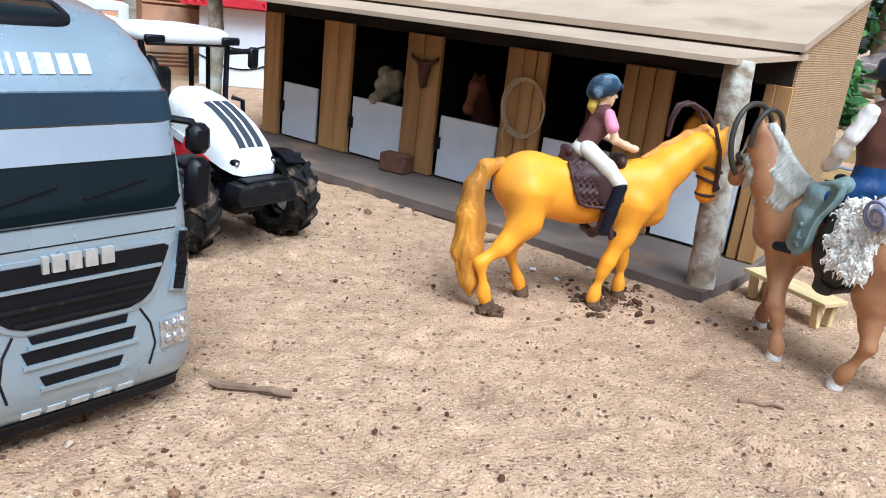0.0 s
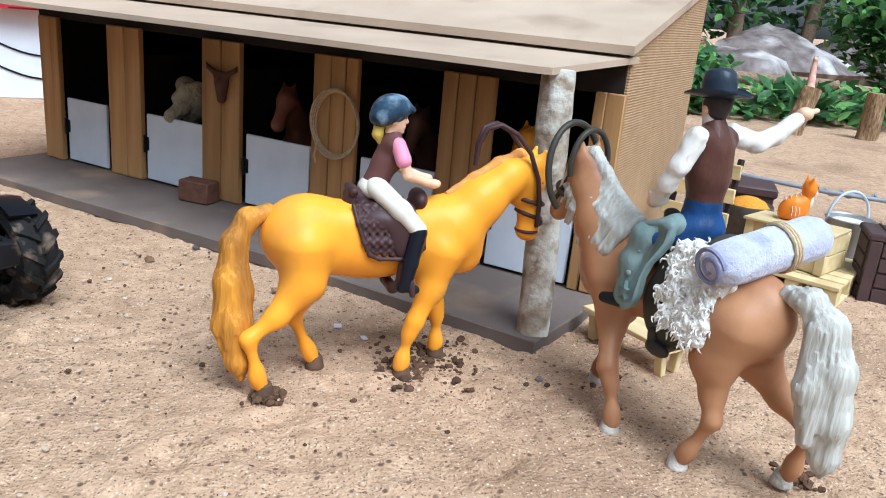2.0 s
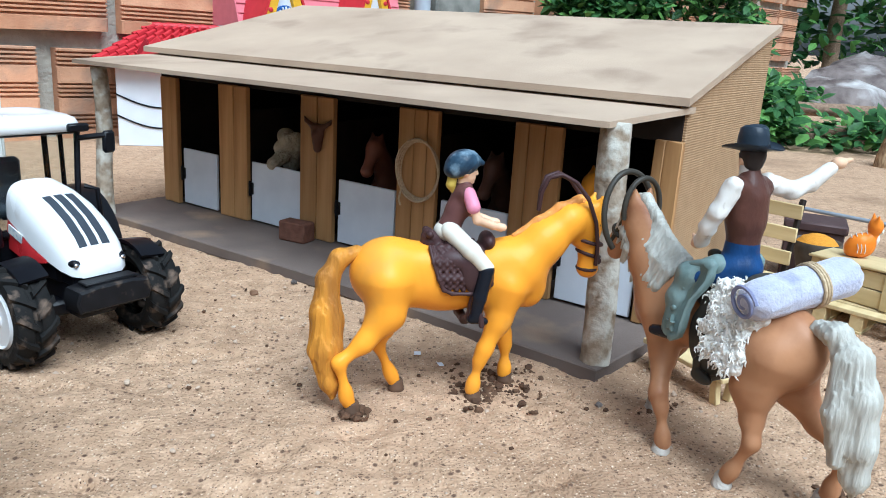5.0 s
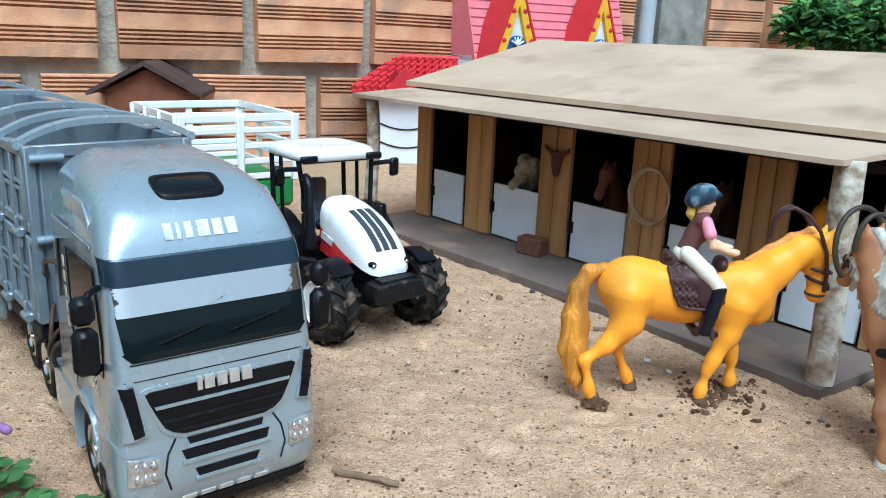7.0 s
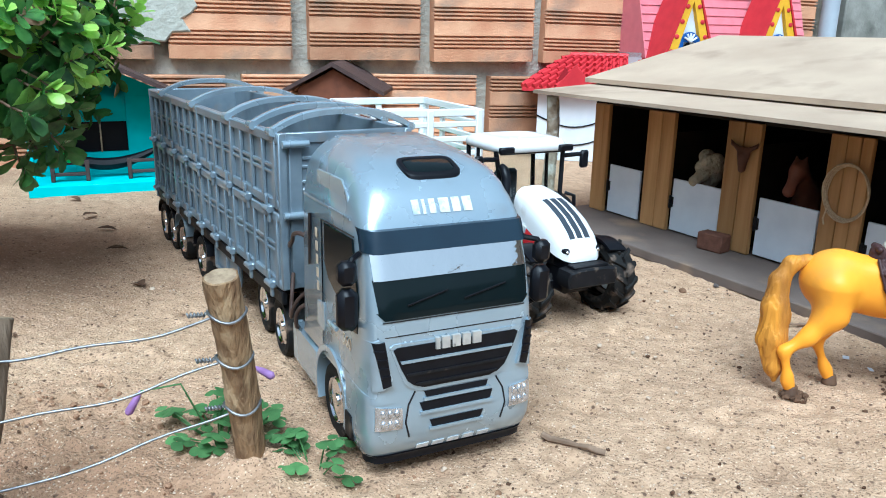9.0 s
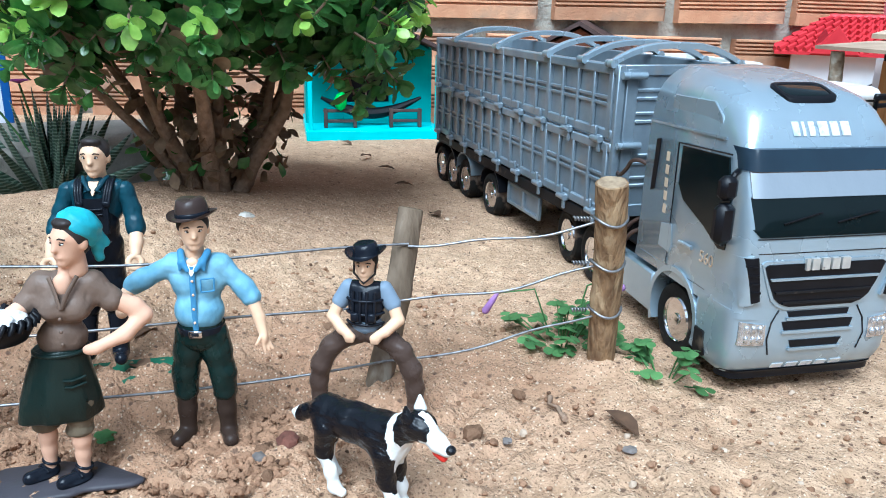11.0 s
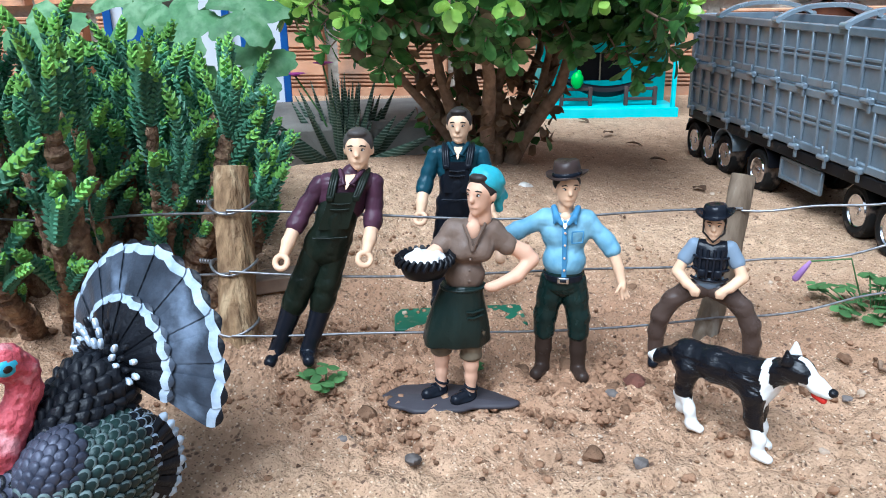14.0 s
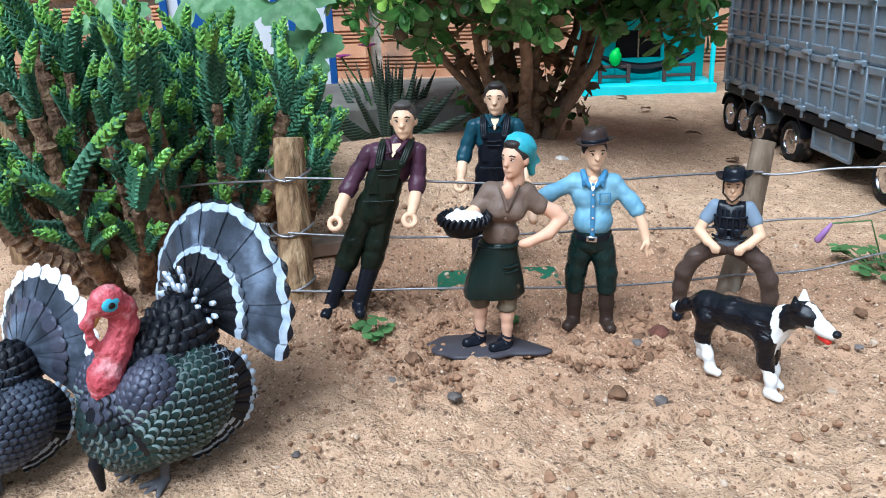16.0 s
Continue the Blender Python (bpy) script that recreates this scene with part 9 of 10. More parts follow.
TOY_YELLOW = surface("yellow_trim_plastic", (0.72, 0.42, 0.03), (0.62, 0.35, 0.02), 0.4, 60)
TOY_BLUE = surface("blue_plastic", (0.025, 0.10, 0.34), (0.02, 0.08, 0.28), 0.4, 60)
ORANGE_WOOD = surface("orange_brown_wood", (0.20, 0.075, 0.04), (0.13, 0.05, 0.03), 0.6, 60)

teal = thing("toy_house", pose(-0.803, 0.618, 0, 0, 0, 46.7), "turquoise toy house with open porch and dark brown roof", "toy house")
m = Mesh()
m.box((0.09, 0.085, 0.006), (0.185, 0.175, 0.014), 0.001)
part("porch_floor", m, TEAL_BRIGHT, teal, "bright turquoise porch floor")
m = Mesh()
for x0, x1, z0, z1 in ((0.0, 0.052, 0.012, 0.12), (0.118, 0.18, 0.012, 0.115), (0.052, 0.118, 0.012, 0.042), (0.052, 0.118, 0.082, 0.13)):
    m.box(((x0 + x1) / 2, 0.075, (z0 + z1) / 2), (x1 - x0, 0.005, z1 - z0), 0.0005)
m.prism([(0.0, 0.115), (0.18, 0.115), (0.09, 0.155)], 0.005, "xz", 0.0725)
part("front_wall", m, TEAL, teal)
m = Mesh()
for x in (0.0025, 0.1775):
    m.box((x, 0.12, 0.066), (0.005, 0.09, 0.108), 0.0005)
m.box((0.09, 0.168, 0.066), (0.18, 0.005, 0.108), 0.0005)
part("rear_shell", m, TEAL, teal)
# black panel: the dark inside of the house put into colour
m = Mesh()
m.box((0.085, 0.082, 0.062), (0.066, 0.003, 0.04), 0.0003)
wn_ = part("window", m, BLACK, teal, "black panel filling the window opening")
m = Mesh()
m.box((0.085, 0.072, 0.062), (0.002, 0.002, 0.04), 0.0003)
part("window_bar", m, CUT_WOOD, wn_)
for x in (0.004, 0.176):
    m = Mesh()
    m.box((x, 0.006, 0.062), (0.006, 0.006, 0.102), 0.0008)
    part("porch_post", m, TEAL_BRIGHT, teal)
for sd in (-1, 1):
    m = Mesh()
    m.rings([[Vector((0.09, y, 0.160)), Vector((0.09 + sd * 0.105, y, 0.111)), Vector((0.09 + sd * 0.105, y, 0.116)), Vector((0.09, y, 0.166))] for y in (-0.008, 0.178)][::sd])
    part("roof_half", m, ROOF_BROWN, teal, "dark brown roof slope")
for x in (0.045, 0.135):
    bench = thing("toy_bench", teal.matrix_basis @ pose(x, 0.025, 0.0132), "small dark brown toy bench on the turquoise porch", "toy bench", "porch benches")
    for dx in (-0.02, 0.02):
        m = Mesh()
        m.box((dx, 0, 0.013), (0.005, 0.008, 0.026), 0.0006)
        part("leg", m, ROOF_BROWN, bench)
    for z, w in ((0.023, 0.046), (0.009, 0.04)):
        m = Mesh()
        m.box((0, 0, z), (w, 0.006, 0.004), 0.0006)
        part("rail", m, ROOF_BROWN, bench)
m = Mesh()
m.tube([(0.02 + 0.14 * t, 0.045, 0.052 - 0.022 * math.sin(math.pi * t)) for t in np.linspace(0, 1, 15)], [0.002 + 0.006 * math.sin(math.pi * t) for t in np.linspace(0, 1, 15)], 8)
single("toy_hammock", m, BLACK, teal.matrix_basis, "black toy hammock slung across the porch", "toy hammock")
m = Mesh()
m.ball((0, 0, 0.012), (0.009, 0.008, 0.012), 10)
m.ball((0.002, 0, 0.022), (0.004, 0.004, 0.004), 8)
single("green_parrot_toy", m, surface("bright_green_plastic", (0.05, 0.55, 0.08), (0.04, 0.45, 0.06), 0.35), teal.matrix_basis @ pose(0.045, 0.018, 0.0375), "bright green plastic toy lump on the bench", "toy")

hut = thing("toy_kennel", pose(-0.60, 1.0, 0, 0, 0, 20), "orange-brown toy kennel under a dark brown plank roof", "toy kennel")
m = Mesh()
m.prism([(-0.055, 0), (0.055, 0), (0.055, 0.118), (0, 0.148), (-0.055, 0.118)], 0.13, "xz", 0.0, bevel=0.001)
part("shell", m, ORANGE_WOOD, hut)
for sd in (-1, 1):
    for k in range(4):
        m = Mesh()
        y0, y1 = -0.015 + 0.042 * k, -0.015 + 0.042 * (k + 1) - 0.001
        m.rings([[Vector((0, y, 0.152)), Vector((sd * 0.078, y, 0.110)), Vector((sd * 0.078, y, 0.116)), Vector((0, y, 0.159))] for y in (y0, y1)][::sd])
        part("roof_plank", m, ROOF_BROWN, hut)

cabin = thing("toy_cottage", pose(-0.28, 1.235, 0, 0, 0, 12), "white toy cottage with a red tiled plastic roof", "toy cottage")
m = Mesh()
m.box((0, 0.06, 0.06), (0.12, 0.12, 0.12), 0.001)
part("shell", m, TOY_WHITE, cabin)
RIDGE0, RIDGE1 = Vector((-0.012, 0.06, 0.172)), Vector((0.085, 0.06, 0.172))
EAVE = [Vector((-0.085, -0.025, 0.121)), Vector((0.085, -0.025, 0.121)), Vector((0.085, 0.145, 0.121)), Vector((-0.085, 0.145, 0.121))]
for name, quad in (("roof_half", (EAVE[0], EAVE[1], RIDGE1, RIDGE0)), ("roof_half", (EAVE[2], EAVE[3], RIDGE0, RIDGE1)), ("roof_hip", (EAVE[3], EAVE[0], RIDGE0, RIDGE0))):
    a, b, c, d = quad
    m = Mesh()
    drop = Vector((0, 0, -0.005))
    m.rings([[a, b, b + drop, a + drop], [d, c, c + drop, d + drop]])
    rf = part(name, m, TOY_RED, cabin, "red tiled roof slope")
    for k in range(6):
        m = Mesh()
        t0, t1 = k / 6, (k + 1.15) / 6
        lo0, lo1, hi0, hi1 = a.lerp(d, t0), b.lerp(c, t0), a.lerp(d, min(1, t1)), b.lerp(c, min(1, t1))
        cnt = max(2, round((lo1 - lo0).length / 0.0125))
        for j in range(cnt):
            u = (j + 0.5) / cnt
            p, q = lo0.lerp(lo1, u), hi0.lerp(hi1, u)
            m.tube([p + Vector((0, 0, 0.0015)), q], [0.0062, min(0.0045, max(0.001, (hi1 - hi0).length / cnt * 0.5))], 8, 0, True, 0.6)
        part("tile_course", m, TOY_RED, rf)
m = Mesh()
m.tube([RIDGE0 + (RIDGE1 - RIDGE0) * k / 12 + Vector((0, 0, 0.001)) for k in range(13)], [0.0052 if k % 2 else 0.0042 for k in range(13)], 8)
part("ridge", m, TOY_RED, cabin)
m = Mesh()
m.prism([(-0.034, 0.126), (0.0, 0.126), (-0.017, 0.155)], 0.05, "xz", -0.012)
part("dormer", m, surface("dark_red_plastic", (0.30, 0.02, 0.03), (0.22, 0.015, 0.02), 0.4), cabin, "dark red gabled dormer")
m = Mesh()
m.prism([(-0.035, 0.118), (0.035, 0.118), (0, 0.16)], 0.03, "xz", -0.03, bevel=0.001)
part("dormer", m, TOY_RED, cabin)
m = Mesh()
for z0 in (0.075, 0.045):
    m.tube([(-0.06 + 0.12 * t, -0.001, z0 - 0.018 * math.sin(math.pi * t)) for t in np.linspace(0, 1, 12)], 0.0012, 6)
part("garland", m, BLACK, cabin, "thin dark hanging cord")

castle = thing("toy_castle", pose(-0.10, 1.450, 0, 0, 0, 42), "pink toy castle with steep gables trimmed in yellow", "toy castle")
m = Mesh()
m.box((0.06, 0.07, 0.09), (0.36, 0.12, 0.18), 0.002)
part("shell", m, TOY_WHITE, castle)
m = Mesh()
m.rings([[Vector((x, 0.0 + dy, 0.17)), Vector((x, 0.14, 0.17)), Vector((x, 0.075, 0.36)), Vector((x, 0.062, 0.36))] for x, dy in ((-0.12, 0.0), (0.0, 0.0), (0.24, 0.0))])
rf = part("roof", m, TOY_PINK, castle, "steep pink shingled roof")
for k in range(11):
    m = Mesh()
    z = 0.185 + 0.015 * k
    y = 0.0 + (z - 0.17) / 0.19 * 0.062
    m.box((0.06, y - 0.001, z), (0.356, 0.002, 0.0016), 0.0003)
    part("shingle_row", m, TOY_PINK, rf)
for gx in (-0.065, 0.125):
    m = Mesh()
    m.prism([(gx - 0.052, 0.14), (gx + 0.052, 0.14), (gx, 0.285)], 0.05, "xz", -0.04, bevel=0.001)
    gable = part("gable", m, TOY_WHITE, castle, "white gable with arched window")
    for sd in (-1, 1):
        m = Mesh()
        m.rings([[Vector((gx + sd * 0.060, y, 0.135)), Vector((gx + sd * 0.040, y, 0.135)), Vector((gx, y, 0.265)), Vector((gx, y, 0.302))] for y in ((-0.048, -0.040) if sd < 0 else (-0.040, -0.048))])
        part("gable_trim", m, TOY_YELLOW, gable, "yellow scalloped gable trim")
        m = Mesh()
        m.rings([[Vector((gx + sd * 0.061, y, 0.135)), Vector((gx, y, 0.303)), Vector((gx, y, 0.309)), Vector((gx + sd * 0.067, y, 0.135))] for y in ((-0.05, 0.02) if sd > 0 else (0.02, -0.05))])
        part("gable_edge", m, TOY_RED, gable, "red gable edge")
        for k in range(5):
            t = 0.12 + 0.17 * k
            m = Mesh()
            m.ball((gx + sd * (0.05 * (1 - t) + 0.002), -0.0485, 0.14 + 0.145 * t), (0.005, 0.0012, 0.004), 8)
            part("scroll", m, TOY_RED, gable)
        m = Mesh()
        m.prism([(gx + sd * 0.013, 0.15), (gx + sd * 0.028, 0.15), (gx + sd * 0.028, 0.195), (gx + sd * 0.013, 0.21)], 0.006, "xz", -0.047, bevel=0.0005)
        part("shutter", m, TOY_BLUE, gable, "blue shutter")
    m = Mesh()
    m.prism([(gx - 0.012, 0.15), (gx + 0.012, 0.15), (gx + 0.012, 0.19), (gx, 0.198), (gx - 0.012, 0.19)], 0.003, "xz", -0.0435)
    wi = part("window", m, BLACK, gable, "dark window")
    m = Mesh()
    m.prism([(gx + 0.017 * math.cos(a), 0.198 + 0.017 * math.sin(a)) for a in np.linspace(0, math.pi, 12)], 0.005, "xz", -0.047)
    part("fanlight", m, TOY_BLUE, wi)
    for a in (0.5, 1.05, 1.57, 2.1, 2.64):
        m = Mesh()
        m.tube([(gx, -0.048, 0.199), (gx + 0.014 * math.cos(a), -0.048, 0.199 + 0.014 * math.sin(a))], 0.0018, 6)
        part("fan_ray", m, TOY_WHITE, wi)

blue_house = thing("toy_house", pose(-1.0, 0.22, 0, 0, 0, 66), "white toy house with blue corner posts, half hidden", "toy house")
m = Mesh()
m.box((0, 0.08, 0.13), (0.2, 0.14, 0.26), 0.001)
part("shell", m, TOY_WHITE, blue_house)
for x in (-0.102, -0.03, -0.015, 0.03, 0.05, 0.098):
    m = Mesh()
    m.box((x, 0.008, 0.13), (0.009, 0.006, 0.26), 0.001)
    part("corner_post", m, TOY_BLUE, blue_house, "blue upright post")
m = Mesh()
m.box((-0.065, 0.008, 0.14), (0.04, 0.004, 0.09), 0.001)
part("window", m, TOY_BLUE, blue_house, "blue window")
slab = Mesh()
slab.box((0, 0, 0.012), (0.26, 0.17, 0.06), 0.006)
single("concrete_slab", slab, surface("worn_grey_concrete", (0.27, 0.245, 0.215), (0.19, 0.17, 0.15), 0.9, 40, 0.001, 260), pose(-0.80, 0.235, 0.012, 0, 0, 56), "worn grey concrete slab lying behind the plants", "slab")

# ---- things on and round the stable ----
m = Mesh()
rng = random.Random(4)
for k in range(4):
    r = 0.0195 + 0.0007 * k
    m.tube([(r * math.cos(a) * 0.92, -0.0012 * k + 0.0008 * math.sin(3 * a + k), 0.022 * math.sin(a) * (1 + 0.03 * k) + rng.uniform(-0.0002, 0.0002)) for a in np.linspace(0, 2 * math.pi, 40)], 0.0008, 7)
m.tube([(-0.013, -0.004, -0.014), (-0.015, -0.005, -0.024), (-0.014, -0.004, -0.029)], 0.0008, 7)
single("rope_coil", m, ROPE, STABLE @ pose(-0.1965, 0.0895, 0.085), "coil of pale cord hung on a stable post", "rope", smooth=70)
m = Mesh()
sk = UNIT[0]
UNIT[0] = 0.001
sculpt(m, [egg((0, 0, 3), (7, 3, 7)), cone((0, 0, 0), (0, 0, -11), 5.2, 3.4), cone((-5, 0, 7), (-13, 0, 11), 2.6, 1.4), cone((5, 0, 7), (13, 0, 11), 2.6, 1.4), cone((-13, 0, 11), (-15, 0, 14), 1.4, 0.7), cone((13, 0, 11), (15, 0, 14), 1.4, 0.7)], 0, 2, 0.6)
single("skull_plaque", m, plastic("dark_brown_plaque", (0.095, 0.042, 0.025), 0.5), STABLE @ pose(-0.302, 0.0885, 0.099), "brown horned skull plaque fixed to a stable post", "wall plaque", smooth=70)
m = Mesh()
sculpt(m, [egg((0, 0, 60), (9, 10, 12), (0, 20, 0)), cone((2, 0, 68), (2, -16, 62), 7, 5.5), cone((2, -16, 62), (3, -26, 58), 5.4, 5.2)] + [egg((random.Random(k).uniform(-9, 9), random.Random(k + 50).uniform(-12, 6), 70 + random.Random(k + 90).uniform(-3, 9)), (6, 6, 6)) for k in range(16)], 0, 3, 0.9)
single("sheep_figure", m, [surface("cream_wool", (0.50, 0.43, 0.30), (0.34, 0.28, 0.19), 0.9, 90, 0.003, 260)], STABLE @ pose(-0.366, 0.124, 0.003) @ Matrix.Scale(1.08, 4), "cream woolly toy sheep looking over a stall door", "toy sheep", smooth=70)
for x, mat, tag, rz in ((-0.262, plastic("chestnut_plastic", (0.20, 0.075, 0.045), 0.4), "chestnut", 20), (-0.145, plastic("dark_bay_plastic", (0.10, 0.05, 0.035), 0.4), "dark brown", 12), (-0.063, HORSE_ORANGE, "orange", -10)):
    m = Mesh()
    sculpt(m, [egg((0, 40, 52), (13, 34, 16)), cone((0, 20, 58), (-3, 0, 80), 11, 8), egg((-4, -3, 84), (6, 8, 7)), cone((-4, -5, 82), (-6, -15, 66), 6, 4.4), egg((-6, -16, 64), (4.4, 5, 4.4)), cone((-7, 0, 89), (-8, 1, 95), 2, 0.8), cone((0, 0, 89), (1, 1, 95), 2, 0.8)] + [cone((sx * 8, sy, 45), (sx * 8, sy, 2), 6, 3.4) for sx in (-1, 1) for sy in (18, 62)], 0, 5, 1.0)
    single("horse_figure", m, [mat], STABLE @ pose(x, 0.123, 0.008, 0, 0, rz), tag + " plastic toy horse standing inside a dark stall", "toy horse", smooth=70)
UNIT[0] = sk
m = Mesh()
m.box((0, 0, 0.0085), (0.027, 0.016, 0.017), 0.0012)
single("clay_block", m, surface("dark_clay", (0.16, 0.075, 0.05), (0.10, 0.045, 0.03), 0.85, 150, 0.0006, 400), STABLE @ pose(-0.315, 0.078, 0.008, 0, 0, 8), "small dark clay brick lying on the stable platform", "brick")

# pale slatted chair by the stable side
chair = thing("toy_chair", pose(0.315, 0.575, 0, 0, 0, -52), "pale slatted toy garden chair beside the stable", "toy chair")
for x in (-0.02, 0.02):
    m = Mesh()
    m.box((x, 0.012, 0.045), (0.0035, 0.0045, 0.092), 0.0006, 0, pose(0, 0, 0, -12, 0, 0))
    part("upright", m, DARK_BOARD, chair)
    m = Mesh()
    m.box((x, -0.016, 0.018), (0.0035, 0.004, 0.036), 0.0006)
    part("leg", m, PALE_WOOD, chair)
for z, y in ((0.082, 0.0185), (0.066, 0.0155), (0.05, 0.012)):
    m = Mesh()
    m.box((0, y - 0.004, z), (0.048, 0.002, 0.010), 0.0005)
    part("back_slat", m, PALE_WOOD, chair)
for y in (-0.018, -0.008, 0.002):
    m = Mesh()
    m.box((0, y, 0.037), (0.046, 0.0085, 0.002), 0.0005)
    part("seat_slat", m, PALE_WOOD, chair)
stool = thing("toy_bench", pose(0.2335, 0.462, 0, 0, 0, -66), "small pale wooden toy bench standing on sand", "toy bench")
m = Mesh()
m.box((0, 0, 0.0165), (0.062, 0.020, 0.003), 0.0005)
part("seat", m, PALE_WOOD, stool)
for x in (-0.024, 0.024):
    for y in (-0.006, 0.006):
        m = Mesh()
        m.box((x, y, 0.0075), (0.005, 0.004, 0.0155), 0.0005, 0, pose(0, 0, 0, -8 if y > 0 else 8, 0, 0))
        part("leg", m, PALE_WOOD, stool)

# pallet, crate and cats
PAL = pose(0.4175, 0.577, 0, 0, 0, 40.8)
pallet = thing("toy_pallet", PAL, "pale wooden toy pallet standing on bare earth", "toy pallet")
PL, PW = 0.087, 0.06
for y in (-PW / 2 + 0.005, 0, PW / 2 - 0.005):
    for x in (-PL / 2 + 0.007, 0, PL / 2 - 0.007):
        m = Mesh()
        m.box((x, y, 0.0085), (0.012, 0.009, 0.011), 0.0004)
        part("block", m, PALE_WOOD, pallet)
    m = Mesh()
    m.box((0, y, 0.0015), (PL, 0.009, 0.003), 0.0004)
    part("bottom_board", m, PALE_WOOD, pallet)
for k in range(6):
    m = Mesh()
    m.box((-PL / 2 + 0.006 + (PL - 0.012) * k / 5, 0, 0.0155), (0.012, PW, 0.003), 0.0004)
    part("top_board", m, PALE_WOOD, pallet)
crate = thing("toy_crate", PAL @ pose(-0.006, 0.012, 0.0172, 0, 0, 82), "pale wooden toy crate with a loose lid on pallet", "toy crate")
for k in range(2):
    z = 0.0068 + 0.0132 * k
    for sd in (-1, 1):
        m = Mesh()
        m.box((0, sd * 0.0175, z), (0.058, 0.002, 0.0124), 0.0004)
        part("side_board", m, PALE_WOOD, crate)
        m = Mesh()
        m.box((sd * 0.028, 0, z), (0.002, 0.033, 0.0124), 0.0004)
        part("end_board", m, PALE_WOOD, crate)
for sx in (-1, 1):
    for sy in (-1, 1):
        m = Mesh()
        m.box((sx * 0.0265, sy * 0.0192, 0.0135), (0.006, 0.0016, 0.0262), 0.0004)
        part("corner_strip", m, PALE_WOOD, crate)
m = Mesh()
m.box((0.001, 0.001, 0.0275), (0.062, 0.040, 0.002), 0.0005, 0, pose(0, 0, 0, 1, 1, 3))
part("lid", m, PALE_WOOD, crate)


def cat(at, mats, name, label):
    m = Mesh()
    UNIT[0] = 0.001
    sculpt(m, [egg((0, 0, 8), (10, 7, 8)), egg((6, 0, 10), (6, 6, 8)), egg((-6, 2, 6), (6, 6, 6)), egg((5, 5, 2.4), (6, 2.2, 2.4)), cone((-8, 5, 3), (4, 9, 2), 2, 1.6)], 0, 2.5, 0.6)
    sculpt(m, [egg((9, 0, 21), (6, 6.8, 5.6)), cone((8, 4.2, 25), (8, 5.6, 28), 2, 0.8), cone((8, -4.2, 25), (8, -5.6, 28), 2, 0.8), cone((8, 0, 14), (8.5, 0, 18), 4.4, 4.2)], 0, 1.6, 0.55)
    sculpt(m, [egg((13.4, 0, 18.6), (2.8, 3.4, 2.4)), egg((11, 0, 13), (3, 3.6, 4.4))], 1, 1, 0.55)
    for sd in (-1, 1):
        m.ball((14, sd * 2.8, 22.2), (0.9, 0.9, 1.1), 8, 2)
        for k in range(3):
            m.tube([(-5 + 3 * k, sd * 6.6, 10), (-4 + 3 * k, sd * 7.0, 7), (-4 + 3 * k, sd * 6.6, 4)], 0.35, 6, 3)
    for k in range(4):
        m.tube([(-9 + 4 * k, -3, 13 + k), (-9.4 + 4 * k, 0, 14.6 + k), (-9 + 4 * k, 3, 13 + k)], 0.4, 6, 3)
    m.v = [(x * 0.85, y * 0.95, z * 1.15) for x, y, z in m.v]
    ob = single(name, m, mats, at, label, "toy cat", "toy cats", smooth=70)
    UNIT[0] = 1.0
    return ob


CAT_O, CAT_W = plastic("orange_cat_plastic", (0.78, 0.23, 0.02), 0.3), plastic("cat_white", (0.8, 0.78, 0.74), 0.35)
cat(PAL @ pose(-0.004, 0.018, 0.0457, 0, 0, -55), [CAT_O, CAT_W, EYE, CAT_W], "cat_figure", "orange and white toy cat sitting on a crate")
BOX = pose(0.4545, 0.5435, 0, 0, 0, -28)
box = thing("toy_chest", BOX @ pose(0.006, 0.014, 0), "dark brown planked toy chest standing on bare earth", "toy chest")
CHEST = surface("dark_brown_chest_plastic", (0.085, 0.052, 0.05), (0.062, 0.038, 0.037), 0.5, 60, 0.0002, 400)
m = Mesh()
m.box((0, 0, 0.022), (0.046, 0.034, 0.044), 0.001)
part("body", m, CHEST, box)
for sd in (-1, 1):
    for k in range(4):
        m = Mesh()
        m.box((0, sd * 0.0175, 0.006 + 0.0108 * k), (0.03, 0.0016, 0.0096), 0.0005)
        part("plank", m, CHEST, box)
    for x in (-0.0195, 0.0195):
        m = Mesh()
        m.box((x, sd * 0.0178, 0.022), (0.0075, 0.0022, 0.044), 0.0005)
        part("corner_band", m, CHEST, box)
    for k in range(4):
        m = Mesh()
        m.box((sd * 0.0235, 0, 0.006 + 0.0108 * k), (0.0016, 0.026, 0.0096), 0.0005)
        part("plank", m, CHEST, box)
m = Mesh()
m.box((0, 0, 0.0465), (0.05, 0.038, 0.005), 0.0012)
lid = part("lid", m, CHEST, box)
for x in (-0.012, 0.012):
    m = Mesh()
    m.box((x, 0, 0.0494), (0.0016, 0.037, 0.0012), 0.0004)
    part("lid_band", m, CHEST, lid)
cat(BOX @ pose(0.008, 0.014, 0.0490, 0, 0, -25), [plastic("slate_blue_cat", (0.12, 0.17, 0.24), 0.4), plastic("pale_grey_cat", (0.5, 0.52, 0.55), 0.4), EYE, plastic("dark_slate_stripe", (0.05, 0.075, 0.12), 0.4)], "cat_figure", "slate blue striped toy cat sitting on a chest")
# bucket
bucket = thing("toy_bucket", pose(0.478, 0.622, 0), "grey metal toy bucket full of white powder", "toy bucket")
m = Mesh()
m.lathe([(0.0125, 0), (0.0135, 0.0005), (0.0175, 0.039), (0.0185, 0.040), (0.0182, 0.041), (0.017, 0.040), (0.0165, 0.035)], 28)
part("pail", m, surface("dull_zinc", (0.45, 0.45, 0.44), (0.35, 0.35, 0.34), 0.4, 100, metal=0.7), bucket)
m = Mesh()
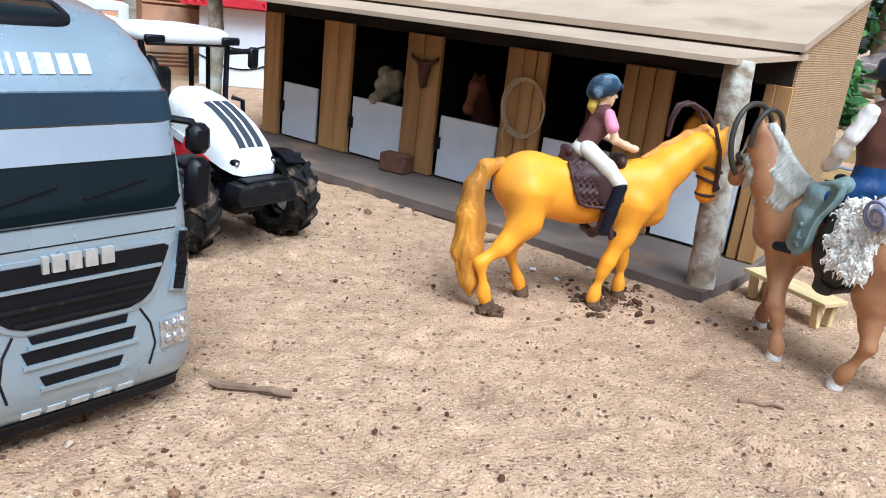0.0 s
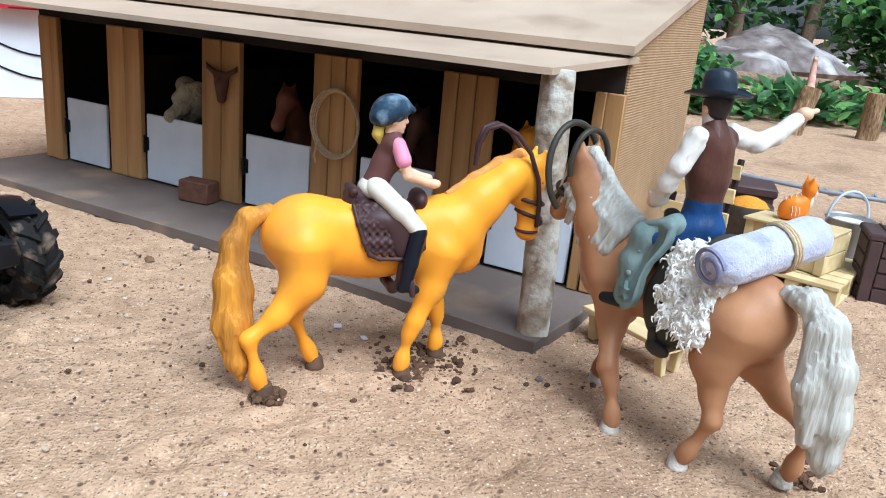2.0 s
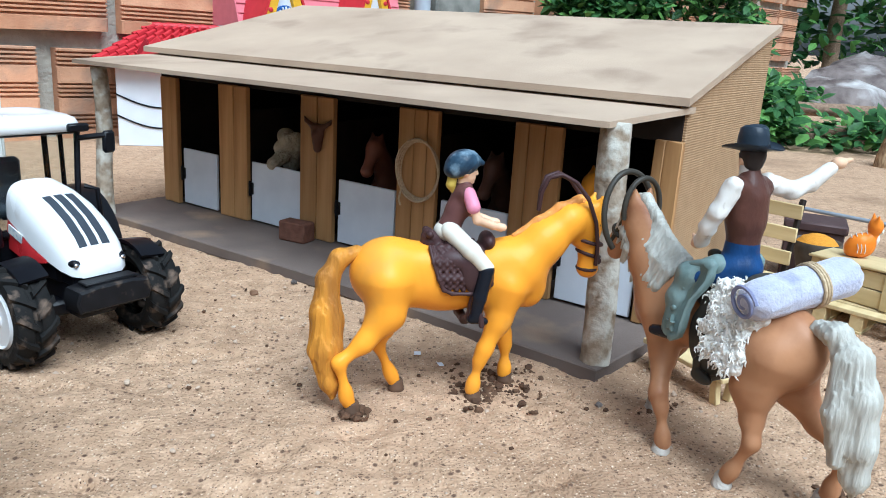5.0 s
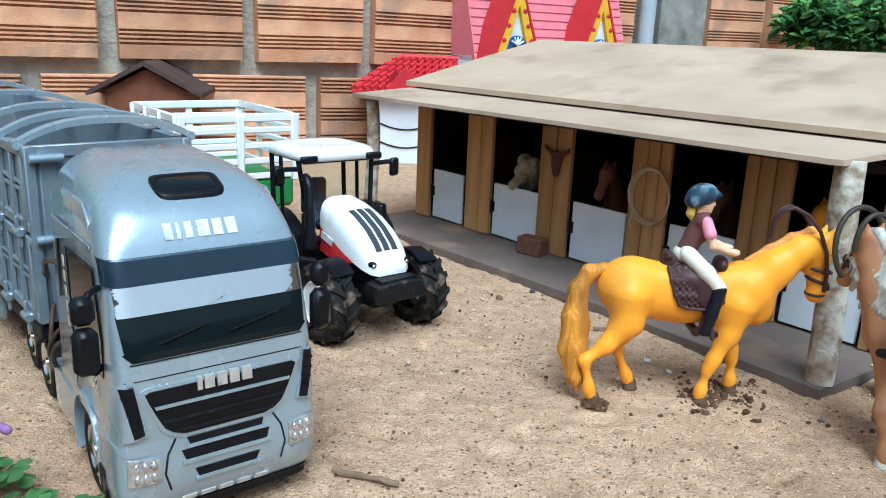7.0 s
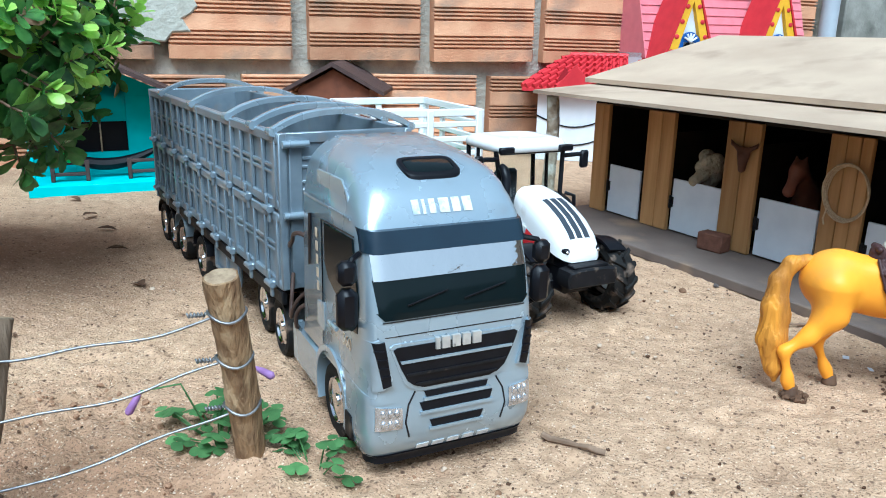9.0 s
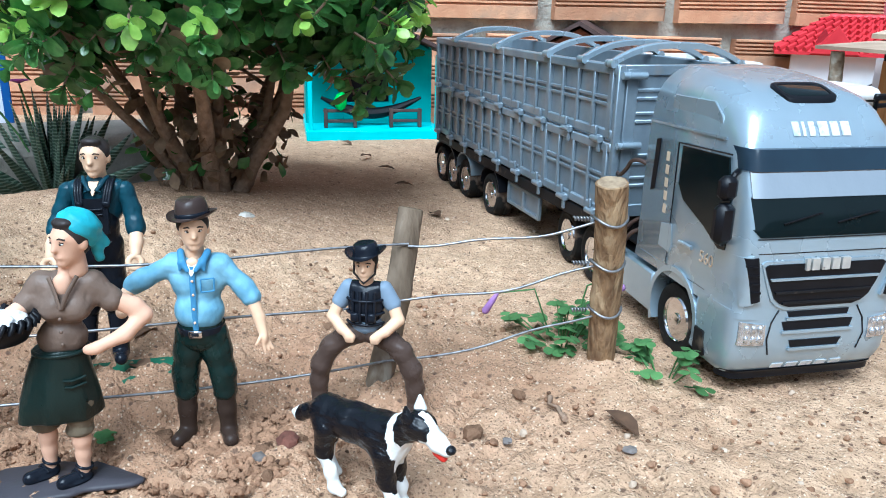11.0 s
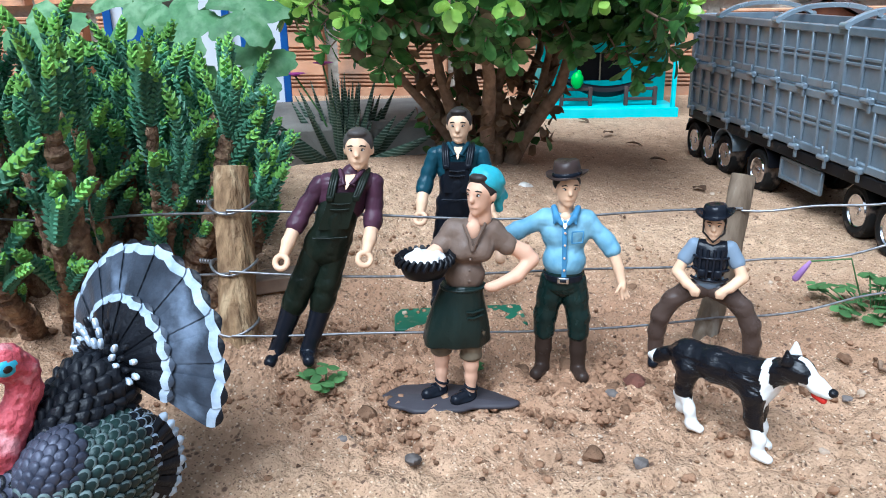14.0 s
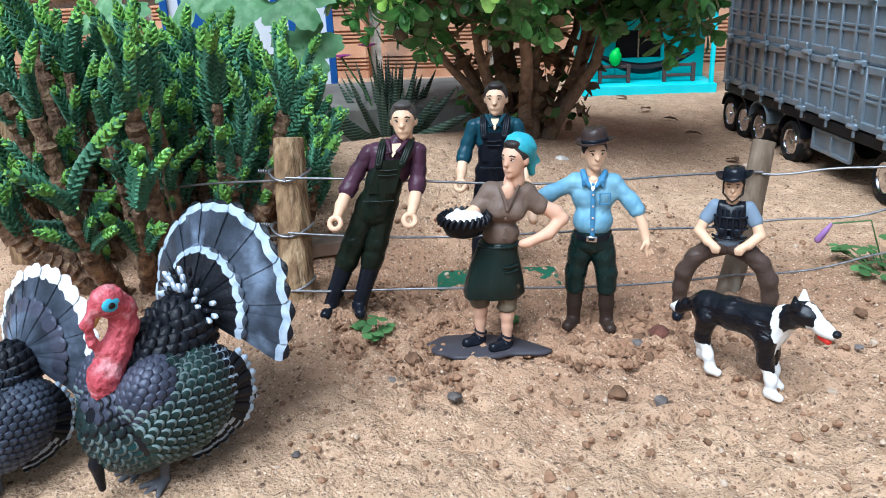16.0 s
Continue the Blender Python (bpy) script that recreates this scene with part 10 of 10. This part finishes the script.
m.lathe([(0.0166, 0.0365), (0.012, 0.0385), (0.004, 0.0395), (0.0002, 0.0396)], 24)
part("powder", m, WHITE_PAINT, bucket, "white powder")
m = Mesh()
m.tube([(0.018 * math.cos(a), 0.003, 0.039 + 0.022 * math.sin(a)) for a in np.linspace(0, math.pi, 20)], 0.0011, 8)
part("handle", m, surface("pale_blue_plastic_handle", (0.52, 0.58, 0.63), (0.45, 0.5, 0.55), 0.35), bucket, "pale arched handle", 70)
# dark trunk with lid, basket of grain, stone
trunk = thing("toy_chest", pose(0.427, 0.692, 0, 0, 0, -28), "dark brown lidded toy trunk in the yard", "toy trunk")
m = Mesh()
m.box((0, 0, 0.022), (0.046, 0.040, 0.044), 0.001)
part("body", m, CHEST, trunk)
m = Mesh()
m.box((0, 0, 0.047), (0.050, 0.044, 0.008), 0.0015)
part("lid", m, CHEST, trunk)
basket = thing("grain_basket", pose(0.404, 0.645, 0), "dark woven toy basket heaped with orange grain", "toy basket")
m = Mesh()
m.lathe([(0.010, 0), (0.012, 0.004), (0.0125, 0.018), (0.0165, 0.032), (0.019, 0.041), (0.0185, 0.043), (0.016, 0.0405)], 26)
part("bowl", m, surface("dark_grey_stoneware", (0.12, 0.105, 0.09), (0.07, 0.06, 0.05), 0.6, 120), basket)
m = Mesh()
m.lathe([(0.0165, 0.0405), (0.012, 0.0455), (0.006, 0.048), (0.0003, 0.0488)], 24)
part("grain", m, surface("orange_grain", (0.66, 0.30, 0.03), (0.52, 0.22, 0.02), 0.7, 500, 0.0008, 900), basket, "orange grain")


def stone(seed, r, flat=0.7, rough=0.25):
    """A lumpy stone or clod."""
    rng = random.Random(seed)
    m = Mesh()
    k = [(Vector((rng.gauss(0, 1), rng.gauss(0, 1), rng.gauss(0, 1))).normalized(), rng.uniform(0.6, 1.0)) for _ in range(9)]
    rings = []
    for i in range(7):
        a = max(-1.45, min(1.45, math.pi * i / 6 - math.pi / 2))
        ring = []
        for j in range(9):
            b = 2 * math.pi * j / 9
            d = Vector((math.cos(a) * math.cos(b), math.cos(a) * math.sin(b), math.sin(a)))
            s = min(1.15, min((h / max(0.05, d.dot(n)) for n, h in k if d.dot(n) > 0.05), default=1.0)) + rng.uniform(-0.06, 0.06) * rough * 4
            ring.append(Vector((d.x * r * s, d.y * r * s, d.z * r * s * flat)))
        rings.append(ring)
    m.rings(rings)
    return m


single("stone", stone(5, 0.016, 0.6), PEBBLE, pose(0.462, 0.655, 0.006), "rounded dark grey stone in the yard", "stone")
# cable along the ground and the small fence post
m = Mesh()
m.tube([(0.40, 0.93, 0.02), (0.47, 0.87, 0.03), (0.55, 0.757, 0.032), (0.62, 0.74, 0.028), (0.70, 0.72, 0.03), (0.9, 0.68, 0.02)], 0.0022, 8)
m.tube([(0.55 + 0.1 * t + 0.002 * math.cos(t * 40), 0.757 - 0.02 * t, 0.032 - 0.003 * t + 0.003 * math.sin(t * 40)) for t in np.linspace(0, 1, 50)], 0.0014, 6)
single("cable", m, surface("grey_cable", (0.27, 0.29, 0.32), (0.2, 0.215, 0.24), 0.45), Matrix(), "grey twisted cable strung low across the yard", "cable", smooth=70)
single("fence_stake", log("fence_stake", (0.528, 0.572, -0.005), (0.524, 0.578, 0.088), 0.008, 0.0075, [FENCE_BARK, CUT_WOOD], 51), [], Matrix(), "short round wooden fence stake in the yard", "stake")

# ---- garden beyond ----
far = random.Random(77)
for x, y, h in ((0.947, 1.391, 0.085), (1.095, 1.381, 0.085)):
    single("fence_stake", log("fence_stake", (x, y, -0.01), (x + far.uniform(-0.01, 0.03), y, h), 0.018, 0.016, [FENCE_BARK, CUT_WOOD], int(x * 100)), [], Matrix(), "rough round wooden stake in the far garden", "stake", "garden stakes")
m = Mesh()
UNIT[0] = 0.001
sculpt(m, [egg((0, 0, 118), (34, 19, 24), (0, -14, 0)), cone((22, 0, 128), (52, 0, 222), 17, 8.5), egg((58, 0, 230), (17, 9, 9.5)), cone((52, 5, 236), (50, 6, 246), 2.4, 2), cone((52, -5, 236), (50, -6, 246), 2.4, 2)] + [cone((sx, sy, 110), (sx, sy, 2), 9, 5) for sx in (-24, 22) for sy in (-10, 10)], 0, 6, 2.4)
m.v = [(x * 0.56, y * 0.56, z * 0.56) for x, y, z in m.v]
single("giraffe_figure", m, [surface("pink_tan_giraffe", (0.62, 0.36, 0.28), (0.5, 0.27, 0.2), 0.5, 60, stain=(0.7, 0.5, 0.42), stain_scale=60)], pose(1.10, 1.58, 0, 0, 0, 60), "pinkish toy giraffe standing in the far garden", "toy giraffe", smooth=70)
UNIT[0] = 1.0
ROCK = surface("mottled_garden_rock", (0.24, 0.205, 0.19), (0.09, 0.07, 0.065), 0.9, 18, 0.006, 50, stain=(0.5, 0.48, 0.46), stain_scale=6, stain_at=0.56)
for x, y, z, r, f, s in ((1.62, 2.80, 0.03, 0.20, 0.5, 1), (1.95, 3.05, 0.05, 0.34, 0.42, 2), (2.5, 3.3, 0.06, 0.30, 0.55, 3), (3.1, 3.3, 0.06, 0.4, 0.5, 4)):
    single("rock", stone(60 + s, r, f, 0.4), ROCK, pose(x, y, z), "large mottled grey and brown garden rock", "rock", "garden rocks", smooth=60)
bank = Mesh()
bank.rings([[Vector((0.75 + 0.1 * k, 1.72 - 0.05 * k + far.uniform(-0.03, 0.03), -0.02)), Vector((0.75 + 0.1 * k, 1.85 - 0.05 * k, 0.028 + far.uniform(-0.006, 0.006))), Vector((0.85 + 0.1 * k, 2.4, 0.035)), Vector((0.9 + 0.1 * k, 2.9, -0.02))] for k in range(14)])
single("earth_bank", bank, SAND, Matrix(), "low bare earth bank under the garden rocks", "bank", kind="structure")
for k in range(3):
    single("log_edging", log("log_edging", (0.72, 1.72 + 0.05 * k, 0.016 + 0.028 * k), (1.25, 1.60 + 0.05 * k, 0.016 + 0.028 * k), 0.016, 0.014, [TRUNK, CUT_WOOD], 80 + k), [], Matrix(), "weathered log edging a garden bed", "log", "garden logs")


def foliage_mass(name, boxes, count, size, seed, label, mats, clusters=1):
    """Far planting: many small bent leaves in loose clumps, one object."""
    rng = random.Random(seed)
    m = Mesh()
    for k in range(count):
        c, r = rng.choice(boxes)
        d = Vector((rng.gauss(0, 1), rng.gauss(0, 1), rng.gauss(0, 1))).normalized() * rng.random() ** 0.4
        p = Vector((c[0] + d.x * r[0], c[1] + d.y * r[1], c[2] + d.z * r[2]))
        if p.z < 0.005:
            p.z = rng.uniform(0.005, 0.03)
        L = size * rng.uniform(0.6, 1.4)
        leaf(m, p, (rng.uniform(-1, 1), rng.uniform(-1, 1), rng.uniform(-0.3, 1)), (rng.uniform(-0.4, 0.4), rng.uniform(-0.8, 0), 1), L, L * 0.55, 0 if rng.random() < 0.62 else 1, 0.2, shape=(0.1, 0.9, 0.8, 0.0))
    return single(name, m, mats, Matrix(), label, "foliage", kind="stuff", smooth=60)


LEAF_FAR = leafy("dark_garden_leaf", (0.07, 0.17, 0.055), (0.045, 0.11, 0.04))
LEAF_FAR2 = leafy("bright_garden_leaf", (0.19, 0.38, 0.10), (0.13, 0.28, 0.07))
foliage_mass("garden_bed_plants", [((1.15, 1.62, 0.03), (0.32, 0.13, 0.05)), ((0.80, 1.62, 0.06), (0.09, 0.08, 0.08)), ((1.5, 1.45, 0.03), (0.3, 0.2, 0.05)), ((0.9, 1.9, 0.09), (0.2, 0.1, 0.04))], 2600, 0.034, 1, "leafy green plants along the far garden bed", [LEAF_FAR, LEAF_FAR2])
foliage_mass("garden_hedge", [((1.0 + 0.34 * k, 4.0 + 0.15 * math.sin(k * 2.1) - 0.12 * k, 0.65 + 0.15 * math.sin(k * 1.7)), (0.36, 0.3, 0.75)) for k in range(10)], 9000, 0.075, 2, "dense dark green garden shrubs beyond the yard", [LEAF_FAR, LEAF_FAR2])
foliage_mass("garden_shrubs", [((1.52, 1.90, 0.25), (0.20, 0.15, 0.15)), ((1.56, 1.86, 0.20), (0.16, 0.12, 0.18)), ((1.85, 1.7, 0.3), (0.26, 0.2, 0.22)), ((1.05, 2.3, 0.16), (0.09, 0.09, 0.16)), ((0.62, 2.0, 0.26), (0.13, 0.1, 0.08)), ((0.5, 1.95, 0.27), (0.08, 0.07, 0.05)), ((0.83, 1.97, 0.33), (0.10, 0.10, 0.18))], 9000, 0.03, 3, "small-leaved green shrubs round the yard", [LEAF_FAR, LEAF_FAR2])
for k in range(9):
    x = 0.75 + 0.2 * k
    single("sapling", log("sapling", (x * 1.5, 3.75 - 0.08 * k, 0.0), (x * 1.5 + far.uniform(-0.1, 0.1), 3.8 - 0.08 * k, 1.1), 0.035, 0.02, [TRUNK, CUT_WOOD], 120 + k), [], Matrix(), "brown upright stem among the garden shrubs", "sapling", "garden saplings")

# ---- litter on the sand ----
def place_stones(name, forms, count, area, sizes, mat, seed, label, clump=None):
    rng = random.Random(seed)
    made = Mesh()
    for k in range(count):
        if clump and rng.random() < 0.75:
            cx, cy, cr = rng.choice(clump)
            a, r = rng.uniform(0, 6.28), cr * rng.random() ** 0.7
            x, y = cx + r * math.cos(a), cy + r * math.sin(a)
        else:
            x, y = rng.uniform(area[0], area[1]), rng.uniform(area[2], area[3])
        q = rng.uniform(*sizes) * (0.5 + rng.random() ** 3)
        f = forms[k % len(forms)]
        mm = Matrix.Translation((x, y, lift(x, y) + q * 0.25)) @ Matrix.Rotation(rng.uniform(0, 6.28), 4, "Z") @ Matrix.Rotation(rng.uniform(-0.5, 0.5), 4, "X") @ Matrix.Scale(q, 4)
        n0 = len(made.v)
        made.v += [tuple(mm @ Vector(p)) for p in f.v]
        made.f += [tuple(n0 + i for i in g) for g in f.f]
        made.s += f.s
    return single(name, made, mat, Matrix(), label, "litter", kind="stuff", smooth=35)


FORMS = [stone(200 + k, 1.0, 0.75, 0.35) for k in range(8)]
HEAPS = [(-0.30, 0.055, 0.035), (-0.285, 0.07, 0.025), (-0.33, 0.03, 0.03), (-0.27, 0.12, 0.03), (-0.40, -0.04, 0.045), (-0.205, 0.222, 0.03), (-0.35, -0.01, 0.05)]
place_stones("soil_crumbs", FORMS, 9000, (-0.52, -0.05, -0.12, 0.26), (0.0005, 0.0018), CLOD, 1, "crumbs of dry brown soil scattered on sand", HEAPS)
place_stones("soil_clods", FORMS, 90, (-0.42, -0.15, -0.08, 0.2), (0.0018, 0.0038), CLOD, 2, "lumps of dry soil round the fence and figures", HEAPS)
place_stones("dark_soil_crumbs", FORMS, 520, (0.09, 0.15, 0.42, 0.48), (0.0008, 0.0022), SOIL, 3, "dark damp soil kicked up by the toy hooves", [(0.108, 0.440, 0.016), (0.128, 0.460, 0.016), (0.118, 0.447, 0.02), (0.26, 0.35, 0.012), (0.205, 0.43, 0.012), (0.043, 0.416, 0.008)])
place_stones("dark_grit", FORMS, 1700, (-0.45, 0.5, -0.15, 0.62), (0.0004, 0.0012), SOIL, 4, "dark grit and crumbs strewn over the sand")
place_stones("pale_grit", FORMS, 1500, (-0.45, 0.45, -0.15, 0.62), (0.0005, 0.0014), surface("pale_grit", (0.46, 0.36, 0.27), (0.34, 0.25, 0.18), 0.8, 200, vary=0.2), 5, "pale grit on the trampled sand")
rng = random.Random(14)
for x, y, r, lab in ((-0.301, -0.036, 0.0048, "grey"), (-0.238, 0.027, 0.0045, "dark grey"), (-0.279, 0.062, 0.0042, "grey"), (-0.331, -0.048, 0.004, "brown"), (0.172, 0.432, 0.003, "dark"), (-0.036, 0.592, 0.0045, "pale"), (-0.012, 0.62, 0.0035, "brown"), (-0.16, 0.16, 0.004, "grey"), (-0.205, 0.135, 0.0035, "dark"), (-0.31, -0.11, 0.003, "grey"), (-0.24, -0.02, 0.002, "dark"), (0.235, 0.30, 0.003, "dark")):
    single("pebble", stone(int(1000 + x * 900 + y * 700), r * 0.75, 0.6, 0.35), PEBBLE if lab != "pale" else CLOD, pose(x, y, lift(x, y) + r * 0.2, 0, 0, rng.uniform(0, 360)), lab + " pebble lying on bare trampled sand", "pebble", "pebbles", smooth=35)
single("red_clay_lump", stone(301, 0.0050, 0.6, 0.7), surface("red_brown_clay", (0.16, 0.065, 0.045), (0.09, 0.04, 0.03), 0.85, 200, 0.0008, 500), pose(-0.276, 0.076, 0.003), "dark red-brown clay lump on loose soil", "clod", smooth=35)
for k, (x, y, rz, n, L) in enumerate(((-0.064, 0.304, -6, 7, 0.034), (0.055, 0.545, 20, 5, 0.03), (-0.20, 0.17, -40, 4, 0.02), (-0.16, 0.31, 10, 3, 0.012), (0.16, 0.33, -15, 4, 0.02))):
    m = Mesh()
    rg = random.Random(k)
    m.tube([(L * (i / n - 0.5), rg.uniform(-0.0015, 0.0015), 0.0012 + rg.uniform(-0.0004, 0.0008)) for i in range(n + 1)], [0.0014 * rg.uniform(0.5, 1.3) for i in range(n + 1)], 7)
    single("twig", m, TRUNK, pose(x, y, 0.001 + lift(x, y), 0, 0, rz), "short dark broken twig lying on sand", "twig", "twigs", smooth=50)
DRY = leafy("dead_leaf", (0.17, 0.10, 0.06), (0.10, 0.06, 0.04), 0.7)
for k, (x, y) in enumerate(((-0.752, 0.626), (-0.53, 0.462), (-0.405, 0.09), (-0.37, 0.075), (0.41, 0.60), (0.32, 0.52), (-0.18, 0.18), (-0.60, 0.52), (-0.66, 0.56), (-0.43, 0.40))):
    m = Mesh()
    leaf(m, (0, 0, 0.002), (1, 0, 0.15), (0, 0.2, 1), 0.02, 0.010, 0, 0.3, 0.4)
    single("dead_leaf", m, DRY, pose(x, y, lift(x, y) + 0.002, 8, 0, k * 57), "dry curled brown leaf lying on sand", "leaf", "dead leaves", smooth=60)
for k, (x, y) in enumerate(((0.077, 0.49), (0.09, 0.475), (0.06, 0.48), (0.115, 0.50))):
    m = Mesh()
    m.box((0, 0, 0), (0.004, 0.003, 0.0006), 0.0002, 0, pose(0, 0, 0, 20, 15 * k, 0))
    single("paper_scrap", m, TOY_WHITE, pose(x, y, 0.0022, 0, 0, 40 * k), "tiny white paper scrap lying on sand", "scrap", "paper scraps")
GREEN_PLATE = surface("green_base_plastic", (0.03, 0.13, 0.075), (0.022, 0.1, 0.055), 0.4, 60, stain=(0.3, 0.24, 0.17), stain_scale=90, stain_at=0.68)
for x, y, w, d, rz in ((-0.384, 0.066, 0.072, 0.028, 52),):
    m = Mesh()
    m.prism([(-w / 2, -d / 2 + 0.002), (-w / 2 + 0.002, -d / 2), (w / 2 - 0.002, -d / 2), (w / 2, -d / 2 + 0.002), (w / 2, d / 2 - 0.002), (w / 2 - 0.002, d / 2), (-w / 2 + 0.002, d / 2), (-w / 2, d / 2 - 0.002)], 0.0025, "xy", 0, bevel=0.0006)
    single("toy_base_plate", m, GREEN_PLATE, pose(x, y, lift(x, y) - 0.0006, 0, 0, rz), "dusty green plastic toy base half buried in soil", "base plate")
m = Mesh()
m.box((0, 0, 0.006), (0.035, 0.014, 0.009), 0.0008)
single("wood_offcut", m, surface("weathered_offcut", (0.30, 0.22, 0.16), (0.2, 0.14, 0.1), 0.8, 90), pose(-0.468, 0.004, lift(-0.468, 0.004), 6, 0, 70), "weathered wood offcut lying behind the fence", "offcut")
m = Mesh()
m.prism([(-0.012, -0.004), (0.008, -0.006), (0.013, 0), (0.006, 0.006), (-0.01, 0.004)], 0.003, "xy", 0, bevel=0.001)
single("bark_piece", m, TRUNK, pose(0.445, 0.475, 0.001, 4, 0, 20), "dark flat bark piece lying on bare earth", "bark")
single("stone", stone(77, 0.007, 0.5), surface("white_stone", (0.62, 0.58, 0.52), (0.45, 0.41, 0.36), 0.8, 120), pose(-0.515, 0.262, lift(-0.515, 0.262)), "pale stone at the foot of the shrub", "stone")
